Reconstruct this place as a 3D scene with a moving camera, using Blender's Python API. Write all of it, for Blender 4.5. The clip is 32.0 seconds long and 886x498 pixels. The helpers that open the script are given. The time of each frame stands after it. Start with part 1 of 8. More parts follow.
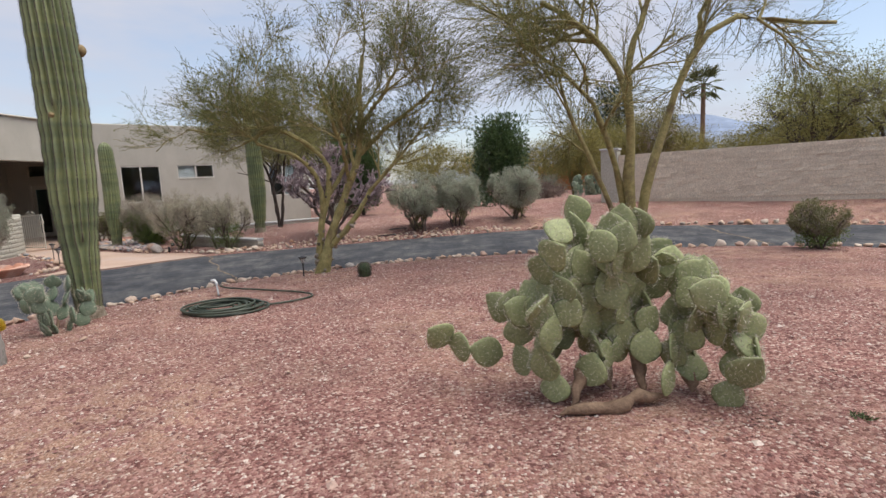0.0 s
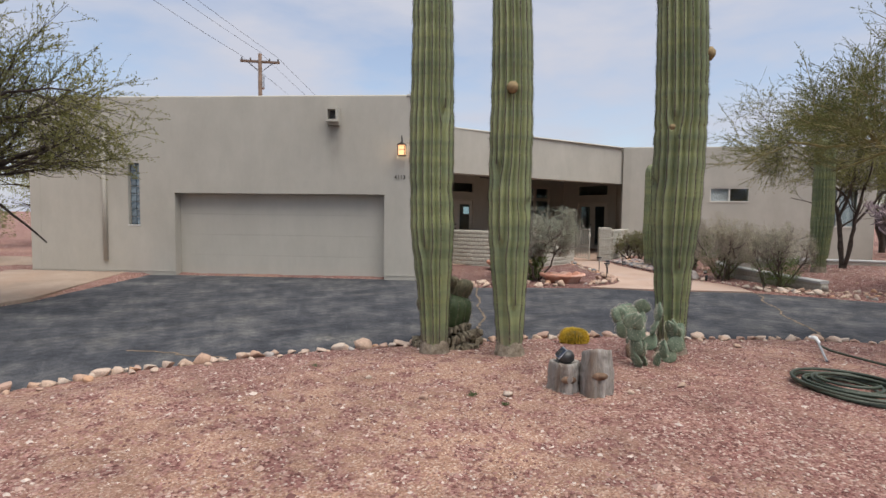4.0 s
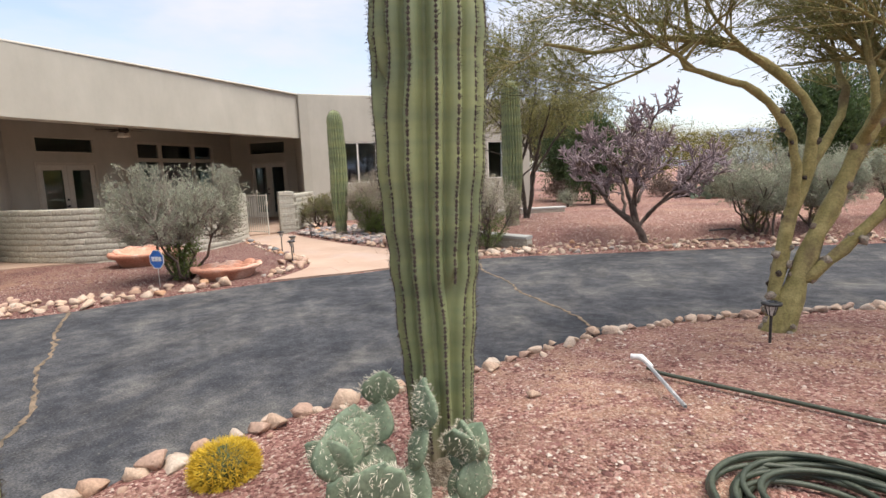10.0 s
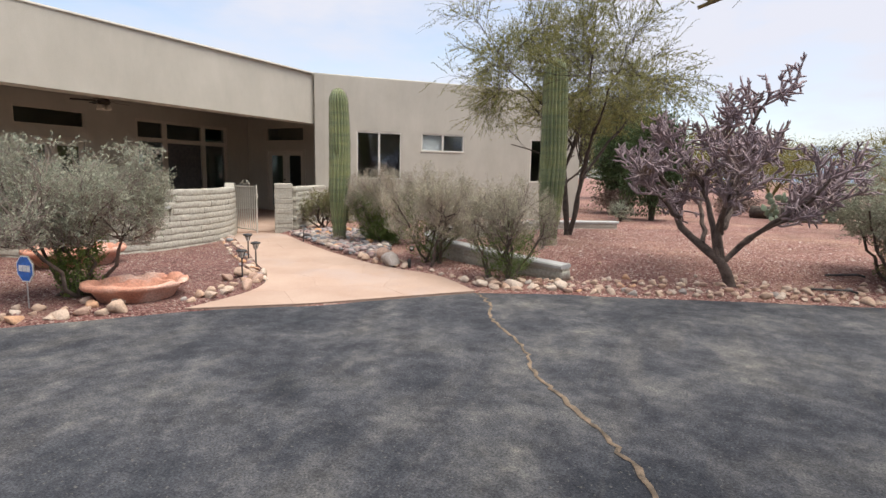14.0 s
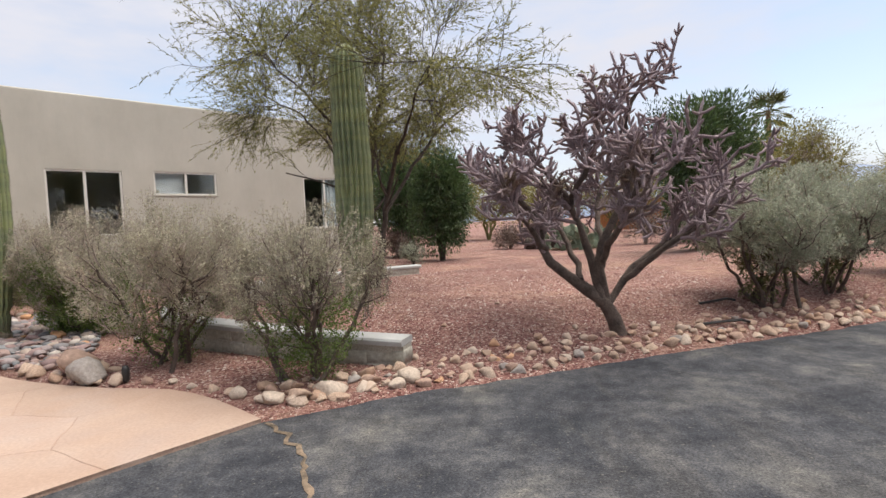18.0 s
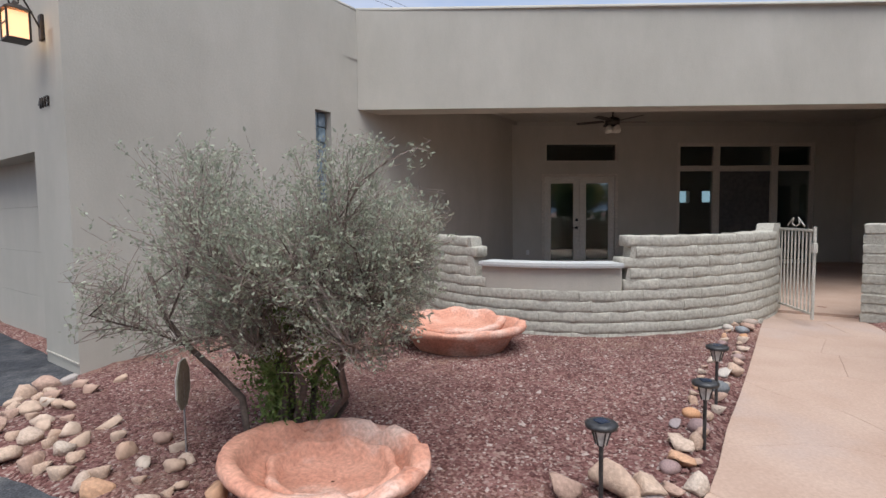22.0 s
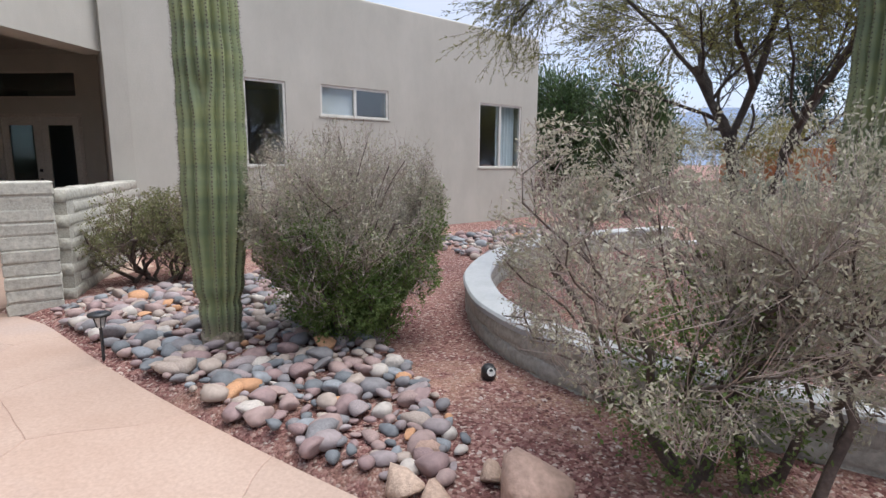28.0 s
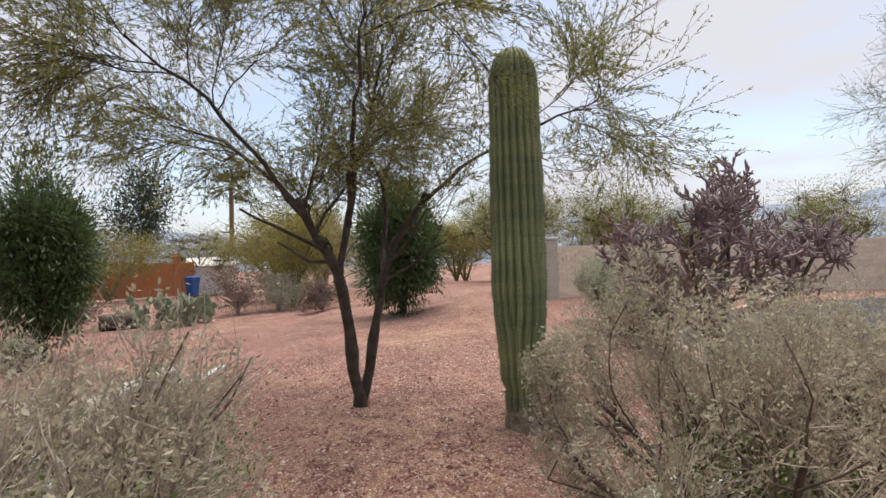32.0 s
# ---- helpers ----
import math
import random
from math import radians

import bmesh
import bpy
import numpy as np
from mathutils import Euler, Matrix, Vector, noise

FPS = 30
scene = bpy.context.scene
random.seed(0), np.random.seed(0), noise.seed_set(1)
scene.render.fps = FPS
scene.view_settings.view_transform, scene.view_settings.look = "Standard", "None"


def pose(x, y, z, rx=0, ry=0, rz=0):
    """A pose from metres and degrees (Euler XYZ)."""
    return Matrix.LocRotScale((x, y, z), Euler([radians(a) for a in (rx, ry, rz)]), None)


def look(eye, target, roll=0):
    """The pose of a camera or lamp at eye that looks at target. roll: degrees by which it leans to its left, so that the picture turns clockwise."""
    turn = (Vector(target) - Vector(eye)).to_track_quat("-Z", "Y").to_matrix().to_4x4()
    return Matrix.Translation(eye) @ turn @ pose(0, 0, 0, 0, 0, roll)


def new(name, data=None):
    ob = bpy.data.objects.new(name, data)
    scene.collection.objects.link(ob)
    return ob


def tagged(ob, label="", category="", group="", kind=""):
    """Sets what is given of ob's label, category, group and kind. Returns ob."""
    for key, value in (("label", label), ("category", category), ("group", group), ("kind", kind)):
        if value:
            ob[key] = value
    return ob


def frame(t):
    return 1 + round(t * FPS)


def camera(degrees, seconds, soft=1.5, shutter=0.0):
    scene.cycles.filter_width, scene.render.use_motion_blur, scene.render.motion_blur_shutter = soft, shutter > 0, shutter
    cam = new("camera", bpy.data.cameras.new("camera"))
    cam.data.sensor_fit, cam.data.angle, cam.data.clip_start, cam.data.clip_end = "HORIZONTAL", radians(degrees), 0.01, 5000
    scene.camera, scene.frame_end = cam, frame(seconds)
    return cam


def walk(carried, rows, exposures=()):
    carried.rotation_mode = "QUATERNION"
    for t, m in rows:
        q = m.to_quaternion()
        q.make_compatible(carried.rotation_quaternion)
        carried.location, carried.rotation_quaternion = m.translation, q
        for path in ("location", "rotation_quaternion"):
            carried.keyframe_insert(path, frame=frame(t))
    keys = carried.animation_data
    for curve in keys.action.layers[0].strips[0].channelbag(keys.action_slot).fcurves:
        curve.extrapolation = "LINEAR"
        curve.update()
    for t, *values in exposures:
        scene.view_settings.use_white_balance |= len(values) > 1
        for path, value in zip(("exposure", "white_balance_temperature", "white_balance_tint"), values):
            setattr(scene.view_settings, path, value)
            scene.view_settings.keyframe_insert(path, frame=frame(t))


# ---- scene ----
EXPOSURES = [(0.0, 0.55, 6600, 10), (6.0, 0.44, 6600, 10), (9.0, 0.98, 6850, 10), (11.0, 1.08, 6900, 10), (12.0, 1.2, 7000, 10), (13.0, 1.08, 6900, 10), (14.0, 0.9, 6800, 10), (17.0, 0.9, 6700, 10), (18.0, 0.84, 6900, 10), (19.0, 0.8, 6900, 10), (20.0, 0.66, 6700, 10), (23.0, 0.57, 6000, 10), (25.0, 0.68, 6150, 10), (28.0, 0.86, 6000, 10), (29.0, 1.1, 6000, 10), (30.0, 1.2, 6200, 10), (31.0, 1.02, 6000, 10), (32.0, 0.8, 7100, 10)]
cam = camera(80.2, 32.0)
METRES, EYE = 20.0, 1.5
ROWS = [
    (0.0, 0.012, 0.005, 0.0, 1.8, -7.26, 3.01),
    (0.5, 0.0037, 0.005, -0.0002, 8.3, -6.48, 3.92),
    (1.0, -0.003, 0.008, 0.0, 17.9, -5.2, 3.3),
    (1.5, -0.011, 0.008, 0.002, 32.5, -3.83, 0.72),
    (2.0, -0.022, 0.0108, 0.0024, 40.2, -3.87, -0.54),
    (2.5, -0.0328, 0.0183, 0.0026, 44.71, -3.73, -0.98),
    (3.0, -0.0424, 0.0259, 0.0037, 49.93, -3.52, -1.31),
    (3.5, -0.0568, 0.0329, 0.0028, 52.21, -2.96, -0.89),
    (5.5, -0.1142, 0.0722, -0.0001, 52.64, -5.91, 0.26),
    (6.0, -0.1287, 0.0807, -0.0007, 54.34, -5.63, -0.74),
    (6.5, -0.1402, 0.0919, 0.0003, 55.47, -4.84, -1.05),
    (7.0, -0.148, 0.1046, 0.0015, 56.26, -4.78, -0.94),
    (7.5, -0.161, 0.116, 0.0009, 51.26, -5.16, 0.07),
    (8.0, -0.169, 0.1321, -0.0001, 46.04, -5.14, 0.83),
    (8.5, -0.173, 0.1487, 0.0011, 42.44, -5.16, 1.41),
    (9.0, -0.1785, 0.1669, -0.0001, 33.88, -5.59, 2.27),
    (9.5, -0.1816, 0.1869, -0.0013, 24.56, -6.52, 3.09),
    (10.0, -0.1815, 0.2054, -0.0005, 18.95, -8.01, 2.24),
    (10.5, -0.1831, 0.2236, -0.0009, 13.13, -9.09, 1.9),
    (11.0, -0.1805, 0.2421, -0.0014, 7.76, -9.4, 1.8),
    (11.5, -0.1783, 0.2596, -0.0003, 6.65, -8.48, 1.08),
    (12.0, -0.1818, 0.2794, -0.0008, 6.71, -7.2, 0.03),
    (12.5, -0.1837, 0.2988, -0.0015, 8.32, -6.94, -0.35),
    (13.0, -0.1883, 0.316, -0.001, 12.97, -7.47, -0.8),
    (13.5, -0.1949, 0.3326, -0.0008, 15.74, -7.55, -0.98),
    (14.0, -0.1993, 0.3458, -0.0012, 24.31, -7.99, -1.13),
    (14.5, -0.206, 0.3552, -0.0019, 33.98, -7.85, -0.4),
    (16.5, -0.2342, 0.4185, -0.009, 31.74, -7.68, 0.22),
    (17.0, -0.2425, 0.4409, -0.0101, 23.49, -5.19, 0.99),
    (17.5, -0.2508, 0.4661, -0.0128, 7.0, -3.38, 2.58),
    (18.0, -0.2579, 0.4901, -0.0123, -0.87, -2.83, 2.52),
    (18.5, -0.2708, 0.5114, -0.0131, -3.16, -3.51, 2.02),
    (19.0, -0.2866, 0.5305, -0.0132, 5.99, -4.04, 1.03),
    (19.5, -0.3051, 0.5434, -0.0117, 23.48, -4.31, -0.3),
    (20.0, -0.3235, 0.5539, -0.0099, 37.15, -4.46, 0.22),
    (20.5, -0.3382, 0.5634, -0.0076, 49.39, -4.28, 0.75),
    (21.0, -0.3519, 0.568, -0.0076, 61.26, -4.05, 0.9),
    (21.5, -0.3581, 0.5707, -0.0074, 73.15, -3.9, 1.0),
    (22.0, -0.3584, 0.5725, -0.006, 85.09, -3.85, 0.72),
    (22.5, -0.3584, 0.5732, -0.005, 89.74, -3.45, 0.55),
    (23.0, -0.3588, 0.574, -0.0032, 91.2, -1.45, 0.57),
    (23.5, -0.3591, 0.5749, -0.0047, 90.58, -1.47, 0.49),
    (24.0, -0.3622, 0.5767, -0.006, 83.24, -3.66, 0.8),
    (24.5, -0.3677, 0.5773, -0.0065, 69.25, -5.58, 1.58),
    (25.0, -0.3723, 0.5821, -0.0084, 51.97, -8.16, 1.75),
    (25.5, -0.3785, 0.5904, -0.0083, 41.82, -9.93, 1.06),
    (27.5, -0.4345, 0.6284, -0.0073, 20.91, -10.04, 1.68),
    (28.0, -0.4454, 0.6453, -0.0063, 4.68, -9.25, -0.3),
    (28.5, -0.4637, 0.6615, -0.0067, -1.72, -8.5, -1.04),
    (29.0, -0.4769, 0.6764, -0.0058, -12.26, -8.84, 0.07),
    (29.5, -0.4914, 0.6922, -0.0036, -18.92, -8.38, 1.12),
    (30.0, -0.5066, 0.7048, -0.0025, -26.94, -8.23, 1.89),
    (30.5, -0.5159, 0.7186, 0.0006, -35.52, -7.01, 1.85),
    (31.0, -0.5251, 0.7313, 0.0035, -43.11, -4.65, 1.47),
    (31.5, -0.5333, 0.7429, 0.0059, -51.87, -1.81, 1.55),
    (32.0, -0.5359, 0.7566, 0.0091, -61.66, 1.64, 2.08),
]
walk(cam, [(t, pose(METRES * x, METRES * y, EYE + METRES * z, 90 + pitch, roll, yaw)) for t, x, y, z, yaw, pitch, roll in ROWS],
     exposures=EXPOSURES)

# ---- world and light: a bright, thinly clouded winter sky ----
world = bpy.data.worlds.new("world")
scene.world = world
world.use_nodes = True
wn, wl = world.node_tree.nodes, world.node_tree.links
wn.clear()
w_out = wn.new("ShaderNodeOutputWorld")
w_bg = wn.new("ShaderNodeBackground")
w_sky = wn.new("ShaderNodeTexSky")
w_sky.sky_type = "NISHITA"
w_sky.sun_disc = False
w_sky.sun_elevation = radians(70)
w_sky.sun_rotation = radians(84)
w_co = wn.new("ShaderNodeTexCoord")
w_map = wn.new("ShaderNodeMapping")
w_map.inputs["Scale"].default_value = (1.0, 1.0, 3.2)
w_noise = wn.new("ShaderNodeTexNoise")
w_noise.inputs["Scale"].default_value = 2.3
w_noise.inputs["Detail"].default_value = 7
w_noise.inputs["Roughness"].default_value = 0.55
w_ramp = wn.new("ShaderNodeValToRGB")
w_ramp.color_ramp.elements[0].position = 0.36
w_ramp.color_ramp.elements[0].color = (0.30, 0.30, 0.30, 1)
w_ramp.color_ramp.elements[1].position = 0.60
w_ramp.color_ramp.elements[1].color = (1, 1, 1, 1)
w_mix = wn.new("ShaderNodeMix")
w_mix.data_type = "RGBA"
w_mix.inputs["B"].default_value = (3.45, 3.62, 4.22, 1)
w_bg.inputs["Strength"].default_value = 0.125
wl.new(w_co.outputs["Generated"], w_map.inputs["Vector"])
wl.new(w_map.outputs["Vector"], w_noise.inputs["Vector"])
wl.new(w_noise.outputs["Fac"], w_ramp.inputs["Fac"])
wl.new(w_ramp.outputs["Color"], w_mix.inputs["Factor"])
wl.new(w_sky.outputs["Color"], w_mix.inputs["A"])
wl.new(w_mix.outputs["Result"], w_bg.inputs["Color"])
wl.new(w_bg.outputs["Background"], w_out.inputs["Surface"])

sun_data = bpy.data.lights.new("sun", "SUN")
sun_data.energy = 2.9
sun_data.angle = radians(60)
sun_data.color = (1.0, 0.95, 0.88)
sun = new("sun", sun_data)
sun.matrix_world = look((10, 1, 27), (0, 0, 0))

# ---- small helpers of this scene ----
def vec(*a):
    return np.array(a, float)


def rng_of(seed):
    return np.random.default_rng(seed)


def geo(name, V, F, material, smooth=False):
    """A mesh from numpy points and faces."""
    me = bpy.data.meshes.new(name)
    me.from_pydata(np.asarray(V, float).tolist(), [], F.tolist() if hasattr(F, "tolist") else F)
    if material:
        me.materials.append(material)
    if smooth:
        me.polygons.foreach_set("use_smooth", np.ones(len(me.polygons), bool))
    me.update()
    return me


def thing(name, label, category, at=(0, 0, 0), rz=0.0, group="", kind=""):
    ob = new(name)
    ob.empty_display_size = 0.1
    ob.matrix_world = pose(at[0], at[1], at[2], 0, 0, rz)
    return tagged(ob, label, category, group, kind)


def part(name, me, parent=None, label="", at=None, kind=""):
    ob = new(name, me)
    tagged(ob, kind=kind)
    if parent:
        ob.parent = parent
    if at is not None:
        ob.matrix_basis = at
    if label:
        tagged(ob, label)
    return ob


def single(name, me, label, category, at=None, group="", kind=""):
    ob = new(name, me)
    if at is not None:
        ob.matrix_world = at
    return tagged(ob, label, category, group, kind)


def join(parts):
    """Several (V, F) pieces as one."""
    VS, FS, n = [], [], 0
    for V, F in parts:
        VS.append(np.asarray(V, float))
        FS += [tuple(int(i) + n for i in f) for f in F]
        n += len(V)
    return np.concatenate(VS), FS


def box(x0, x1, y0, y1, z0, z1):
    V = vec([x0, y0, z0], [x1, y0, z0], [x1, y1, z0], [x0, y1, z0], [x0, y0, z1], [x1, y0, z1], [x1, y1, z1], [x0, y1, z1])
    return V, [(0, 3, 2, 1), (4, 5, 6, 7), (0, 1, 5, 4), (1, 2, 6, 5), (2, 3, 7, 6), (3, 0, 4, 7)]


def rbox(x0, x1, y0, y1, z0, z1, c=0.01, seg=2):
    """A box with rounded edges."""
    bm = bmesh.new()
    V, F = box(x0, x1, y0, y1, z0, z1)
    vs = [bm.verts.new(v) for v in V]
    for f in F:
        bm.faces.new([vs[i] for i in f])
    bmesh.ops.bevel(bm, geom=bm.edges[:], offset=c, segments=seg, affect="EDGES", profile=0.5)
    bm.verts.index_update()
    out = np.array([v.co[:] for v in bm.verts]), [tuple(v.index for v in f.verts) for f in bm.faces]
    bm.free()
    return out


def lathe(profile, n=24, cap=True):
    """Turned round z: profile of (r, z) from below."""
    a = np.arange(n) * 2 * np.pi / n
    V = np.concatenate([np.stack([r * np.cos(a), r * np.sin(a), np.full(n, z)], 1) for r, z in profile])
    F = [(i * n + j, i * n + (j + 1) % n, (i + 1) * n + (j + 1) % n, (i + 1) * n + j) for i in range(len(profile) - 1) for j in range(n)]
    if cap:
        F += [tuple(range(n - 1, -1, -1)), tuple((len(profile) - 1) * n + j for j in range(n))]
    return V, F


def tubes(P, R, n=5):
    """Many tubes at once: P (m, k, 3) centre lines, R (m, k) radii."""
    P, R = np.asarray(P, float), np.asarray(R, float)
    m, k, _ = P.shape
    T = np.gradient(P, axis=1)
    T /= np.linalg.norm(T, axis=2, keepdims=True) + 1e-9
    ref = np.where(np.abs(T[..., 2:3]) > 0.9, vec(1, 0, 0), vec(0, 0, 1))
    ref = np.broadcast_to(ref[:, :1], T.shape)
    U = np.cross(T, ref)
    U /= np.linalg.norm(U, axis=2, keepdims=True) + 1e-9
    W = np.cross(T, U)
    a = np.arange(n) * 2 * np.pi / n
    V = P[:, :, None] + R[:, :, None, None] * (np.cos(a)[:, None] * U[:, :, None] + np.sin(a)[:, None] * W[:, :, None])
    base = (np.arange(m) * k * n)[:, None, None] + (np.arange(k - 1) * n)[None, :, None]
    j, j2 = np.arange(n), (np.arange(n) + 1) % n
    F = np.stack([base + j, base + n + j, base + n + j2, base + j2], -1).reshape(-1, 4)
    return V.reshape(-1, 3), F


def grow(rng, P, R, n, angle, length, jitter=0.15, lift=0.0, k=5, t0=0.35, t1=1.0, ratio=0.6, tip=0.4):
    """n side shoots from the branches P, R."""
    m, K, _ = P.shape
    idx = rng.integers(0, m, n)
    f = rng.uniform(t0, t1, n) * (K - 1)
    i = np.minimum(f.astype(int), K - 2)
    a = (f - i)[:, None]
    p = P[idx, i] * (1 - a) + P[idx, i + 1] * a
    d = P[idx, i + 1] - P[idx, i]
    d /= np.linalg.norm(d, axis=1, keepdims=True) + 1e-9
    r = (R[idx, i] * (1 - a[:, 0]) + R[idx, i + 1] * a[:, 0]) * ratio
    side = rng.normal(size=(n, 3))
    side -= (side * d).sum(1, keepdims=True) * d
    side /= np.linalg.norm(side, axis=1, keepdims=True) + 1e-9
    an = np.radians(rng.uniform(angle[0], angle[1], n))[:, None]
    d = np.cos(an) * d + np.sin(an) * side
    L = rng.uniform(length[0], length[1], n)[:, None]
    out = [p]
    for s in range(k - 1):
        d = d + rng.normal(size=(n, 3)) * jitter + vec(0, 0, lift)
        d /= np.linalg.norm(d, axis=1, keepdims=True)
        p = p + d * L / (k - 1)
        out.append(p)
    return np.stack(out, 1), r[:, None] * np.linspace(1, tip, k)[None]


def leaves(rng, C, D, length, width):
    """Flat pointed leaves at C along D."""
    n = len(C)
    D = D / (np.linalg.norm(D, axis=1, keepdims=True) + 1e-9)
    S = np.cross(D, rng.normal(size=(n, 3)))
    S /= np.linalg.norm(S, axis=1, keepdims=True) + 1e-9
    L = (length * rng.uniform(0.6, 1.3, n))[:, None]
    W = (width * rng.uniform(0.6, 1.3, n))[:, None]
    V = np.stack([C, C + D * L * 0.5 + S * W * 0.5, C + D * L, C + D * L * 0.5 - S * W * 0.5], 1).reshape(-1, 3)
    return V, np.arange(4 * n).reshape(-1, 4)


def along(rng, P, n, t0=0.1):
    """n random points on the branches P with their directions."""
    m, K, _ = P.shape
    idx = rng.integers(0, m, n)
    f = rng.uniform(t0, 1, n) * (K - 1)
    i = np.minimum(f.astype(int), K - 2)
    a = (f - i)[:, None]
    return P[idx, i] * (1 - a) + P[idx, i + 1] * a, P[idx, i + 1] - P[idx, i]


def stick(*pts):
    """One centre line through the points, as tubes() takes it."""
    return np.array([pts], float)


def smooth_line(pts, step=0.12, closed=False):
    """A Catmull-Rom line through the points, at about even steps."""
    p = [np.array(q, float) for q in pts]
    out = []
    n = len(p)
    for i in range(n if closed else n - 1):
        a, b, c, d = (p[(i - 1) % n], p[i], p[(i + 1) % n], p[(i + 2) % n]) if closed else (p[max(i - 1, 0)], p[i], p[i + 1], p[min(i + 2, n - 1)])
        m = max(1, int(np.linalg.norm(c - b) / step))
        for j in range(m):
            t = j / m
            out.append(0.5 * (2 * b + (c - a) * t + (2 * a - 5 * b + 4 * c - d) * t * t + (3 * b - a - 3 * c + d) * t ** 3))
    if not closed:
        out.append(p[-1])
    return np.array(out)


def sweep(path, profile, closed=False):
    """A profile of (outwards, up) carried along a level path (x, y[, z])."""
    path = np.asarray(path, float)
    if path.shape[1] == 2:
        path = np.column_stack([path, np.zeros(len(path))])
    T = np.gradient(path[:, :2], axis=0)
    T /= np.linalg.norm(T, axis=1, keepdims=True)
    N = np.column_stack([T[:, 1], -T[:, 0]])
    m, k = len(path), len(profile)
    V = np.array([[path[i, 0] + o * N[i, 0], path[i, 1] + o * N[i, 1], path[i, 2] + u] for i in range(m) for o, u in profile])
    F = [(i * k + j, i * k + (j + 1) % k, (i + 1) * k + (j + 1) % k, (i + 1) * k + j) for i in range(m - 1) for j in range(k)]
    F += [tuple(range(k - 1, -1, -1)), tuple((m - 1) * k + j for j in range(k))]
    return V, F


def poly_dist(X, Y, poly):
    """Distance to a closed outline, negative inside."""
    poly = np.asarray(poly, float)
    q = np.roll(poly, -1, 0)
    d = np.full(X.shape, 1e9)
    inside = np.zeros(X.shape, bool)
    for (x0, y0), (x1, y1) in zip(poly, q):
        ex, ey = x1 - x0, y1 - y0
        t = np.clip(((X - x0) * ex + (Y - y0) * ey) / (ex * ex + ey * ey + 1e-12), 0, 1)
        d = np.minimum(d, np.hypot(X - x0 - t * ex, Y - y0 - t * ey))
        if y0 != y1:
            inside ^= ((y0 > Y) != (y1 > Y)) & (X < (x1 - x0) * (Y - y0) / (y1 - y0) + x0)
    return np.where(inside, -d, d)


def sstep(a, b, x):
    t = np.clip((x - a) / (b - a), 0, 1)
    return t * t * (3 - 2 * t)

# ---- materials ----
def nodes_of(name):
    m = bpy.data.materials.new(name)
    m.use_nodes = True
    nt = m.node_tree
    return m, nt.nodes, nt.links, nt.nodes["Principled BSDF"]


def ramp_node(nd, stops):
    r = nd.new("ShaderNodeValToRGB")
    el = r.color_ramp.elements
    while len(el) < len(stops):
        el.new(0.5)
    for e, (p, c) in zip(el, stops):
        e.position, e.color = p, (*c, 1)
    return r


def noise_node(nd, lk, co, scale, detail=5, rough=0.6):
    n = nd.new("ShaderNodeTexNoise")
    n.inputs["Scale"].default_value = scale
    n.inputs["Detail"].default_value = detail
    n.inputs["Roughness"].default_value = rough
    lk.new(co, n.inputs["Vector"])
    return n.outputs["Fac"]


def mix_node(nd, lk, fac, a, b, blend="MIX"):
    m = nd.new("ShaderNodeMix")
    m.data_type, m.blend_type = "RGBA", blend
    for key, v in (("Factor", fac), ("A", a), ("B", b)):
        if isinstance(v, (int, float)):
            m.inputs[key].default_value = v
        elif isinstance(v, tuple):
            m.inputs[key].default_value = (*v, 1)
        else:
            lk.new(v, m.inputs[key])
    return m.outputs["Result"]


def bump_node(nd, lk, bsdf, height, strength, dist):
    b = nd.new("ShaderNodeBump")
    b.inputs["Strength"].default_value = strength
    b.inputs["Distance"].default_value = dist
    lk.new(height, b.inputs["Height"])
    lk.new(b.outputs["Normal"], bsdf.inputs["Normal"])


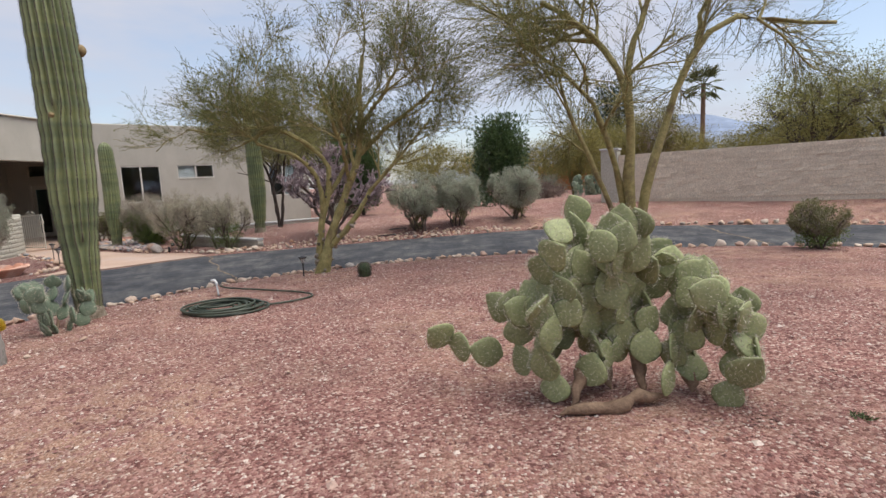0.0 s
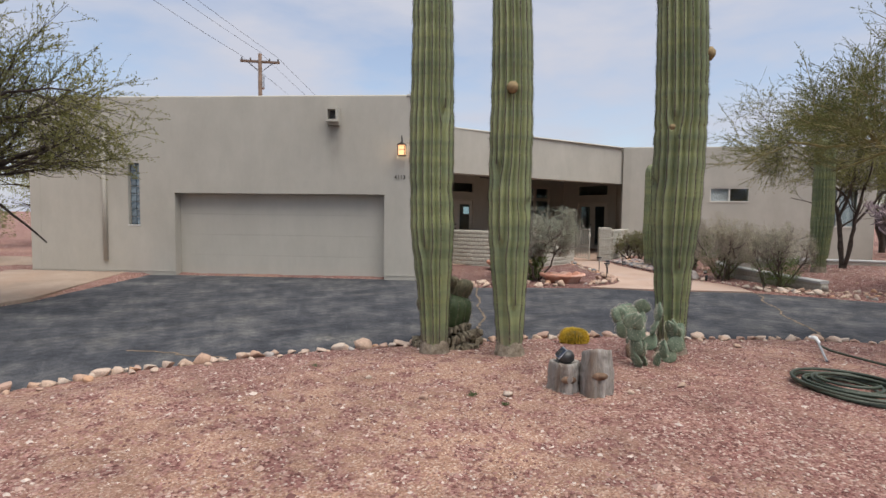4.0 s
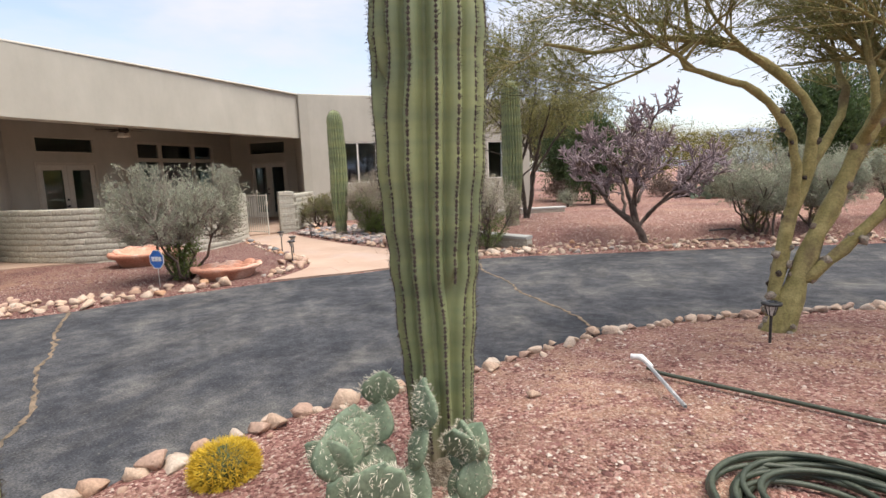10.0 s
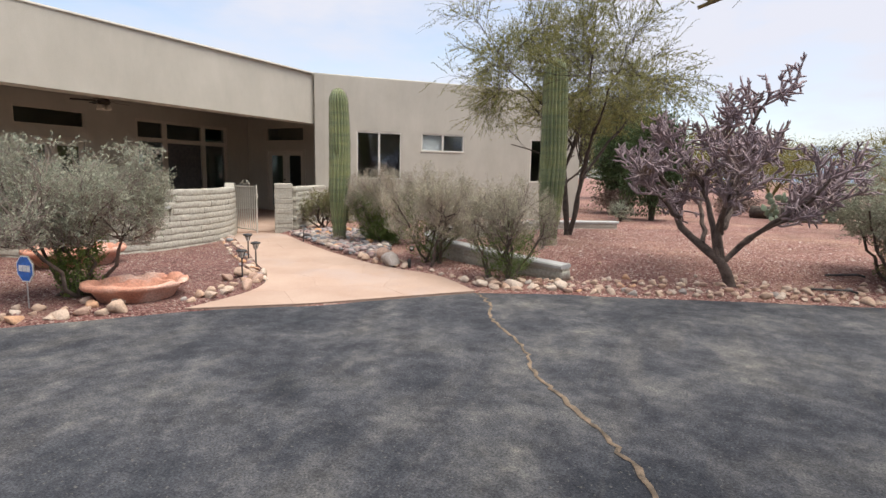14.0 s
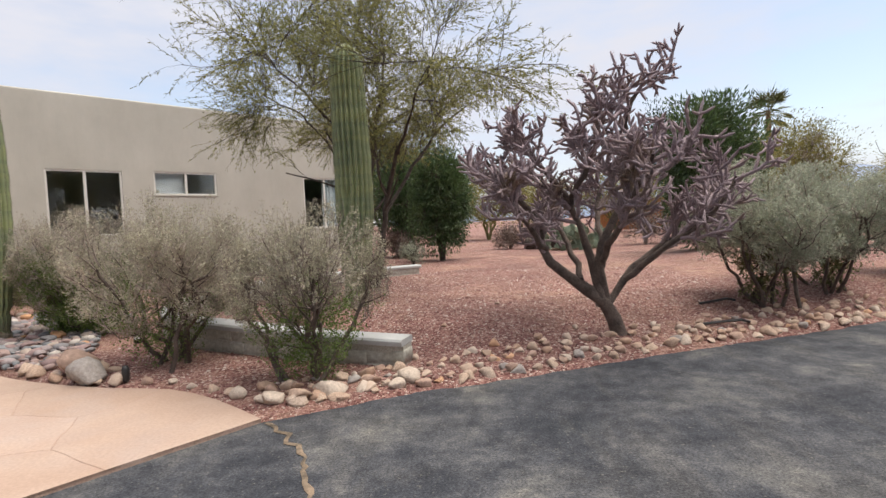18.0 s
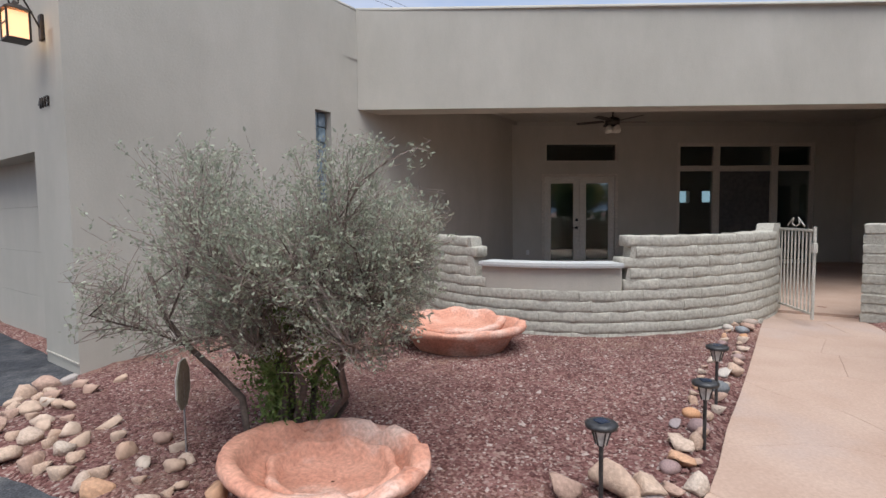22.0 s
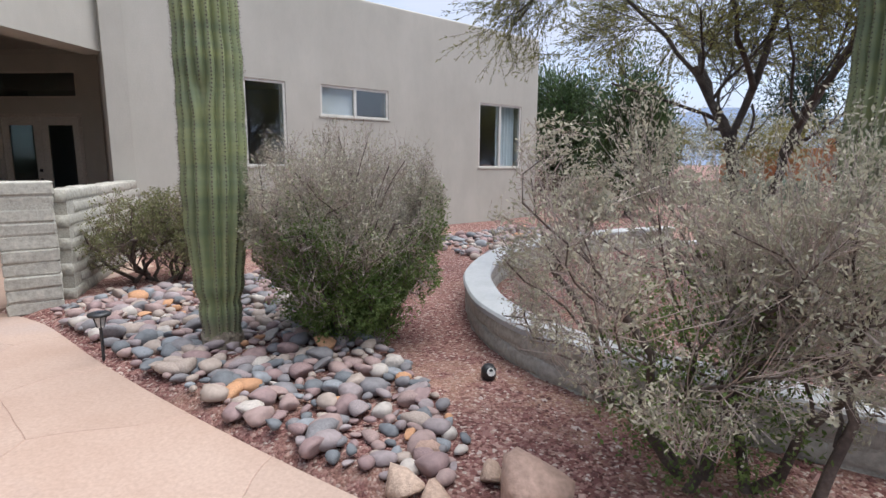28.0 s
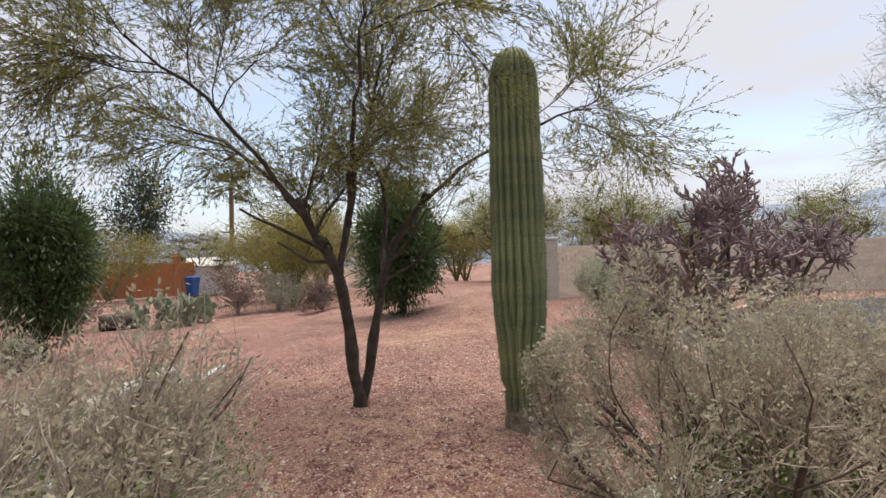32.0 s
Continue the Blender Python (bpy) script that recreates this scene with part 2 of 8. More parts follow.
def plain(name, c1, c2, rough=0.8, scale=6.0, fine=60.0, bump=0.3, dist=0.01, metal=0.0, each=0.0, c3=None, world=False, grain=1.0, stretch=None):
    """Two colours mixed at two scales, with relief; each: how much pieces differ among themselves."""
    m, nd, lk, bs = nodes_of(name)
    if world:
        co = nd.new("ShaderNodeNewGeometry").outputs["Position"]
    else:
        co = nd.new("ShaderNodeTexCoord").outputs["Object"]
    if stretch:
        smap = nd.new("ShaderNodeMapping")
        smap.inputs["Scale"].default_value = stretch
        lk.new(co, smap.inputs["Vector"])
        co = smap.outputs["Vector"]
    big, small = noise_node(nd, lk, co, scale), noise_node(nd, lk, co, fine, 4)
    r = ramp_node(nd, [(0.35, (0, 0, 0)), (0.65, (1, 1, 1))])
    lk.new(big, r.inputs["Fac"])
    col = mix_node(nd, lk, r.outputs["Color"], c1, c2)
    if c3:
        r3 = ramp_node(nd, [(0.52, (0, 0, 0)), (0.66, (1, 1, 1))])
        lk.new(noise_node(nd, lk, co, scale * 0.37, 6), r3.inputs["Fac"])
        col = mix_node(nd, lk, r3.outputs["Color"], col, c3)
    rs = ramp_node(nd, [(0.3, (1 - 0.28 * grain,) * 3), (0.7, (1 + 0.18 * grain,) * 3)])
    lk.new(small, rs.inputs["Fac"])
    col = mix_node(nd, lk, 1.0, col, rs.outputs["Color"], "MULTIPLY")
    if each:
        oi = nd.new("ShaderNodeObjectInfo")
        gi = nd.new("ShaderNodeNewGeometry")
        ad = nd.new("ShaderNodeMath")
        ad.operation = "ADD"
        lk.new(oi.outputs["Random"], ad.inputs[0])
        lk.new(gi.outputs["Random Per Island"], ad.inputs[1])
        fr = nd.new("ShaderNodeMath")
        fr.operation = "FRACT"
        lk.new(ad.outputs[0], fr.inputs[0])
        re = ramp_node(nd, [(0.0, (1 - each,) * 3), (1.0, (1 + each,) * 3)])
        lk.new(fr.outputs[0], re.inputs["Fac"])
        col = mix_node(nd, lk, 1.0, col, re.outputs["Color"], "MULTIPLY")
    lk.new(col, bs.inputs["Base Color"])
    bs.inputs["Roughness"].default_value = rough
    bs.inputs["Metallic"].default_value = metal
    if bump:
        bump_node(nd, lk, bs, small, bump, dist)
    return m


def picked(name, stops, rough=0.85, fine=40.0, bump=0.3, dist=0.006):
    """Each piece takes one of several colours at random."""
    m, nd, lk, bs = nodes_of(name)
    co = nd.new("ShaderNodeTexCoord").outputs["Object"]
    oi, gi = nd.new("ShaderNodeObjectInfo"), nd.new("ShaderNodeNewGeometry")
    ad, fr = nd.new("ShaderNodeMath"), nd.new("ShaderNodeMath")
    ad.operation, fr.operation = "ADD", "FRACT"
    lk.new(oi.outputs["Random"], ad.inputs[0])
    lk.new(gi.outputs["Random Per Island"], ad.inputs[1])
    lk.new(ad.outputs[0], fr.inputs[0])
    r = ramp_node(nd, stops)
    r.color_ramp.interpolation = "CONSTANT"
    lk.new(fr.outputs[0], r.inputs["Fac"])
    small = noise_node(nd, lk, co, fine, 5)
    rs = ramp_node(nd, [(0.3, (0.75, 0.75, 0.75)), (0.7, (1.2, 1.2, 1.2))])
    lk.new(small, rs.inputs["Fac"])
    lk.new(mix_node(nd, lk, 1.0, r.outputs["Color"], rs.outputs["Color"], "MULTIPLY"), bs.inputs["Base Color"])
    bs.inputs["Roughness"].default_value = rough
    bump_node(nd, lk, bs, small, bump, dist)
    return m


def gravel_material():
    m, nd, lk, bs = nodes_of("red_gravel")
    co = nd.new("ShaderNodeNewGeometry").outputs["Position"]
    v = nd.new("ShaderNodeTexVoronoi")
    v.inputs["Scale"].default_value = 56
    lk.new(co, v.inputs["Vector"])
    v2 = nd.new("ShaderNodeTexVoronoi")
    v2.inputs["Scale"].default_value = 90
    lk.new(co, v2.inputs["Vector"])
    sep = nd.new("ShaderNodeSeparateColor")
    lk.new(v.outputs["Color"], sep.inputs["Color"])
    r = ramp_node(nd, [(0.0, (0.13, 0.058, 0.05)), (0.22, (0.21, 0.10, 0.088)), (0.45, (0.27, 0.143, 0.123)), (0.62, (0.32, 0.185, 0.16)),
                       (0.80, (0.40, 0.27, 0.225)), (0.93, (0.52, 0.43, 0.37))])
    r.color_ramp.interpolation = "CONSTANT"
    lk.new(sep.outputs["Red"], r.inputs["Fac"])
    sep2 = nd.new("ShaderNodeSeparateColor")
    lk.new(v2.outputs["Color"], sep2.inputs["Color"])
    rd = ramp_node(nd, [(0.0, (0.24, 0.135, 0.095)), (0.5, (0.35, 0.215, 0.155)), (0.85, (0.44, 0.30, 0.225)), (0.95, (0.54, 0.43, 0.35))])
    lk.new(sep2.outputs["Green"], rd.inputs["Fac"])
    big = noise_node(nd, lk, co, 0.33, 5, 0.6)

    def near(x, y, r0, r1):
        """1 within r0 metres of a spot on the ground, 0 beyond r1."""
        dn = nd.new("ShaderNodeVectorMath")
        dn.operation = "DISTANCE"
        dn.inputs[1].default_value = (x, y, 0)
        lk.new(co, dn.inputs[0])
        mr = nd.new("ShaderNodeMapRange")
        mr.inputs["From Min"].default_value, mr.inputs["From Max"].default_value = r1, r0
        lk.new(dn.outputs["Value"], mr.inputs["Value"])
        return mr.outputs["Result"]
    for sx, sy, r0, r1, gain in ((-4.3, 3.0, 1.2, 3.4, 0.17), (-7.2, 17.0, 0.6, 2.2, 0.2), (-2.2, 9.2, 0.3, 1.0, 0.3)):
        ma = nd.new("ShaderNodeMath")
        ma.operation = "MULTIPLY_ADD"
        ma.inputs[1].default_value = gain
        lk.new(near(sx, sy, r0, r1), ma.inputs[0])
        lk.new(big, ma.inputs[2])
        big = ma.outputs[0]
    rb = ramp_node(nd, [(0.47, (0, 0, 0)), (0.64, (1, 1, 1))])
    lk.new(big, rb.inputs["Fac"])
    mid = noise_node(nd, lk, co, 5.0, 5, 0.65)
    rm = ramp_node(nd, [(0.42, (0, 0, 0)), (0.55, (1, 1, 1))])
    lk.new(mid, rm.inputs["Fac"])
    f = nd.new("ShaderNodeMath")
    f.operation = "MULTIPLY"
    lk.new(rb.outputs["Color"], f.inputs[0])
    lk.new(rm.outputs["Color"], f.inputs[1])
    col = mix_node(nd, lk, f.outputs[0], r.outputs["Color"], rd.outputs["Color"])
    rt = ramp_node(nd, [(0.35, (0.80, 0.78, 0.78)), (0.65, (1.15, 1.12, 1.1))])
    lk.new(noise_node(nd, lk, co, 1.1, 6), rt.inputs["Fac"])
    col = mix_node(nd, lk, 1.0, col, rt.outputs["Color"], "MULTIPLY")
    maroon = mix_node(nd, lk, 1.0, col, (0.68, 0.66, 0.68), "MULTIPLY")
    col = mix_node(nd, lk, near(-11.6, 12.0, 3.2, 4.2), col, maroon)
    lk.new(col, bs.inputs["Base Color"])
    bs.inputs["Roughness"].default_value = 0.95
    bs.inputs["Specular IOR Level"].default_value = 0.2
    bump_node(nd, lk, bs, v.outputs["Distance"], 0.9, -0.02)
    return m


def asphalt_material():
    m, nd, lk, bs = nodes_of("asphalt")
    co = nd.new("ShaderNodeNewGeometry").outputs["Position"]
    a = ramp_node(nd, [(0.34, (0.032, 0.036, 0.043)), (0.47, (0.050, 0.053, 0.061)), (0.54, (0.072, 0.074, 0.080)), (0.62, (0.098, 0.098, 0.098)), (0.72, (0.18, 0.168, 0.15))])
    lk.new(noise_node(nd, lk, co, 1.1, 12, 0.70), a.inputs["Fac"])
    b = ramp_node(nd, [(0.52, (0, 0, 0)), (0.68, (0.42, 0.42, 0.42))])
    mp = nd.new("ShaderNodeMapping")
    mp.inputs["Rotation"].default_value = (0, 0, radians(48))
    mp.inputs["Scale"].default_value = (2.2, 0.5, 1)
    lk.new(co, mp.inputs["Vector"])
    lk.new(noise_node(nd, lk, mp.outputs["Vector"], 0.9, 11, 0.68), b.inputs["Fac"])
    col = mix_node(nd, lk, b.outputs["Color"], a.outputs["Color"], (0.15, 0.142, 0.13))
    rm = ramp_node(nd, [(0.36, (0.52, 0.53, 0.56)), (0.50, (0.88, 0.89, 0.91)), (0.64, (1.4, 1.38, 1.34))])
    lk.new(noise_node(nd, lk, co, 4.5, 10, 0.74), rm.inputs["Fac"])
    col = mix_node(nd, lk, 1.0, col, rm.outputs["Color"], "MULTIPLY")
    pebble = ramp_node(nd, [(0.63, (0, 0, 0)), (0.70, (0.7, 0.7, 0.7))])
    lk.new(noise_node(nd, lk, co, 42, 3, 0.5), pebble.inputs["Fac"])
    col = mix_node(nd, lk, pebble.outputs["Color"], col, (0.125, 0.12, 0.112))
    s = noise_node(nd, lk, co, 70, 5, 0.7)
    rs = ramp_node(nd, [(0.36, (0.5, 0.5, 0.5)), (0.64, (1.55, 1.53, 1.5))])
    lk.new(s, rs.inputs["Fac"])
    col = mix_node(nd, lk, 1.0, col, rs.outputs["Color"], "MULTIPLY")
    lk.new(col, bs.inputs["Base Color"])
    bs.inputs["Roughness"].default_value = 0.9
    bs.inputs["Specular IOR Level"].default_value = 0.22
    bump_node(nd, lk, bs, s, 0.5, 0.006)
    return m


def stucco_material(name, c1, c2, relief=0.35, stains=()):
    """stains: (x, y, width, top, foot, colour) of streaks that water has left."""
    m, nd, lk, bs = nodes_of(name)
    co = nd.new("ShaderNodeNewGeometry").outputs["Position"]
    r = ramp_node(nd, [(0.35, c1), (0.65, c2)])
    lk.new(noise_node(nd, lk, co, 0.7, 6, 0.6), r.inputs["Fac"])
    mp = nd.new("ShaderNodeMapping")
    mp.inputs["Scale"].default_value = (1.6, 1.6, 0.6)
    lk.new(co, mp.inputs["Vector"])
    st = ramp_node(nd, [(0.36, (0.95, 0.95, 0.945)), (0.64, (1.03, 1.03, 1.03))])
    lk.new(noise_node(nd, lk, mp.outputs["Vector"], 1.4, 9, 0.7), st.inputs["Fac"])
    col = mix_node(nd, lk, 1.0, r.outputs["Color"], st.outputs["Color"], "MULTIPLY")
    flat = nd.new("ShaderNodeVectorMath")
    flat.operation = "MULTIPLY"
    flat.inputs[1].default_value = (1, 1, 0)
    lk.new(co, flat.inputs[0])
    height = nd.new("ShaderNodeSeparateXYZ")
    lk.new(co, height.inputs[0])
    for sx, sy, wide, z_top, z_low, tint in stains:
        run = []
        away = nd.new("ShaderNodeVectorMath")
        away.operation = "DISTANCE"
        away.inputs[1].default_value = (sx, sy, 0)
        lk.new(flat.outputs[0], away.inputs[0])
        for value, a, b in ((away.outputs["Value"], wide, wide * 0.3), (height.outputs["Z"], z_low, z_top), (height.outputs["Z"], z_top + 0.03, z_top)):
            mr = nd.new("ShaderNodeMapRange")
            mr.inputs["From Min"].default_value, mr.inputs["From Max"].default_value = a, b
            lk.new(value, mr.inputs["Value"])
            run.append(mr.outputs["Result"])
        run.append(noise_node(nd, lk, mp.outputs["Vector"], 5.0, 5))
        fac = run[0]
        for r2 in run[1:]:
            mu = nd.new("ShaderNodeMath")
            mu.operation = "MULTIPLY"
            lk.new(fac, mu.inputs[0])
            lk.new(r2, mu.inputs[1])
            fac = mu.outputs[0]
        col = mix_node(nd, lk, fac, col, tint)
    lk.new(col, bs.inputs["Base Color"])
    bs.inputs["Roughness"].default_value = 0.92
    bs.inputs["Specular IOR Level"].default_value = 0.25
    bump_node(nd, lk, bs, noise_node(nd, lk, co, 38, 5), relief, 0.008)
    return m


def glass_material(name, tint=(0.75, 0.8, 0.82), ior=1.75):
    m, nd, lk, bs = nodes_of(name)
    bs.inputs["Base Color"].default_value = (*tint, 1)
    bs.inputs["Transmission Weight"].default_value = 1.0
    bs.inputs["Roughness"].default_value = 0.0
    bs.inputs["IOR"].default_value = ior
    return m


def glow_material(name, colour, strength):
    m, nd, lk, bs = nodes_of(name)
    bs.inputs["Base Color"].default_value = (*colour, 1)
    bs.inputs["Emission Color"].default_value = (*colour, 1)
    bs.inputs["Emission Strength"].default_value = strength
    return m


M_GRAVEL = gravel_material()
M_ASPHALT = asphalt_material()
M_STUCCO = stucco_material("stucco", (0.42, 0.396, 0.342), (0.465, 0.44, 0.383), stains=((-13.76, 6.84, 0.24, 3.8, 2.5, (0.22, 0.2, 0.165)), (-12.46, 8.27, 0.10, 3.12, 2.55, (0.30, 0.19, 0.12)), (-17.9, 2.25, 0.12, 1.4, 0.2, (0.25, 0.23, 0.19))))
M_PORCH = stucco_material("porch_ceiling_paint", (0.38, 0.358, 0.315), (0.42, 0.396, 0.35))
M_DOOR = stucco_material("garage_door_paint", (0.455, 0.43, 0.373), (0.47, 0.446, 0.388), 0.04)
M_TRIM = plain("trim_paint", (0.50, 0.46, 0.39), (0.54, 0.50, 0.43), 0.55, 2.0, 40, 0.08, 0.002)
M_FRAME = plain("window_frame_paint", (0.62, 0.60, 0.54), (0.68, 0.66, 0.60), 0.45, 2.0, 40, 0.05, 0.002)
M_GLASS = glass_material("glass")
M_GLASS_TEAL = glass_material("teal_tinted_glass", (0.45, 0.66, 0.64), 2.1)
# stands in for shade in rooms and scupper; own colour of the entry door
M_DARK = plain("dark_door_and_room_shade", (0.08, 0.082, 0.085), (0.11, 0.108, 0.106), 0.9, 1.0, 10, 0)
M_WALK = plain("stamped_concrete", (0.39, 0.27, 0.205), (0.445, 0.325, 0.255), 0.75, 1.3, 45, 0.3, 0.005, each=0.04, c3=(0.40, 0.312, 0.27), world=True, grain=0.45)
M_WALKJOINT = plain("concrete_joint", (0.36, 0.242, 0.19), (0.41, 0.288, 0.232), 0.9, 3, 60, 0.3, world=True)
M_BLOCK = plain("slump_block_paint", (0.40, 0.382, 0.325), (0.445, 0.425, 0.365), 0.9, 2.2, 24, 0.5, 0.014, each=0.02, world=True)
M_MORTAR = plain("mortar_paint", (0.39, 0.372, 0.318), (0.44, 0.42, 0.36), 0.95, 3.0, 60, 0.4, 0.006, world=True)
M_CAP = plain("wall_cap_paint", (0.41, 0.418, 0.412), (0.47, 0.478, 0.468), 0.85, 3, 40, 0.12, 0.004, world=True, grain=0.3)
M_SAG = None
M_BARK = plain("dark_bark", (0.045, 0.034, 0.028), (0.10, 0.08, 0.065), 0.95, 9, 70, 0.8, 0.02)
M_PALO = plain("palo_verde_bark", (0.235, 0.205, 0.075), (0.39, 0.335, 0.145), 0.85, 9, 60, 0.8, 0.012, c3=(0.17, 0.13, 0.065))
M_TWIG = plain("grey_twig", (0.30, 0.24, 0.205), (0.43, 0.36, 0.315), 0.95, 8, 60, 0)
M_METAL = plain("dark_metal", (0.05, 0.05, 0.052), (0.085, 0.085, 0.085), 0.45, 6, 60, 0.1, 0.002, metal=0.6)
M_TERRA = plain("terracotta", (0.50, 0.225, 0.15), (0.62, 0.32, 0.225), 0.85, 5, 45, 0.4, 0.008, c3=(0.66, 0.46, 0.38))
# distance haze is painted into the ridge as blue
M_RIDGE = plain("ridge_painted_haze", (0.20, 0.255, 0.36), (0.24, 0.295, 0.39), 1.0, 0.004, 0.02, 0, world=True)

# ---- the plan: drive, walk, ground ----
NEAR_EDGE = [(-4.6, -9), (-6.4, -4), (-7.3, -1), (-7.55, 1.2), (-7.5, 2.2), (-7.2, 3.6), (-6.75, 4.75), (-6.25, 5.95), (-5.7, 7.0), (-4.85, 7.97),
             (-4.0, 9.1), (-3.2, 9.75), (-2.2, 10.3), (-1.1, 10.75), (0.4, 11.1), (2.0, 11.1), (4.0, 11.0), (6.1, 10.7), (8.2, 9.5), (10.6, 7.2), (13, 3)]
FAR_EDGE = [(17.5, 4.5), (14.0, 9.8), (11.0, 12.8), (9.3, 14.1), (7.6, 15.0), (5.5, 15.8), (3.5, 16.2), (1.2, 16.1), (-1.2, 15.35), (-2.2, 15.05), (-3.4, 14.65),
            (-4.5, 14.25), (-5.4, 13.98), (-6.45, 13.48)]
WALK_MOUTH = [(-7.08, 12.8), (-7.9, 11.9), (-9.0, 11.0)]
BED_EDGE = [(-9.4, 10.45), (-9.75, 10.05), (-10.2, 9.4), (-10.6, 8.75), (-11.2, 8.35), (-12.15, 8.35)]
GARAGE_L, GARAGE_C = vec(-19.3, 0.7), vec(-12.3, 8.45)
PORCH_I = vec(-20.1, 14.3)
BED_0, BED_1 = vec(-14.6, 20.6), vec(-7.6, 27.4)
near_line = smooth_line(NEAR_EDGE, 0.3)
far_line = smooth_line(FAR_EDGE, 0.3)
bed_line = smooth_line(BED_EDGE, 0.2)
DRIVE = [*near_line, *far_line, *WALK_MOUTH, *bed_line, (-12.45, 8.45), (-17.2, 3.2), (-13.5, 0.7), (-10.6, -2.6), (-9.0, -9)]
WALK_LEFT = [(-9.0, 11.0), (-9.0, 11.9), (-9.22, 12.5), (-9.7, 13.05), (-10.4, 13.6), (-11.0, 14.1), (-11.8, 14.75), (-12.55, 15.35), (-13.3, 15.95), (-14.15, 16.65)]
WALK_RIGHT = [(-13.55, 17.45), (-12.84, 17.15), (-11.7, 16.35), (-10.7, 15.7), (-9.6, 15.05), (-8.9, 14.7), (-8.1, 14.42), (-7.5, 14.3), (-6.95, 13.95), (-6.45, 13.48)]
walk_left, walk_right = smooth_line(WALK_LEFT, 0.25), smooth_line(WALK_RIGHT, 0.25)
WALKWAY = [*walk_left, *walk_right, *WALK_MOUTH[:-1]]
RETAIN = smooth_line([(-5.47, 14.72), (-6.2, 14.98), (-7.0, 15.38), (-7.6, 15.68), (-8.0, 15.95), (-8.42, 16.35), (-8.75, 16.9), (-8.92, 17.5), (-8.97, 18.4),
                      (-8.7, 19.6), (-8.05, 20.7), (-7.0, 21.8), (-5.6, 22.62)], 0.1)
RETAIN_TOP = 0.27


def retain_top(d):
    """The cap drops a little towards the drive."""
    return RETAIN_TOP - 0.075 * (1 - min(1.0, d / 2.4))


def ground_z(X, Y):
    X, Y = np.atleast_1d(np.asarray(X, float)), np.atleast_1d(np.asarray(Y, float))
    d = poly_dist(X, Y, DRIVE)
    w = poly_dist(X, Y, WALKWAY)
    upper = np.array([*RETAIN, (20, 40), (30, 20), (14, 11), *FAR_EDGE[2:]])
    u = poly_dist(X, Y, upper)
    island = poly_dist(X, Y, np.array([*NEAR_EDGE, (13, -20), (-4, -20)]))
    z = np.full(X.shape, -0.05)
    z = np.where(island < 0, -0.07 + 0.12 * sstep(0.0, 1.4, -island), z)
    z = np.where(u < 0, -0.06 + 0.26 * sstep(0.0, 1.6, -u) * 1.0, z)
    z = z + np.where(u < 0, 0.42 * sstep(2.0, 6.5, -u) * sstep(-3.0, 4.0, X), 0.0)
    z = z + 0.02 * np.sin(X * 0.9 + 1) * np.cos(Y * 0.7) * sstep(0.4, 1.5, d)
    z = np.where(d < 0.12, np.minimum(z, -0.076 - 0.09 * sstep(0.06, -0.2, d)), z)
    z = np.where(w < 0.1, np.minimum(z, -0.05 - 0.08 * sstep(0.1, -0.1, w)), z)
    return z


def gz(x, y):
    return float(ground_z(x, y)[0])


def build_ground():
    xs = np.concatenate([[-2500, -900, -300, -120, -70, -45, -32, -26], np.arange(-22, 15, 0.17), [16, 18, 21, 26, 34, 48, 75, 130, 300, 900, 2500]])
    ys = np.concatenate([[-2500, -900, -300, -100, -45, -25, -16], np.arange(-9, 30, 0.17), [31, 33, 36, 40, 48, 60, 85, 130, 300, 900, 2500]])
    X, Y = np.meshgrid(xs, ys, indexing="ij")
    Z = ground_z(X.ravel(), Y.ravel())
    rough = rng_of(3).normal(size=Z.shape) * 0.004
    V = np.column_stack([X.ravel(), Y.ravel(), Z + rough])
    n = len(ys)
    i, j = np.meshgrid(np.arange(len(xs) - 1), np.arange(n - 1), indexing="ij")
    a = (i * n + j).ravel()
    F = np.column_stack([a, a + n, a + n + 1, a + 1])
    single("ground", geo("ground", V, F, M_GRAVEL, True), "reddish crushed gravel ground with patches of tan dirt", "ground", kind="structure")


def slab(outline, z_top, z_low):
    n = len(outline)
    V = np.array([(x, y, z_top) for x, y in outline] + [(x, y, z_low) for x, y in outline])
    F = [tuple(range(n))] + [(i, i + n, (i + 1) % n + n, (i + 1) % n) for i in range(n)]
    return V, F


build_ground()
single("driveway", geo("driveway", *slab(DRIVE, -0.1, -0.2), M_ASPHALT), "worn dark asphalt driveway with pale scuffed patches", "driveway", kind="structure")
floor_walk = single("walkway", geo("walkway", *slab(WALKWAY, -0.0725, -0.2), M_WALKJOINT), "pinkish stamped concrete walkway with irregular stone joints", "walkway", kind="structure")
single("porch_floor", geo("porch_floor", *slab([(-14.15, 16.65), (-13.55, 17.45), (-13.4, 19.6), (-14.4, 20.5), (-16.9, 23.7), (-20.4, 23.7), (-20.4, 14.1), (-15.4, 10.95), (-13.8, 12.6), (-13.0, 14.0), (-13.2, 15.4)], -0.03, -0.2),
       M_WALK), "pink concrete floor of the porch", "floor", kind="structure")


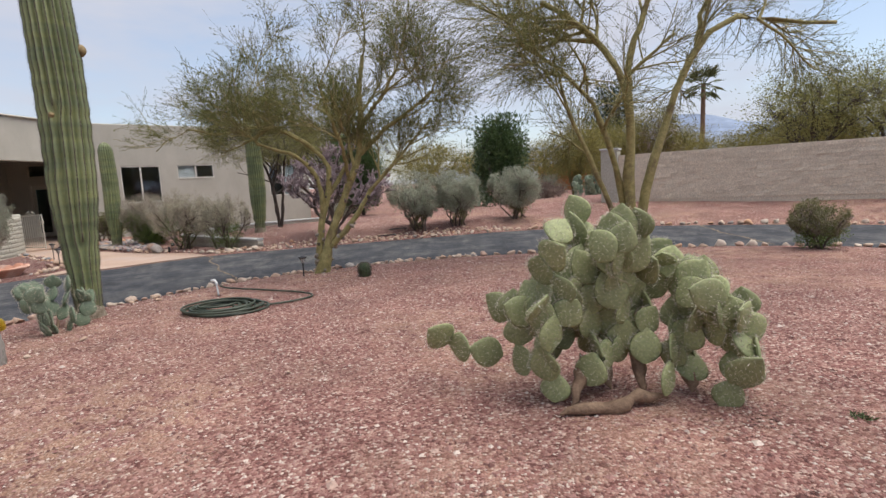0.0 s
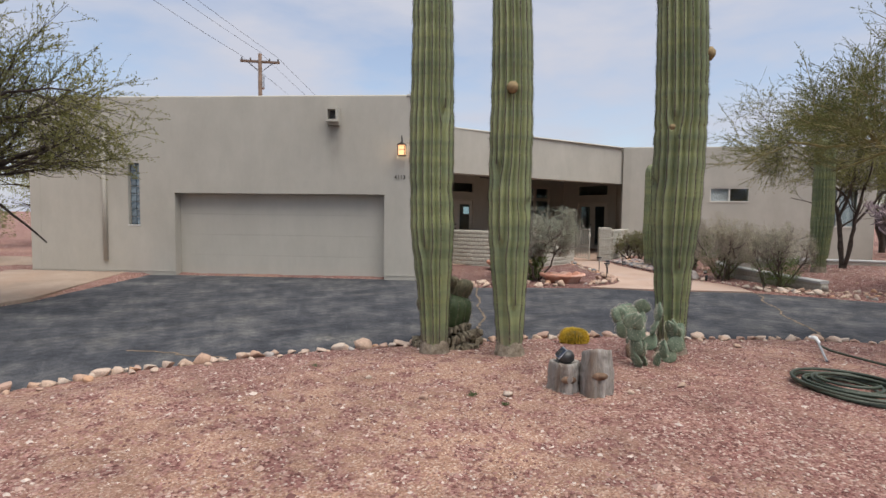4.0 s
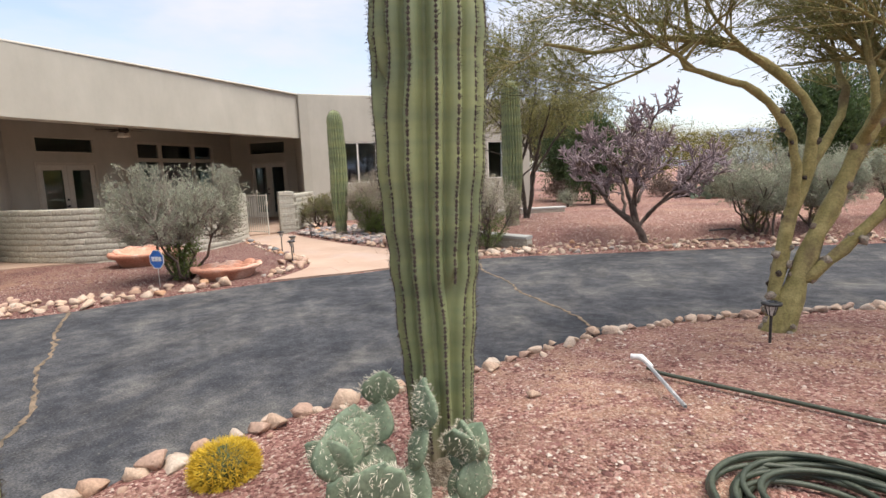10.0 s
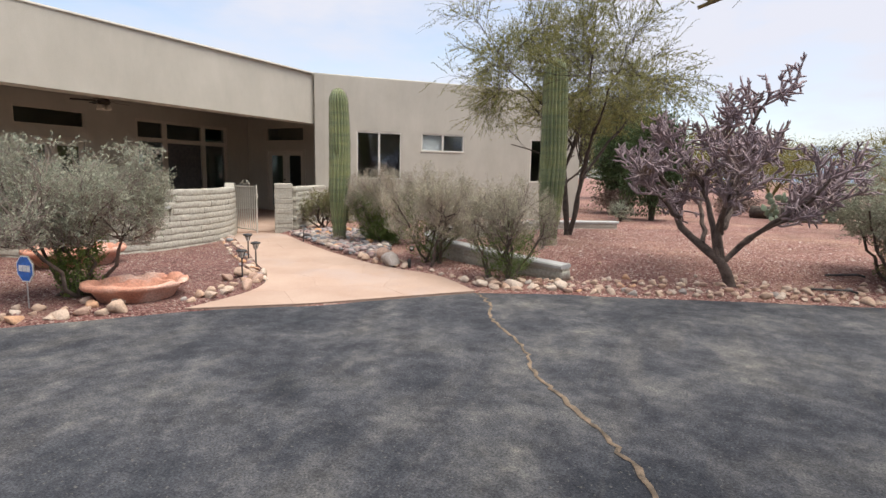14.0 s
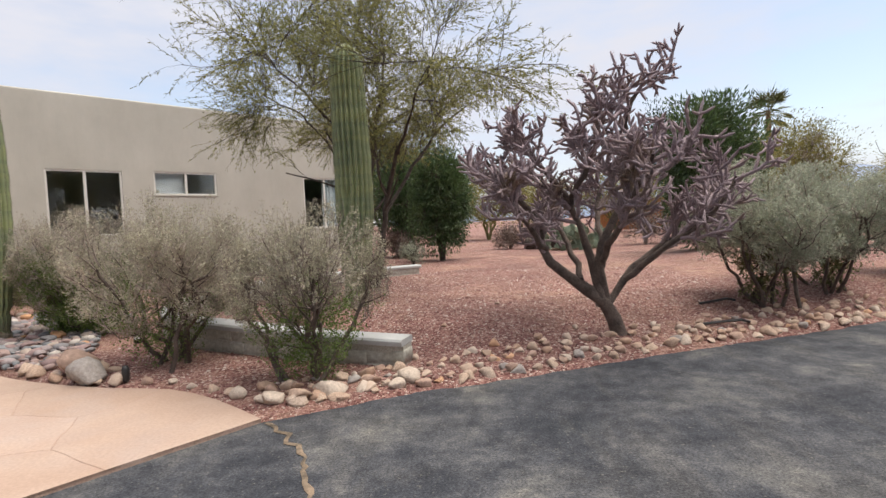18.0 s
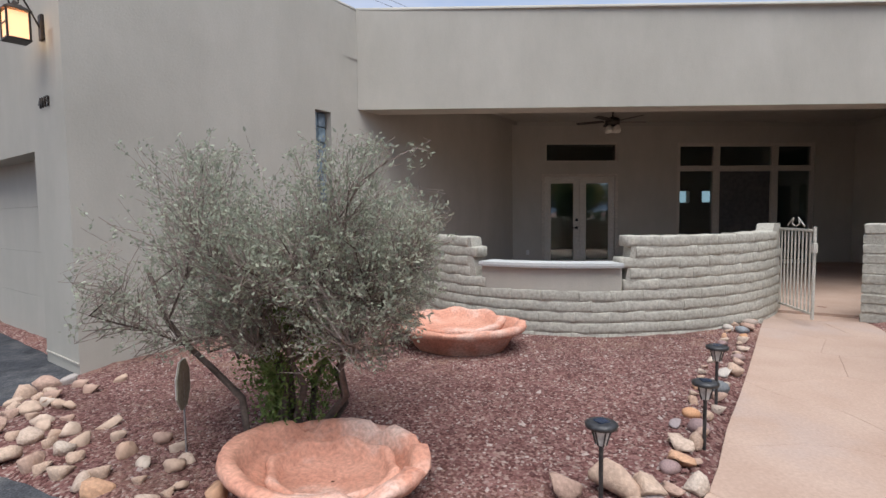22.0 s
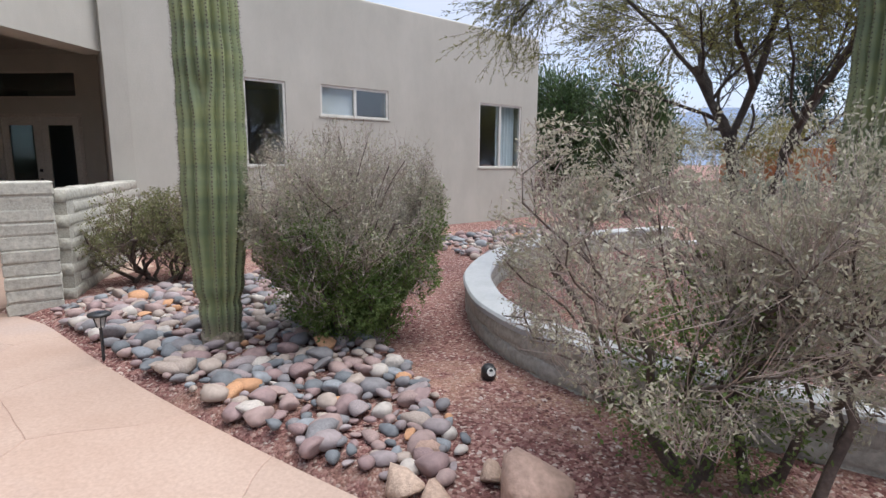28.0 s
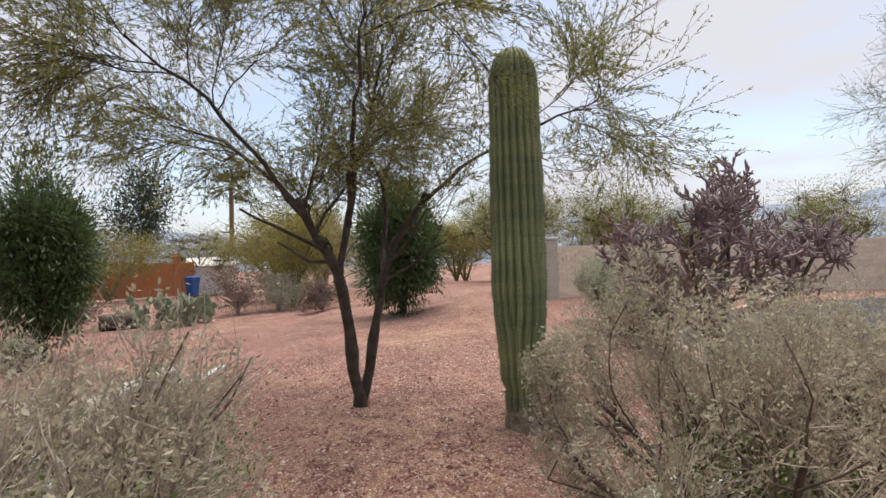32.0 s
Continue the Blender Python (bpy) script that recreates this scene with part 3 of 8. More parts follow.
# ---- house ----
def wall_between(name, A, B, z0, z1, th, openings=(), material=None, label="", kind="structure", mitre=(0, 0, 0, 0)):
    """A wall from A to B with its outer face on that line; openings as (s0, s1, z0, z1)."""
    A, B = np.asarray(A, float), np.asarray(B, float)
    L = np.linalg.norm(B - A)
    ss = sorted({0.0, L, *[o[0] for o in openings], *[o[1] for o in openings]})
    zs = sorted({z0, z1, *[o[2] for o in openings], *[o[3] for o in openings]})
    ni, nj = len(ss) - 1, len(zs) - 1

    def solid(i, j):
        if not (0 <= i < ni and 0 <= j < nj):
            return False
        s, z = (ss[i] + ss[i + 1]) / 2, (zs[j] + zs[j + 1]) / 2
        return not any(o[0] < s < o[1] and o[2] < z < o[3] for o in openings)

    def at(i, j, k):
        return (i * (nj + 1) + j) * 2 + k
    V = np.array([(s, k * th, z) for s in ss for z in zs for k in (0, 1)])
    for q, (e, k) in enumerate(((0.0, 0), (L, 0), (0.0, 1), (L, 1))):
        V[(np.abs(V[:, 0] - e) < 1e-6) & (V[:, 1] == k * th), 0] += mitre[q]
    F = []
    for i in range(ni):
        for j in range(nj):
            if not solid(i, j):
                continue
            F += [(at(i, j, 0), at(i + 1, j, 0), at(i + 1, j + 1, 0), at(i, j + 1, 0)), (at(i, j, 1), at(i, j + 1, 1), at(i + 1, j + 1, 1), at(i + 1, j, 1))]
            if not solid(i - 1, j):
                F.append((at(i, j, 0), at(i, j + 1, 0), at(i, j + 1, 1), at(i, j, 1)))
            if not solid(i + 1, j):
                F.append((at(i + 1, j, 0), at(i + 1, j, 1), at(i + 1, j + 1, 1), at(i + 1, j + 1, 0)))
            if not solid(i, j - 1):
                F.append((at(i, j, 0), at(i, j, 1), at(i + 1, j, 1), at(i + 1, j, 0)))
            if not solid(i, j + 1):
                F.append((at(i, j + 1, 0), at(i + 1, j + 1, 0), at(i + 1, j + 1, 1), at(i, j + 1, 1)))
    ang = math.degrees(math.atan2(B[1] - A[1], B[0] - A[0]))
    return single(name, geo(name, V, F, material or M_STUCCO), label or "tan-grey stucco wall", "wall", pose(A[0], A[1], 0, 0, 0, ang), kind=kind)


def on_wall(A, B, s, out=0.0, z=0.0):
    """A pose on a wall: x along it, y into it."""
    A, B = np.asarray(A, float), np.asarray(B, float)
    d = (B - A) / np.linalg.norm(B - A)
    p = A + d * s + vec(d[1], -d[0]) * out
    return pose(p[0], p[1], z, 0, 0, math.degrees(math.atan2(d[1], d[0])))


TOP = 4.50
G_DOOR = (4.02, 9.55, -0.12, 2.06)
G_SLIT = (2.75, 3.07, 1.22, 2.83)
g1, g2 = (GARAGE_C - GARAGE_L) / np.linalg.norm(GARAGE_C - GARAGE_L), (PORCH_I - GARAGE_C) / np.linalg.norm(PORCH_I - GARAGE_C)
left1, n2 = vec(-g1[1], g1[0]), vec(g2[1], -g2[0])
G_CUT = 0.35 * float(left1 @ n2) / float(g1 @ n2)
G_STEP = float((0.35 * left1 - G_CUT * g1) @ g2)
wall_between("wall_garage", GARAGE_L, GARAGE_C, -0.4, TOP, 0.35, [G_DOOR, G_SLIT], label="tan-grey stucco garage front wall", mitre=(0, 0, 0, -G_CUT))
SIDE_SLIT = (3.12, 3.43, 1.12, 2.87)
wall_between("wall_side", GARAGE_C, PORCH_I, -0.4, TOP, 0.35, [SIDE_SLIT], label="tan-grey stucco side wall of the garage", mitre=(G_STEP, 0, G_STEP, 0))
FD1 = (0.74, 2.70, -0.03, 2.33)
TR1 = (0.83, 2.68, 2.62, 3.10)
BIGWIN = (4.26, 8.0, -0.03, 3.10)
wall_between("wall_porch_back", PORCH_I, (-20.1, 23.4), -0.4, 3.6, 0.3, [FD1, TR1, BIGWIN], label="shaded stucco back wall of the porch")
FD2 = (0.95, 2.85, -0.03, 2.35)
TR2 = (0.95, 2.80, 2.66, 3.20)
wall_between("wall_porch_end", (-20.1, 23.4), (-16.8, 23.4), -0.4, 3.6, 0.3, [FD2, TR2], label="shaded stucco end wall of the porch")
wall_between("wall_porch_corner", (-16.8, 23.4), BED_0, -0.4, TOP, 0.3, label="stucco wall at the porch end")
W1, W2, W3 = (1.31, 2.81, 1.30, 2.83), (3.50, 5.05, 2.26, 2.85), (7.66, 9.15, 1.27, 2.82)
wall_between("wall_bedroom", BED_0, BED_1, -0.4, TOP, 0.3, [W1, W2, W3], label="tan-grey stucco bedroom wing wall")
BEAM_0 = vec(-15.52, 10.87)
wall_between("wall_porch_beam", BEAM_0, BED_0 + vec(-0.08, 0.3), 3.0, TOP, 0.45, label="deep stucco beam over the porch")
BACK = [(-7.6, 27.4), (-12.5, 33.5), (-27.5, 33.5), (-27.5, 8.5), (-19.3, 0.7)]
wall_between("wall_rear_1", BACK[0], BACK[1], -0.4, TOP, 0.3)
wall_between("wall_rear_2", BACK[1], BACK[2], -0.4, TOP, 0.3)
wall_between("wall_rear_3", BACK[2], BACK[3], -0.4, TOP, 0.3, [(9.3, 10.0, 1.7, 2.15), (10.5, 11.2, 1.7, 2.15)])
wall_between("wall_rear_4", BACK[3], BACK[4], -0.4, TOP, 0.3)
ROOF = [(-19.2, 1.0), (-12.6, 8.5), (-15.6, 10.95), (-14.95, 20.6), (-7.9, 27.4), (-12.6, 33.3), (-27.3, 33.3), (-27.3, 8.6)]
single("roof", geo("roof", *slab(ROOF, 4.15, 3.75), M_STUCCO), "flat roof behind the parapet", "roof", kind="structure")
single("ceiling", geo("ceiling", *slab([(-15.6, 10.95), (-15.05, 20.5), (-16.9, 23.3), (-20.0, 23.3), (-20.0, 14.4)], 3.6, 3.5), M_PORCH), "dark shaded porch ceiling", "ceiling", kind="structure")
# floor coloured near-black so the rooms look unlit through the glass
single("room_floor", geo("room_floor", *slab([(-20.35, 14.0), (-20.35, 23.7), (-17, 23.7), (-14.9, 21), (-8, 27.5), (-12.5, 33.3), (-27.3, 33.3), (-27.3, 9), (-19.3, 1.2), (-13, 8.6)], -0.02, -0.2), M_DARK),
       "floor inside the house, coloured dark for the unlit rooms", "floor", kind="structure")


def parapet_cap(name, pts):
    r = 0.045
    prof = [(-0.001, -0.01)] + [(-r + r * math.cos(a), r * math.sin(a)) for a in np.linspace(0, math.pi / 2, 5)] + [(-0.30 + r * math.cos(a), r * math.sin(a)) for a in np.linspace(math.pi / 2, math.pi, 4)] + [(-0.345, -0.01)]
    V, F = sweep(np.array([(x, y, TOP) for x, y in pts]), prof)
    single(name, geo(name, V, F, M_STUCCO, True), "rounded stucco parapet edge", "parapet", kind="structure")


def densified(A, B, n=12):
    return [tuple(np.asarray(A, float) * (1 - t) + np.asarray(B, float) * t) for t in np.linspace(0, 1, n)]


for nm, A, B in (("parapet_garage", GARAGE_L, GARAGE_C), ("parapet_side", GARAGE_C, BEAM_0), ("parapet_beam", BEAM_0, BED_0), ("parapet_bedroom", BED_0, BED_1), ("parapet_end", BED_1, vec(*BACK[1])), ("parapet_west", vec(*BACK[3]), GARAGE_L)):
    parapet_cap(nm, densified(A, B))

M_DIRT = plain("pale_dirt", (0.29, 0.215, 0.16), (0.36, 0.275, 0.21), 0.95, 1.2, 40, 0.5, 0.01, c3=(0.31, 0.21, 0.15), world=True)
single("dirt_apron", geo("dirt_apron", *slab([(-17.6, 2.7), (-13.5, 0.72), (-10.6, -2.6), (-9.0, -9), (-22, -9), (-26, -1), (-22.5, 3.0), (-19.4, 0.6)], -0.035, -0.2), M_DIRT), "pale tan bare dirt beside the garage and driveway", "ground", kind="structure")

# ---- plants ----
def saguaro_material():
    m, nd, lk, bs = nodes_of("saguaro_skin")
    co = nd.new("ShaderNodeTexCoord").outputs["Object"]
    sep = nd.new("ShaderNodeSeparateXYZ")
    lk.new(co, sep.inputs[0])
    r = ramp_node(nd, [(0.35, (0.16, 0.195, 0.105)), (0.65, (0.275, 0.305, 0.16))])
    mp = nd.new("ShaderNodeMapping")
    mp.inputs["Scale"].default_value = (1, 1, 0.6)
    lk.new(co, mp.inputs["Vector"])
    lk.new(noise_node(nd, lk, mp.outputs["Vector"], 2.2, 6), r.inputs["Fac"])
    band = nd.new("ShaderNodeMapping")
    band.inputs["Scale"].default_value = (0.3, 0.3, 4.5)
    lk.new(co, band.inputs["Vector"])
    rb = ramp_node(nd, [(0.40, (0.80, 0.84, 0.85)), (0.62, (1.15, 1.12, 0.97))])
    lk.new(noise_node(nd, lk, band.outputs["Vector"], 1.2, 3), rb.inputs["Fac"])
    col = mix_node(nd, lk, 1.0, r.outputs["Color"], rb.outputs["Color"], "MULTIPLY")
    corky = nd.new("ShaderNodeMapRange")
    corky.inputs["From Min"].default_value, corky.inputs["From Max"].default_value = 0.34, 0.10
    lk.new(sep.outputs["Z"], corky.inputs["Value"])
    nz = nd.new("ShaderNodeMath")
    nz.operation = "MULTIPLY"
    lk.new(corky.outputs["Result"], nz.inputs[0])
    rr = ramp_node(nd, [(0.35, (0.2, 0.2, 0.2)), (0.6, (1, 1, 1))])
    lk.new(noise_node(nd, lk, co, 9, 6), rr.inputs["Fac"])
    lk.new(rr.outputs["Color"], nz.inputs[1])
    col = mix_node(nd, lk, nz.outputs[0], col, (0.23, 0.18, 0.135))
    lk.new(col, bs.inputs["Base Color"])
    bs.inputs["Roughness"].default_value = 0.55
    bump_node(nd, lk, bs, noise_node(nd, lk, co, 45, 5), 0.25, 0.006)
    return m


M_SAG = saguaro_material()
M_AREOLE = plain("dark_areole", (0.04, 0.032, 0.028), (0.09, 0.068, 0.055), 0.95, 20, 90, 0)
M_SPINE = plain("cactus_spine", (0.06, 0.05, 0.042), (0.15, 0.125, 0.10), 0.8, 20, 90, 0)


M_FOOTCORK = plain("saguaro_foot_cork", (0.17, 0.135, 0.095), (0.33, 0.28, 0.21), 0.95, 14, 60, 0.9, 0.02)


def saguaro(x, y, height, rad, ribs, seed, lean=(0.0, 0.0), label="tall ribbed green saguaro cactus standing in gravel", spine=0.015, step=0.02, base=0.55, areole=0.0105, pinch=(), forks=()):
    """pinch: (height, depth) of tight rings; forks: (rib, height) where a rib runs out downwards and its neighbours close up."""
    rng = rng_of(seed)
    z0 = gz(x, y) - 0.03
    ob = thing("saguaro", label, "cactus", (x, y, z0))
    nz, per = max(40, int(height / 0.05)), 8
    n = ribs * per
    a = np.arange(n) * 2 * np.pi / n
    t = np.linspace(0, 1, nz)
    zz = t * height
    prof = base + (1 - base) * sstep(0.0, 0.38, zz / height)
    prof = prof * (1 - 0.10 * sstep(0.55, 0.95, t))
    prof = np.where(zz < 0.12, prof * (1.12 - zz), prof)
    dome = np.clip((height - zz) / (rad * 1.5), 0, 1)
    prof = prof * np.sqrt(np.clip(1 - (1 - dome) ** 2.2, 0.0004, 1))
    bands = np.interp(zz, *(lambda q: (q, np.where(np.arange(len(q)) % 2 == 0, 1.0, rng.uniform(0.945, 0.985, len(q)))))(np.cumsum(rng.uniform(0.06, 0.2, 80))))
    prof = prof * bands
    waves = sum(0.007 * math.sin(seed + k) * np.sin(zz * (3.1 + 2.3 * k) + seed * k) for k in range(1, 4))
    prof = prof * (1 + waves)
    for pz, depth in pinch:
        prof = prof * (1 - depth * np.exp(-((zz - pz) / 0.035) ** 2) + 0.5 * depth * np.exp(-((zz - pz - 0.12) / 0.07) ** 2))
    rib = np.repeat((np.abs(np.cos(a * ribs / 2)) ** 0.75)[None], nz, 0)
    half = math.pi / ribs

    def squeezed(ang, z):
        """Angles after the forked ribs have run out below their heights."""
        turn = 0 * ang
        for k, zf in forks:
            d = (ang - k * 2 * half + math.pi) % (2 * math.pi) - math.pi
            s = 0.85 * sstep(zf + 0.05, zf - 0.22, z)
            turn = turn - s * np.where(np.abs(d) <= half, d, np.sign(d) * half * np.clip(1 - (np.abs(d) - half) / (6 * half), 0, 1))
        return ang + turn
    for k, zf in forks:
        d = np.abs((a - k * 2 * half + math.pi) % (2 * math.pi) - math.pi)
        rib = np.where(d[None] <= half, rib * (1 - sstep(zf + 0.06, zf - 0.05, zz))[:, None], rib)
    A = squeezed(np.repeat(a[None], nz, 0), np.repeat(zz[:, None], n, 1))
    shift = 0.03 * np.sin(zz * 2.1 + seed)[:, None]
    R = rad * prof[:, None] * (0.73 + 0.27 * rib)
    cx = lean[0] * t ** 1.5 * height + 0.012 * np.sin(zz * 1.7 + seed)
    cy = lean[1] * t ** 1.5 * height + 0.012 * np.cos(zz * 1.3 + seed)
    V = np.stack([cx[:, None] + R * np.cos(A + shift), cy[:, None] + R * np.sin(A + shift), np.broadcast_to(zz[:, None], R.shape)], -1).reshape(-1, 3)
    i, j = np.meshgrid(np.arange(nz - 1), np.arange(n), indexing="ij")
    b = (i * n).ravel()
    F = np.column_stack([b + j.ravel(), b + (j.ravel() + 1) % n, b + n + (j.ravel() + 1) % n, b + n + j.ravel()])
    part("stem", geo("saguaro_stem", V, F, M_SAG, True), ob)
    zs = np.arange(0.18, height - 0.02, step)
    Z, K = np.meshgrid(zs, np.arange(ribs), indexing="ij")
    Z, K = Z.ravel() + rng.normal(size=Z.size) * 0.003, K.ravel()
    ok = np.ones(len(Z), bool)
    for k, zf in forks:
        ok &= (K != k) | (Z > zf)
    Z, K = Z[ok], K[ok]
    ang = squeezed(K * 2 * np.pi / ribs, Z) + np.interp(Z, zz, shift[:, 0])
    rr = rad * np.interp(Z, zz, prof) - 0.001
    C = np.column_stack([np.interp(Z, zz, cx) + rr * np.cos(ang), np.interp(Z, zz, cy) + rr * np.sin(ang), Z])
    out = np.column_stack([np.cos(ang), np.sin(ang), 0 * ang])
    VS, FS, c = [], [], 0
    for q in range(6):
        D = out * 0.7 + rng.normal(size=C.shape) * 0.8
        v, f = leaves(rng, C, D, spine * 1.5, spine * 0.15)
        VS.append(v), FS.append(f + c)
        c += len(v)
    O = vec([0.35, 0, 0], [-0.6, 0, 0], [0, 0.8, 0], [0, -0.8, 0], [0, 0, 1.3], [0, 0, -1.3]) * areole
    rot = np.stack([np.stack([np.cos(ang), -np.sin(ang), 0 * ang], 1), np.stack([np.sin(ang), np.cos(ang), 0 * ang], 1), np.stack([0 * ang, 0 * ang, 1 + 0 * ang], 1)], 1)
    pads = C[:, None] + np.einsum("nij,kj->nki", rot, O)
    oct_f = np.array([(0, 2, 4), (2, 1, 4), (1, 3, 4), (3, 0, 4), (2, 0, 5), (1, 2, 5), (3, 1, 5), (0, 3, 5)])
    part("areoles", geo("saguaro_areoles", pads.reshape(-1, 3), (np.arange(len(C))[:, None, None] * 6 + oct_f[None]).reshape(-1, 3), M_AREOLE), ob, kind="stuff")
    part("spines", geo("saguaro_spines", np.concatenate(VS), np.concatenate(FS), M_SPINE), ob, kind="stuff")
    # grey-brown corky foot, cracked into blocks
    m, rows = ribs * 4, 9
    ca = np.arange(m) * 2 * np.pi / m
    cz = np.linspace(0.0, 0.17, rows)
    lump = 1.035 + 0.05 * np.abs(np.sin(ca * ribs / 2))[None] * (0.6 + 0.4 * np.sin(cz * 120 + seed))[:, None] + 0.018 * rng.normal(size=(rows, m))
    CR = rad * np.interp(cz, zz, prof)[:, None] * lump * np.where(np.arange(rows) == rows - 1, 0.86, 1.0)[:, None]
    V = np.stack([np.interp(cz, zz, cx)[:, None] + CR * np.cos(ca), np.interp(cz, zz, cy)[:, None] + CR * np.sin(ca), cz[:, None] + 0.022 * np.sin(ca * 3 + seed)[None] * (cz / 0.17)[:, None] + 0 * CR], -1).reshape(-1, 3)
    F = [(i * m + j, i * m + (j + 1) % m, (i + 1) * m + (j + 1) % m, (i + 1) * m + j) for i in range(rows - 1) for j in range(m)]
    part("corky_foot", geo("corky_foot", V, F, M_FOOTCORK, True), ob, "grey-brown corky foot")
    return ob


saguaro(-6.2, 4.39, 4.34, 0.25, 18, 1, (-0.018, -0.008), step=0.017, areole=0.0098, base=0.6, pinch=((0.16, 0.06),), forks=((15, 1.25), (0, 2.75), (12, 0.75), (3, 1.9)))
saguaro(-5.53, 4.94, 4.13, 0.235, 17, 2, (-0.016, -0.006), step=0.017, areole=0.0098, base=0.62, pinch=((0.14, 0.07), (0.30, 0.03)), forks=((14, 1.3), (13, 2.1), (16, 0.6), (1, 1.7)))
saguaro(-4.47, 6.42, 5.3, 0.268, 19, 3, (-0.006, 0.0), label="tallest ribbed green saguaro beside a prickly pear", base=0.56, pinch=((0.62, 0.03), (0.95, 0.03)), forks=((12, 1.9), (15, 2.6), (17, 1.0)))
saguaro(-10.93, 16.71, 3.4, 0.24, 18, 4, (-0.006, 0.004), label="single saguaro rising from river rocks by the walkway", step=0.026, areole=0.0075, base=0.58, pinch=((0.42, 0.13), (0.2, 0.06)), forks=((11, 1.1), (14, 2.0)))
saguaro(-6.22, 16.78, 3.45, 0.25, 20, 5, (0.002, 0.0), label="blunt saguaro in the gravel above the retaining wall", step=0.03, areole=0.0065, base=0.62, pinch=((0.36, 0.13), (1.1, 0.04)), forks=((10, 1.0), (14, 1.5)))

def leafy(m, share=0.4):
    """Lets part of the light through the blade."""
    nd, lk = m.node_tree.nodes, m.node_tree.links
    bs = nd["Principled BSDF"]
    tr = nd.new("ShaderNodeBsdfTranslucent")
    lk.new(bs.inputs["Base Color"].links[0].from_socket, tr.inputs["Color"])
    mx = nd.new("ShaderNodeMixShader")
    mx.inputs["Fac"].default_value = share
    lk.new(bs.outputs[0], mx.inputs[1])
    lk.new(tr.outputs[0], mx.inputs[2])
    lk.new(mx.outputs[0], nd["Material Output"].inputs["Surface"])
    return m


M_LEAF_GREY = leafy(plain("grey_green_leaf", (0.33, 0.36, 0.27), (0.44, 0.46, 0.355), 0.95, 3, 12, 0, each=0.14))
M_LEAF_DRY = leafy(plain("dry_leaf", (0.37, 0.355, 0.255), (0.48, 0.455, 0.345), 0.95, 3, 12, 0, each=0.16))
M_LEAF_GREEN = leafy(plain("green_leaf", (0.115, 0.18, 0.045), (0.185, 0.25, 0.075), 0.8, 3, 12, 0, each=0.2))
M_LEAF_OLIVE = leafy(plain("olive_leaf", (0.17, 0.18, 0.075), (0.25, 0.245, 0.115), 0.85, 2, 30, 0, each=0.25))
M_LEAF_DARK = leafy(plain("oleander_leaf", (0.045, 0.082, 0.03), (0.095, 0.142, 0.052), 0.5, 2, 30, 0, each=0.4))
M_LEAF_YELLOW = leafy(plain("yellow_green_leaf", (0.24, 0.22, 0.04), (0.34, 0.30, 0.07), 0.85, 2, 30, 0, each=0.35))


def merge(*vf):
    VS, FS, c = [], [], 0
    for v, f in vf:
        VS.append(v), FS.append(np.asarray(f) + c)
        c += len(v)
    return np.concatenate(VS), np.concatenate(FS)


M_TWIG_BROWN = plain("brown_twig", (0.15, 0.105, 0.085), (0.25, 0.185, 0.155), 0.95, 8, 60, 0)
M_TWIG_MID = plain("weathered_twig", (0.20, 0.155, 0.13), (0.32, 0.26, 0.225), 0.95, 8, 60, 0)
M_STEM = plain("shrub_stem_bark", (0.075, 0.055, 0.045), (0.15, 0.115, 0.095), 0.95, 8, 60, 0.7, 0.01)


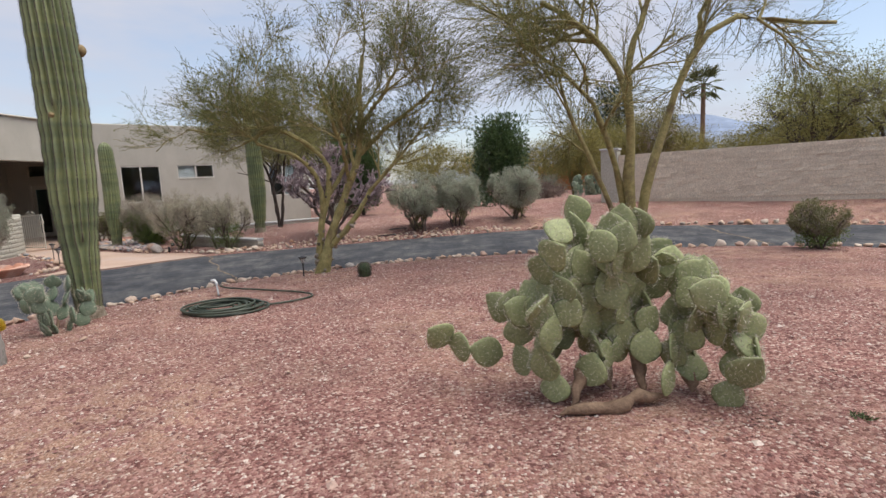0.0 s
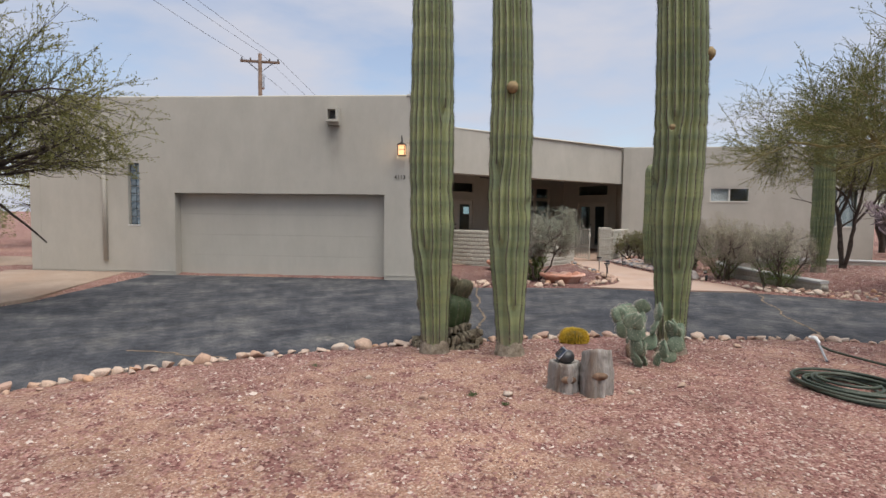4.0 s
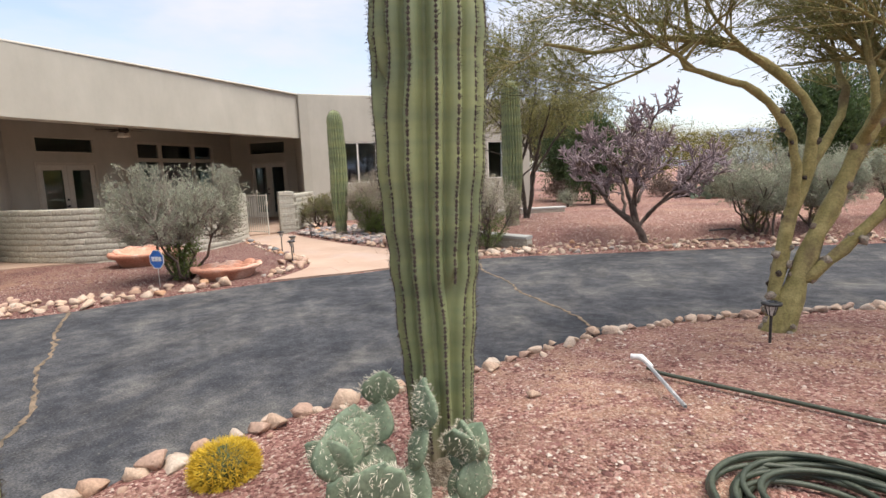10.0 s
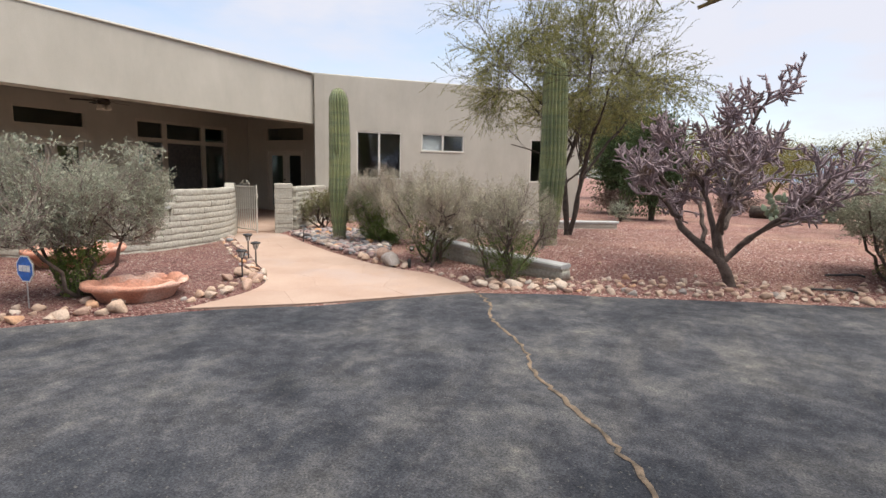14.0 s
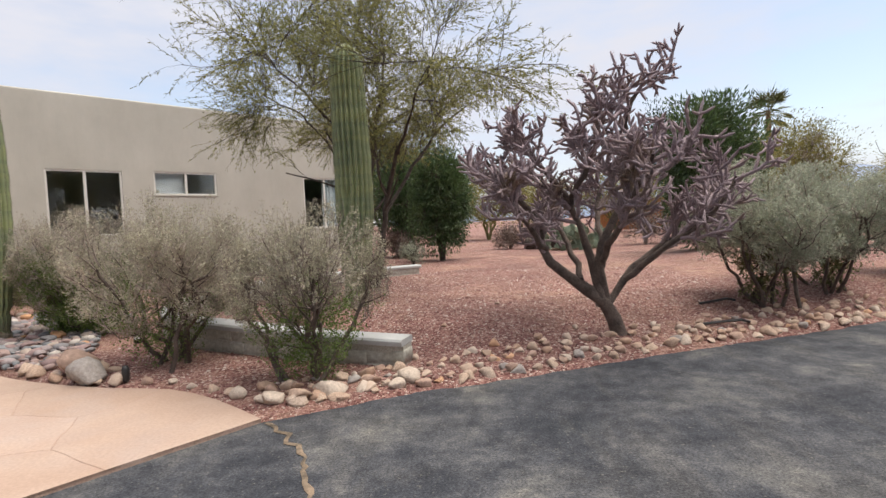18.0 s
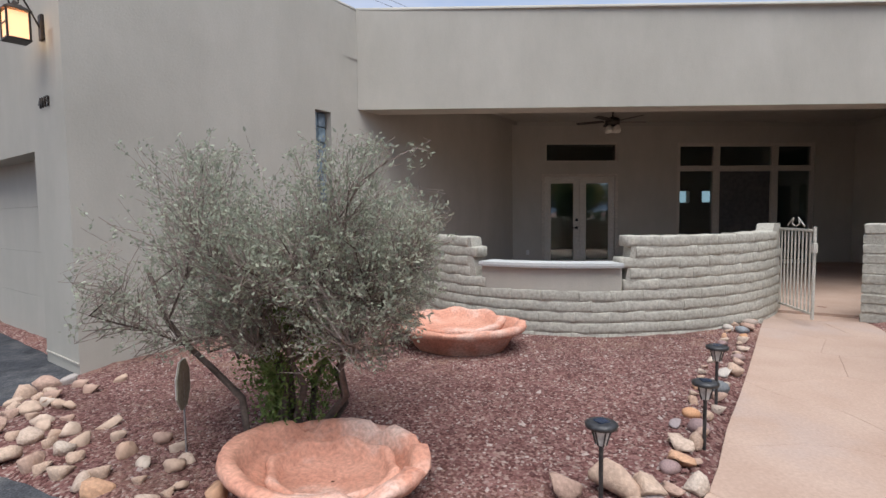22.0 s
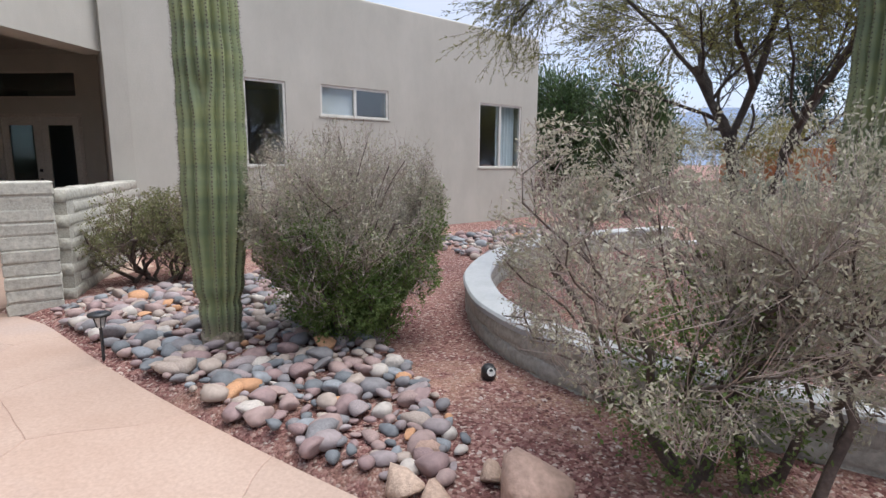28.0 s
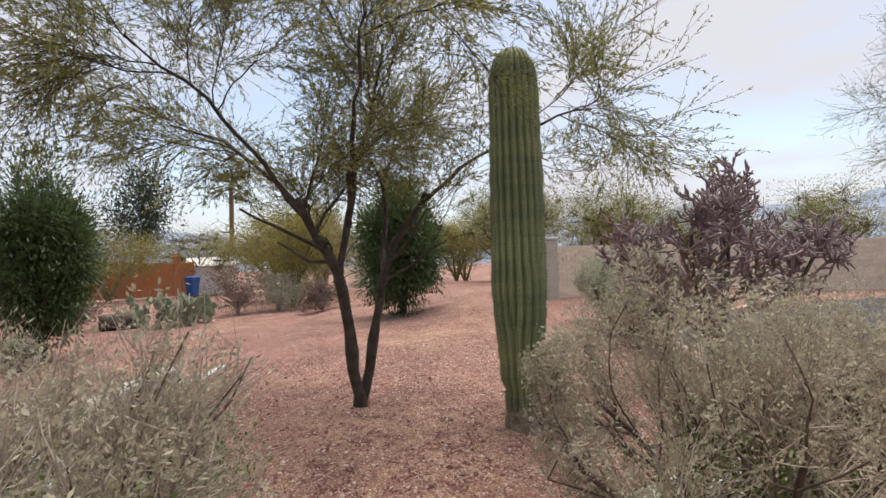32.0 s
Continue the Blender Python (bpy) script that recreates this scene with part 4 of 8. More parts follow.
def shrub(x, y, w, h, seed, label, leaf=M_LEAF_GREY, low=None, stems=9, twigs=1500, n_leaf=9000, size=0.018, squash=1.0, bare=0.15, name="shrub", group="", foot=0.17, green=1.0, spread_low=1.0, upright=0.09, green_to=0.0, boxy=2.2, twig=None, waist=0.0, thick=1.0):
    """A clipped desert shrub: crooked stems, twigs that fill a rounded crown, and small leaves."""
    rng = rng_of(seed)
    ob = thing(name, label, "shrub", (x, y, gz(x, y) - 0.02), group=group)
    base = np.zeros((stems, 3)) + rng.normal(size=(stems, 3)) * vec(0.07, 0.07, 0) * w
    az = np.arange(stems) * 2.4 + rng.uniform(0, 1, stems)
    tilt = rng.uniform(0.15, 0.95, stems)
    d = np.column_stack([np.cos(az) * tilt * w * 0.45, np.sin(az) * tilt * w * 0.45 * squash, np.full(stems, h * 0.55)])
    k = 7
    tt = np.linspace(0, 1, k)[None, :, None]
    P0 = base[:, None] + d[:, None] * (tt ** vec(0.8, 0.8, 1.0)) + rng.normal(size=(stems, k, 3)) * 0.035 * np.sqrt(tt) * w
    R0 = np.full((stems, 1), 0.022 * (w / 1.6) ** 0.5) * np.linspace(1, 0.5, k)[None]
    P1, R1 = grow(rng, P0, R0, stems * 8, (20, 70), (h * 0.25, h * 0.5), 0.24, 0.09, 6, 0.3, 1.0, 0.6)
    P2, R2 = grow(rng, P1, R1, twigs // 2, (15, 55), (h * 0.10, h * 0.26), 0.18, upright, 4, 0.2, 1.0, 0.55)
    P3, R3 = grow(rng, P2, R2, twigs, (15, 55), (h * 0.06, h * 0.15), 0.14, upright, 3, 0.2, 1.0, 0.7)
    wx, wy = w * 0.5, w * 0.5 * squash

    def inside(P):
        c = vec(0, 0, h * (1.0 + foot) / 2)
        taper = 1 - waist * sstep(0.55 * h, 0.05 * h, P[..., 2:3])
        P = P * np.concatenate([taper, taper, np.ones_like(taper)], -1)
        q = (P - c) / vec(wx, wy, h * (1.0 - foot) / 2)
        wob = 1 + 0.07 * np.sin(5 * q[..., 0] + seed) * np.cos(4 * q[..., 1] + 2 * q[..., 2]) + 0.05 * np.sin(11 * q[..., 0] + 9 * q[..., 2])
        far = (np.abs(q) ** boxy).sum(-1) ** (1 / boxy)
        s = np.clip(wob / (far + 1e-6), 0, 1)[..., None]
        return np.where(s < 1, s * (0.94 + 0.09 * np.sin(P[..., :1] * 91 + P[..., 1:2] * 57)), 1) * (P - c) + c
    P2, P3 = inside(P2), inside(P3)
    R3 = np.clip(R3, 0.0007, 0.0011) * thick
    for p, r in zip(P0, R0):
        part("stem", geo("shrub_stem", *tubes(p[None], r[None] * 1.1, 7), M_STEM, True), ob)
    part("boughs", geo("shrub_boughs", *tubes(inside(P1), np.clip(R1 * 0.8, 0.003, 1), 5), M_STEM, True), ob, kind="stuff")
    V, F = merge(tubes(P2, np.clip(R2, 0.0011, 0.0028) * thick, 3), tubes(P3, R3, 3))
    part("branches", geo("shrub_branches", V, F, twig or M_TWIG), ob, kind="stuff")
    C, D = along(rng, P3, n_leaf)
    C = C + rng.normal(size=C.shape) * 0.012
    D = D / (np.linalg.norm(D, axis=1, keepdims=True) + 1e-9) + rng.normal(size=D.shape) * 0.8
    keep = rng.uniform(size=n_leaf) > bare * sstep(h * 0.45, h * 0.95, C[:, 2] + 0.1 * h * rng.normal(size=n_leaf))
    fresh = np.zeros(n_leaf, bool)
    if green_to:
        fresh = C[:, 2] + 0.10 * h * np.sin(C[:, 0] * 7 + seed) + 0.09 * h * rng.normal(size=n_leaf) < green_to * h
    dry = keep & ~fresh
    part("leaves", geo("shrub_leaves", *leaves(rng, C[dry], D[dry], size * 1.5, size * 0.62), leaf), ob, kind="stuff")
    if low:
        m = int(n_leaf * 0.6 * green)
        u = rng.normal(size=(m, 3))
        u /= np.linalg.norm(u, axis=1, keepdims=True)
        u *= (rng.uniform(0.25, 1.0, m) ** 0.6)[:, None]
        CL = vec(0, 0, h * 0.28) + u * vec(w * 0.44 * spread_low, w * 0.44 * squash * spread_low, h * 0.28)
        CL = CL + 0.05 * np.sin(CL[:, ::-1] * 17 + seed) + 0.03 * np.sin(CL[:, [1, 2, 0]] * 41)
        CL[:, 2] = np.clip(CL[:, 2], 0.03, None)
        CL = np.concatenate([CL, C[fresh & keep]])
        part("lower_leaves", geo("shrub_lower_leaves", *leaves(rng, CL, rng.normal(size=CL.shape) * 0.8 + vec(0, 0, 0.4) + CL * vec(0.5, 0.5, 0), size * 1.7, size * 0.8), low), ob, "fresh green lower leaves", kind="stuff")
    return ob


shrub(-10.5, 10.75, 1.86, 1.92, 11, "round grey-green desert shrub beside terracotta planters", low=M_LEAF_GREEN, twigs=4600, n_leaf=50000, bare=0.0, size=0.0195, stems=9, foot=0.34, green=0.2, spread_low=0.36, boxy=3.8, twig=M_TWIG_MID, thick=1.25)
shrub(-10.0, 17.04, 1.46, 1.76, 12, "clipped grey shrub with a fresh green base", M_LEAF_DRY, M_LEAF_GREEN, twigs=6000, n_leaf=85000, stems=15, size=0.0165, bare=0.8, upright=0.22, green_to=0.5, foot=0.05, boxy=2.8, green=0.7, spread_low=0.85, waist=0.25)
shrub(-7.95, 15.15, 1.74, 1.85, 13, "straggly grey shrub leaning over the retaining wall", M_LEAF_DRY, M_LEAF_GREEN, twigs=3000, n_leaf=38000, stems=9, bare=0.2, green=0.2, spread_low=0.6, size=0.0165, upright=0.2, green_to=0.15, foot=0.2, twig=M_TWIG, thick=0.9)
shrub(-6.27, 14.36, 1.32, 1.68, 14, "straggly half-bare shrub in front of the retaining wall", M_LEAF_DRY, M_LEAF_GREEN, twigs=2200, n_leaf=24000, stems=8, bare=0.2, green=0.4, spread_low=0.75, size=0.0165, upright=0.18, green_to=0.2, foot=0.12, twig=M_TWIG_MID)
shrub(-12.85, 18.75, 1.75, 1.15, 15, "dark low shrub by the entry wall", M_LEAF_OLIVE, None, twigs=3000, n_leaf=26000, size=0.022, twig=M_TWIG_BROWN, foot=0.05)
for i, (bx, by, bw, bh) in enumerate([(-1.12, 16.25, 1.7, 1.85), (0.15, 16.8, 1.65, 1.8), (2.1, 17.5, 1.85, 1.75)]):
    shrub(bx, by, bw, bh, 20 + i, "rounded grey-green sage shrub in the gravel bed", M_LEAF_GREY, M_LEAF_OLIVE, twigs=2600, n_leaf=42000, size=0.025, group="sage shrubs behind the driveway", foot=0.22, green=0.10, spread_low=0.4)


def tree(x, y, seed, label, trunks, crown, bark, leaf, n1=30, n2=260, n3=1600, n_leaf=12000, leaf_size=(0.05, 0.012), lift=0.03, len1=(0.8, 1.6), len2=(0.5, 1.1), len3=(0.3, 0.7), twig=None, name="tree", category="tree", droop=-0.02, clear=0.0, knots_even=False, thin=1.0):
    """trunks: list of (points, base radius, tip radius)."""
    rng = rng_of(seed)
    ob = thing(name, label, category, (x, y, gz(x, y) - 0.04))
    P0, R0 = [], []
    for pts, r0, r1 in trunks:
        ln = smooth_line(pts, 0.01)
        K = 22 if knots_even else 12
        ln = ln[np.linspace(0, len(ln) - 1, K).astype(int)] + rng.normal(size=(K, 3)) * (0.008 if knots_even else 0.015)
        P0.append(ln)
        R0.append(np.linspace(r0, r1, K))
    P0, R0 = np.array(P0), np.array(R0)
    for p, r in zip(P0, R0):
        knots = r * (1 + 0.10 * np.sin(np.arange(len(r)) * 2.3 + seed) + 0.07 * rng.normal(size=len(r)))
        part("stem", geo("stem", *tubes(p[None], knots[None], 10), bark, True), ob)
    P1, R1 = grow(rng, P0, R0, n1, (25, 60), len1, 0.16, lift, 7, 0.45, 1.0, 0.6, 0.45)
    P2, R2 = grow(rng, np.concatenate([P1[:, ::2][:, :4]]), np.concatenate([R1[:, ::2][:, :4]]), n2, (20, 60), len2, 0.16, lift, 5, 0.2, 1.0, 0.55)
    if clear:
        ok = (P2[:, -1, 2] > clear) | (np.hypot(P2[:, -1, 0], P2[:, -1, 1]) < 0.7)
        P2, R2 = P2[ok], R2[ok]
    P3, R3 = grow(rng, P2, R2, n3, (15, 60), len3, 0.12, droop, 4, 0.2, 1.0, 0.55)
    if clear:
        ok = P3[:, -1, 2] > clear
        P3, R3 = P3[ok], R3[ok]
    for p, r in zip(P1, R1):
        part("limb", geo("limb", *tubes(p[None], np.clip(r * (0.5 + 0.5 * thin), 0.007, 1)[None], 6), bark, True), ob)
    part("branches", geo("branches", *tubes(P2, np.clip(R2 * thin, 0.0035, 0.03), 4), bark, True), ob, kind="stuff")
    part("twigs", geo("twigs", *tubes(P3, np.clip(R3 * thin, 0.0016, 0.006), 3), twig or bark), ob, kind="stuff")
    C, D = along(rng, P3, n_leaf)
    D = D / (np.linalg.norm(D, axis=1, keepdims=True) + 1e-9) + rng.normal(size=D.shape) * 0.5
    part("leaves", geo("tree_leaves", *leaves(rng, C, D, *leaf_size), leaf), ob, kind="stuff")
    return ob


M_LEAF_MESQ = leafy(plain("mesquite_leaf", (0.195, 0.20, 0.068), (0.30, 0.285, 0.10), 0.9, 0.8, 30, 0, each=0.2))
M_LEAF_PV = leafy(plain("palo_verde_needle", (0.13, 0.145, 0.045), (0.22, 0.22, 0.075), 0.85, 1.5, 30, 0, each=0.25))
M_TWIG_GREEN = plain("green_twig", (0.13, 0.125, 0.045), (0.20, 0.18, 0.075), 0.9, 3, 40, 0)
def turned(pts, deg):
    c, q = math.cos(math.radians(deg)), math.sin(math.radians(deg))
    return [(r * c - d * q, r * q + d * c, z) for r, d, z in pts]


PALO_STEMS = [([(0, 0, 0), (0.05, 0, 0.25), (0.13, 0, 0.5), (0.29, 0.02, 0.9), (0.54, 0.05, 1.5), (0.76, 0.05, 2.0), (0.88, 0.1, 2.6), (0.89, 0.2, 3.2), (1.0, 0.3, 3.9)], 0.082, 0.04),
    ([(-0.05, 0.06, 0), (-0.03, 0.05, 0.3), (-0.01, 0.06, 0.58), (0.09, 0.08, 1.07), (0.2, 0.08, 1.45), (0.25, 0.1, 1.78), (0.22, 0.1, 1.98), (0.02, 0.12, 2.25), (-0.25, 0.15, 2.46), (-0.54, 0.2, 2.6), (-0.95, 0.2, 2.66), (-1.2, 0.15, 2.6), (-1.65, 0.1, 2.57), (-2.05, 0.1, 2.66)], 0.062, 0.018),
    ([(0.1, 0.08, 1.12), (0.07, 0.02, 1.55), (-0.06, 0.0, 1.9), (-0.33, -0.05, 2.14), (-0.62, -0.1, 2.25), (-0.86, -0.1, 2.33), (-0.94, -0.1, 2.46), (-0.84, -0.1, 2.56), (-0.86, -0.1, 2.7), (-1.0, -0.2, 3.15)], 0.042, 0.018),
    ([(0.14, 0, 0.48), (0.3, -0.03, 0.62), (0.5, -0.05, 0.8), (0.7, -0.1, 1.08), (0.95, -0.1, 1.46), (1.28, -0.15, 1.8), (1.62, -0.2, 2.16), (2.1, -0.2, 2.7)], 0.048, 0.022),
    ([(0.18, 0.1, 1.4), (0.4, 0.2, 1.7), (0.6, 0.3, 2.05), (0.65, 0.6, 2.5), (0.5, 1.0, 3.0)], 0.042, 0.022),
    ([(0.80, 0.06, 2.12), (1.05, 0.0, 2.34), (1.32, 0.0, 2.56), (1.65, -0.05, 2.78), (2.2, -0.1, 3.2)], 0.046, 0.022),
    ([(0.88, 0.1, 2.6), (1.05, 0.0, 2.85), (1.25, -0.2, 3.1), (1.5, -0.4, 3.5)], 0.042, 0.022),
    ([(0.6, 0.05, 1.65), (0.5, -0.5, 2.2), (0.3, -0.9, 2.8), (0.2, -1.2, 3.2)], 0.036, 0.02)]
tree(-2.31, 9.41, 31, "multi-trunked palo verde with yellow-green bark by the driveway", [(turned(p, 13), a * 1.1, b * 0.8) for p, a, b in PALO_STEMS], None, M_PALO, M_LEAF_PV,
    n1=44, n2=560, n3=7000, n_leaf=70000, len1=(0.6, 1.2), len2=(0.4, 0.8), len3=(0.2, 0.5), leaf_size=(0.05, 0.009), twig=M_TWIG_GREEN, name="palo_verde", clear=2.35, lift=0.05, knots_even=True)
tree(3.4, 10.05, 32, "spreading palo verde near the driveway edge", [
    ([(0, 0, 0), (-0.02, 0, 1.4), (-0.05, 0, 3.0), (-0.6, 0.2, 4.0), (-1.5, 0.3, 4.7)], 0.11, 0.045),
    ([(-0.05, 0, 2.9), (0.1, 0.1, 3.8), (0.5, 0.2, 4.8), (0.7, 0.2, 5.6)], 0.07, 0.035),
    ([(0.1, 0.02, 0), (0.30, 0, 1.2), (0.75, 0.1, 2.6), (1.25, 0.1, 3.7), (1.9, 0.2, 4.2), (2.8, 0.2, 4.1), (3.8, 0.3, 4.0)], 0.095, 0.035),
    ([(1.25, 0.1, 3.7), (1.4, 0.2, 4.4), (1.9, 0.2, 5.2)], 0.05, 0.03),
    ([(-0.08, 0.02, 0), (-0.15, 0.1, 1.2), (-0.6, 0, 2.6), (-1.1, 0, 3.3), (-1.9, 0.1, 3.9)], 0.08, 0.03),
    ([(-0.05, -0.05, 0), (-0.55, -0.1, 1.3), (-1.15, -0.1, 2.7), (-1.3, -0.1, 3.3)], 0.06, 0.025)], None, M_PALO, M_LEAF_PV,
    n1=44, n2=460, n3=5200, n_leaf=60000, leaf_size=(0.05, 0.009), len1=(0.9, 1.9), len2=(0.5, 1.2), len3=(0.3, 0.8), twig=M_TWIG_GREEN, name="palo_verde", droop=-0.06)
tree(-6.22, 18.62, 33, "dark-trunked mesquite with feathery olive leaves", [
    ([(0, 0, 0), (-0.1, 0.05, 0.8), (-0.17, 0.1, 1.4), (-0.32, 0.22, 1.85), (-0.5, 0.36, 2.2)], 0.075, 0.04),
    ([(-0.46, 0.33, 2.1), (-0.78, 0.52, 2.6), (-1.25, 0.7, 3.1), (-1.9, 0.85, 3.5)], 0.026, 0.009),
    ([(0.03, 0, 0.05), (0.2, -0.1, 0.8), (0.27, -0.16, 1.4), (0.42, -0.35, 1.9), (0.55, -0.6, 2.3)], 0.06, 0.03),
    ([(0.52, -0.55, 2.2), (0.75, -1.0, 2.6), (0.95, -1.6, 2.95), (1.2, -2.3, 3.1)], 0.026, 0.009),
    ([(-0.18, 0.08, 1.35), (0.02, 0.1, 2.0), (0.18, 0.05, 2.7), (0.3, -0.1, 3.4), (0.35, -0.2, 4.0)], 0.045, 0.014),
    ([(0.0, 0.08, 1.95), (-0.35, -0.25, 2.5), (-0.8, -0.7, 3.1), (-1.2, -1.1, 3.5)], 0.03, 0.011), ([(0.26, -0.15, 1.3), (0.7, 0.1, 2.0), (1.2, 0.4, 2.7), (1.8, 0.6, 3.2)], 0.034, 0.012),
    ([(-0.3, 0.15, 1.75), (-0.3, 0.8, 2.4), (-0.3, 1.6, 3.0), (-0.5, 2.3, 3.3)], 0.032, 0.011)], None, M_BARK, M_LEAF_MESQ,
    n1=38, n2=500, n3=6000, n_leaf=120000, leaf_size=(0.055, 0.011), len1=(0.6, 1.3), len2=(0.5, 1.0), len3=(0.3, 0.7), clear=2.2, name="mesquite_tree", lift=0.0, droop=-0.09, thin=0.55)

# knobs on the saguaros, knots on the palo verde
M_DRYBARK = plain("dead_branch_stub", (0.15, 0.115, 0.085), (0.25, 0.20, 0.155), 0.95, 12, 60, 0.5)
M_NUB = plain("brown_bud", (0.22, 0.16, 0.075), (0.33, 0.25, 0.13), 0.9, 20, 60, 0.4)
for i, (sx, sy, sz, r) in enumerate(((-4.26, 6.56, 3.3, 0.07), (-5.40, 4.78, 2.88, 0.06), (-5.72, 4.83, 3.08, 0.035), (-4.40, 6.14, 2.5, 0.03))):
    host = [o for o in scene.objects if o.name.startswith("saguaro")][2 if i in (0, 3) else 1]
    part("bud", geo("bud", *lathe([(r * 0.5, -r), (r, -r * 0.3), (r, r * 0.4), (r * 0.6, r * 0.9), (0.002, r)], 12), M_NUB, True), host, "brown woolly bud", at=pose(sx - host.location.x, sy - host.location.y, sz - host.location.z))
palo = [o for o in scene.objects if o.name.startswith("palo_verde")][0]
M_BURL = plain("grey_burl", (0.20, 0.165, 0.125), (0.38, 0.33, 0.27), 0.95, 14, 60, 0.9, 0.02)
rb = rng_of(36)
part("butt", geo("butt", *tubes(stick((-0.03, 0.03, -0.06), (0.0, 0.02, 0.06), (0.04, 0.02, 0.2), (0.09, 0.02, 0.36), (0.13, 0.02, 0.5)), np.array([[0.145, 0.135, 0.12, 0.105, 0.07]]), 14), M_PALO, True), palo)
for i in range(46):
    st, r0, r1 = PALO_STEMS[(0, 1, 3, 1)[i % 4]]
    ln = np.array(turned(smooth_line(st, 0.02), 13))
    ln = ln[ln[:, 2] < (0.75, 0.8, 0.95, 0.5)[i % 4]]
    q = ln[int(rb.integers(0, len(ln)))]
    az, rr = rb.uniform(0, 6.28), r0 * 1.12 if i % 4 else 0.125 + 0.02 * rb.uniform()
    V, F = rbox(-0.03, 0.03, -0.02, 0.02, -0.025, 0.025, 0.012, 1)
    part("burl", geo("burl", V * rb.uniform(0.8, 1.5) + rb.normal(size=V.shape) * 0.005, F, M_BURL, True), palo,
         at=pose(q[0] + rr * math.cos(az), q[1] + rr * math.sin(az), q[2], rb.uniform(-50, 50), rb.uniform(-50, 50), math.degrees(az) + 90))
rk = rng_of(35)
for i in range(34):
    st, r0, r1 = PALO_STEMS[(0, 1, 3, 0, 2, 1)[i % 6]]
    ln = np.array(turned(smooth_line(st, 0.02), 13))
    u = rk.uniform(0.0, 0.5 if i % 6 in (0, 3) else 0.4)
    c, a = ln[int(u * (len(ln) - 1))], rk.uniform(0, 6.28)
    rr = r0 + (r1 - r0) * u
    V, F = lathe([(0.001, -0.03), (0.022, -0.02), (0.028, 0.005), (0.016, 0.03), (0.001, 0.034)], 8)
    V = V * rk.uniform(0.5, 1.2) + rk.normal(size=V.shape) * 0.004
    part("knot", geo("knot", V, F, M_BARK if i % 3 else M_DRYBARK, True), palo, "dark gnarled knot", at=pose(c[0] + rr * 0.95 * math.cos(a), c[1] + rr * 0.95 * math.sin(a), c[2], rk.uniform(-40, 40), rk.uniform(-40, 40), 0))

# ---- house fittings ----
M_BLACK = plain("black_hardware", (0.015, 0.015, 0.016), (0.03, 0.03, 0.03), 0.4, 8, 80, 0)
M_GLASSBLOCK = plain("glass_block", (0.12, 0.17, 0.21), (0.24, 0.30, 0.34), 0.12, 5, 12, 0.5, 0.02, each=0.25)
M_JOINTWHITE = plain("white_joint", (0.62, 0.62, 0.60), (0.70, 0.70, 0.68), 0.8, 5, 40, 0.1)
M_BLIND = plain("white_blind", (0.66, 0.68, 0.70), (0.74, 0.76, 0.78), 0.8, 3, 40, 0)
M_CURTAIN = plain("pale_curtain", (0.52, 0.58, 0.62), (0.64, 0.69, 0.72), 0.9, 4, 30, 0)
M_BRONZE = plain("aged_bronze", (0.035, 0.03, 0.027), (0.07, 0.05, 0.035), 0.5, 9, 60, 0.2, 0.003, metal=0.7)
M_LAMPGLASS = glow_material("lit_amber_glass", (1.0, 0.56, 0.27), 0.75)
M_BULB = glow_material("warm_bulb", (1.0, 0.80, 0.50), 14)
M_BOWL = plain("frosted_bowl", (0.62, 0.58, 0.50), (0.70, 0.66, 0.58), 0.5, 5, 30, 0)
M_GATE = plain("gate_paint", (0.46, 0.44, 0.38), (0.55, 0.52, 0.46), 0.6, 6, 50, 0.2, 0.002)
M_PALEDOOR = plain("door_paint", (0.55, 0.52, 0.45), (0.60, 0.57, 0.50), 0.5, 2, 40, 0.05, 0.002)


def vf(name, pieces, material, smooth=False):
    V, F = join(pieces)
    return geo(name, V, F, material, smooth)


def pane(parent, x0, x1, z0, z1, y, name="pane", material=None):
    ob = part(name, vf("pane", [box(x0, x1, y, y + 0.006, z0, z1)], material or M_GLASS), parent)
    ob.visible_shadow = False
    return ob


# garage door of four plain sections
g_at = on_wall(GARAGE_L, GARAGE_C, G_DOOR[0])
gdoor = tagged(new("garage_door"), "wide closed garage door painted the tan of the wall", "garage door")
gdoor.matrix_world = g_at
gw = G_DOOR[1] - G_DOOR[0]
for i in range(4):
    z0 = -0.1 + i * 0.54
    part("door_section", vf("door_section", [rbox(0.0, gw, 0.27, 0.32, z0 + 0.001, z0 + 0.539, 0.003)], M_DOOR), gdoor)
part("bottom_seal", vf("bottom_seal", [rbox(0.0, gw, 0.255, 0.33, -0.125, -0.101, 0.005)], M_JOINTWHITE), gdoor, "pale rubber bottom seal")
drip = [box(0, G_DOOR[0], -0.012, 0.0, 0.0, 0.018), box(G_DOOR[1], 10.44, -0.012, 0.0, 0.0, 0.018)]
single("trim", vf("trim", drip, M_STUCCO), "thin drip edge along the foot of the wall", "trim", on_wall(GARAGE_L, GARAGE_C, 0), kind="structure")


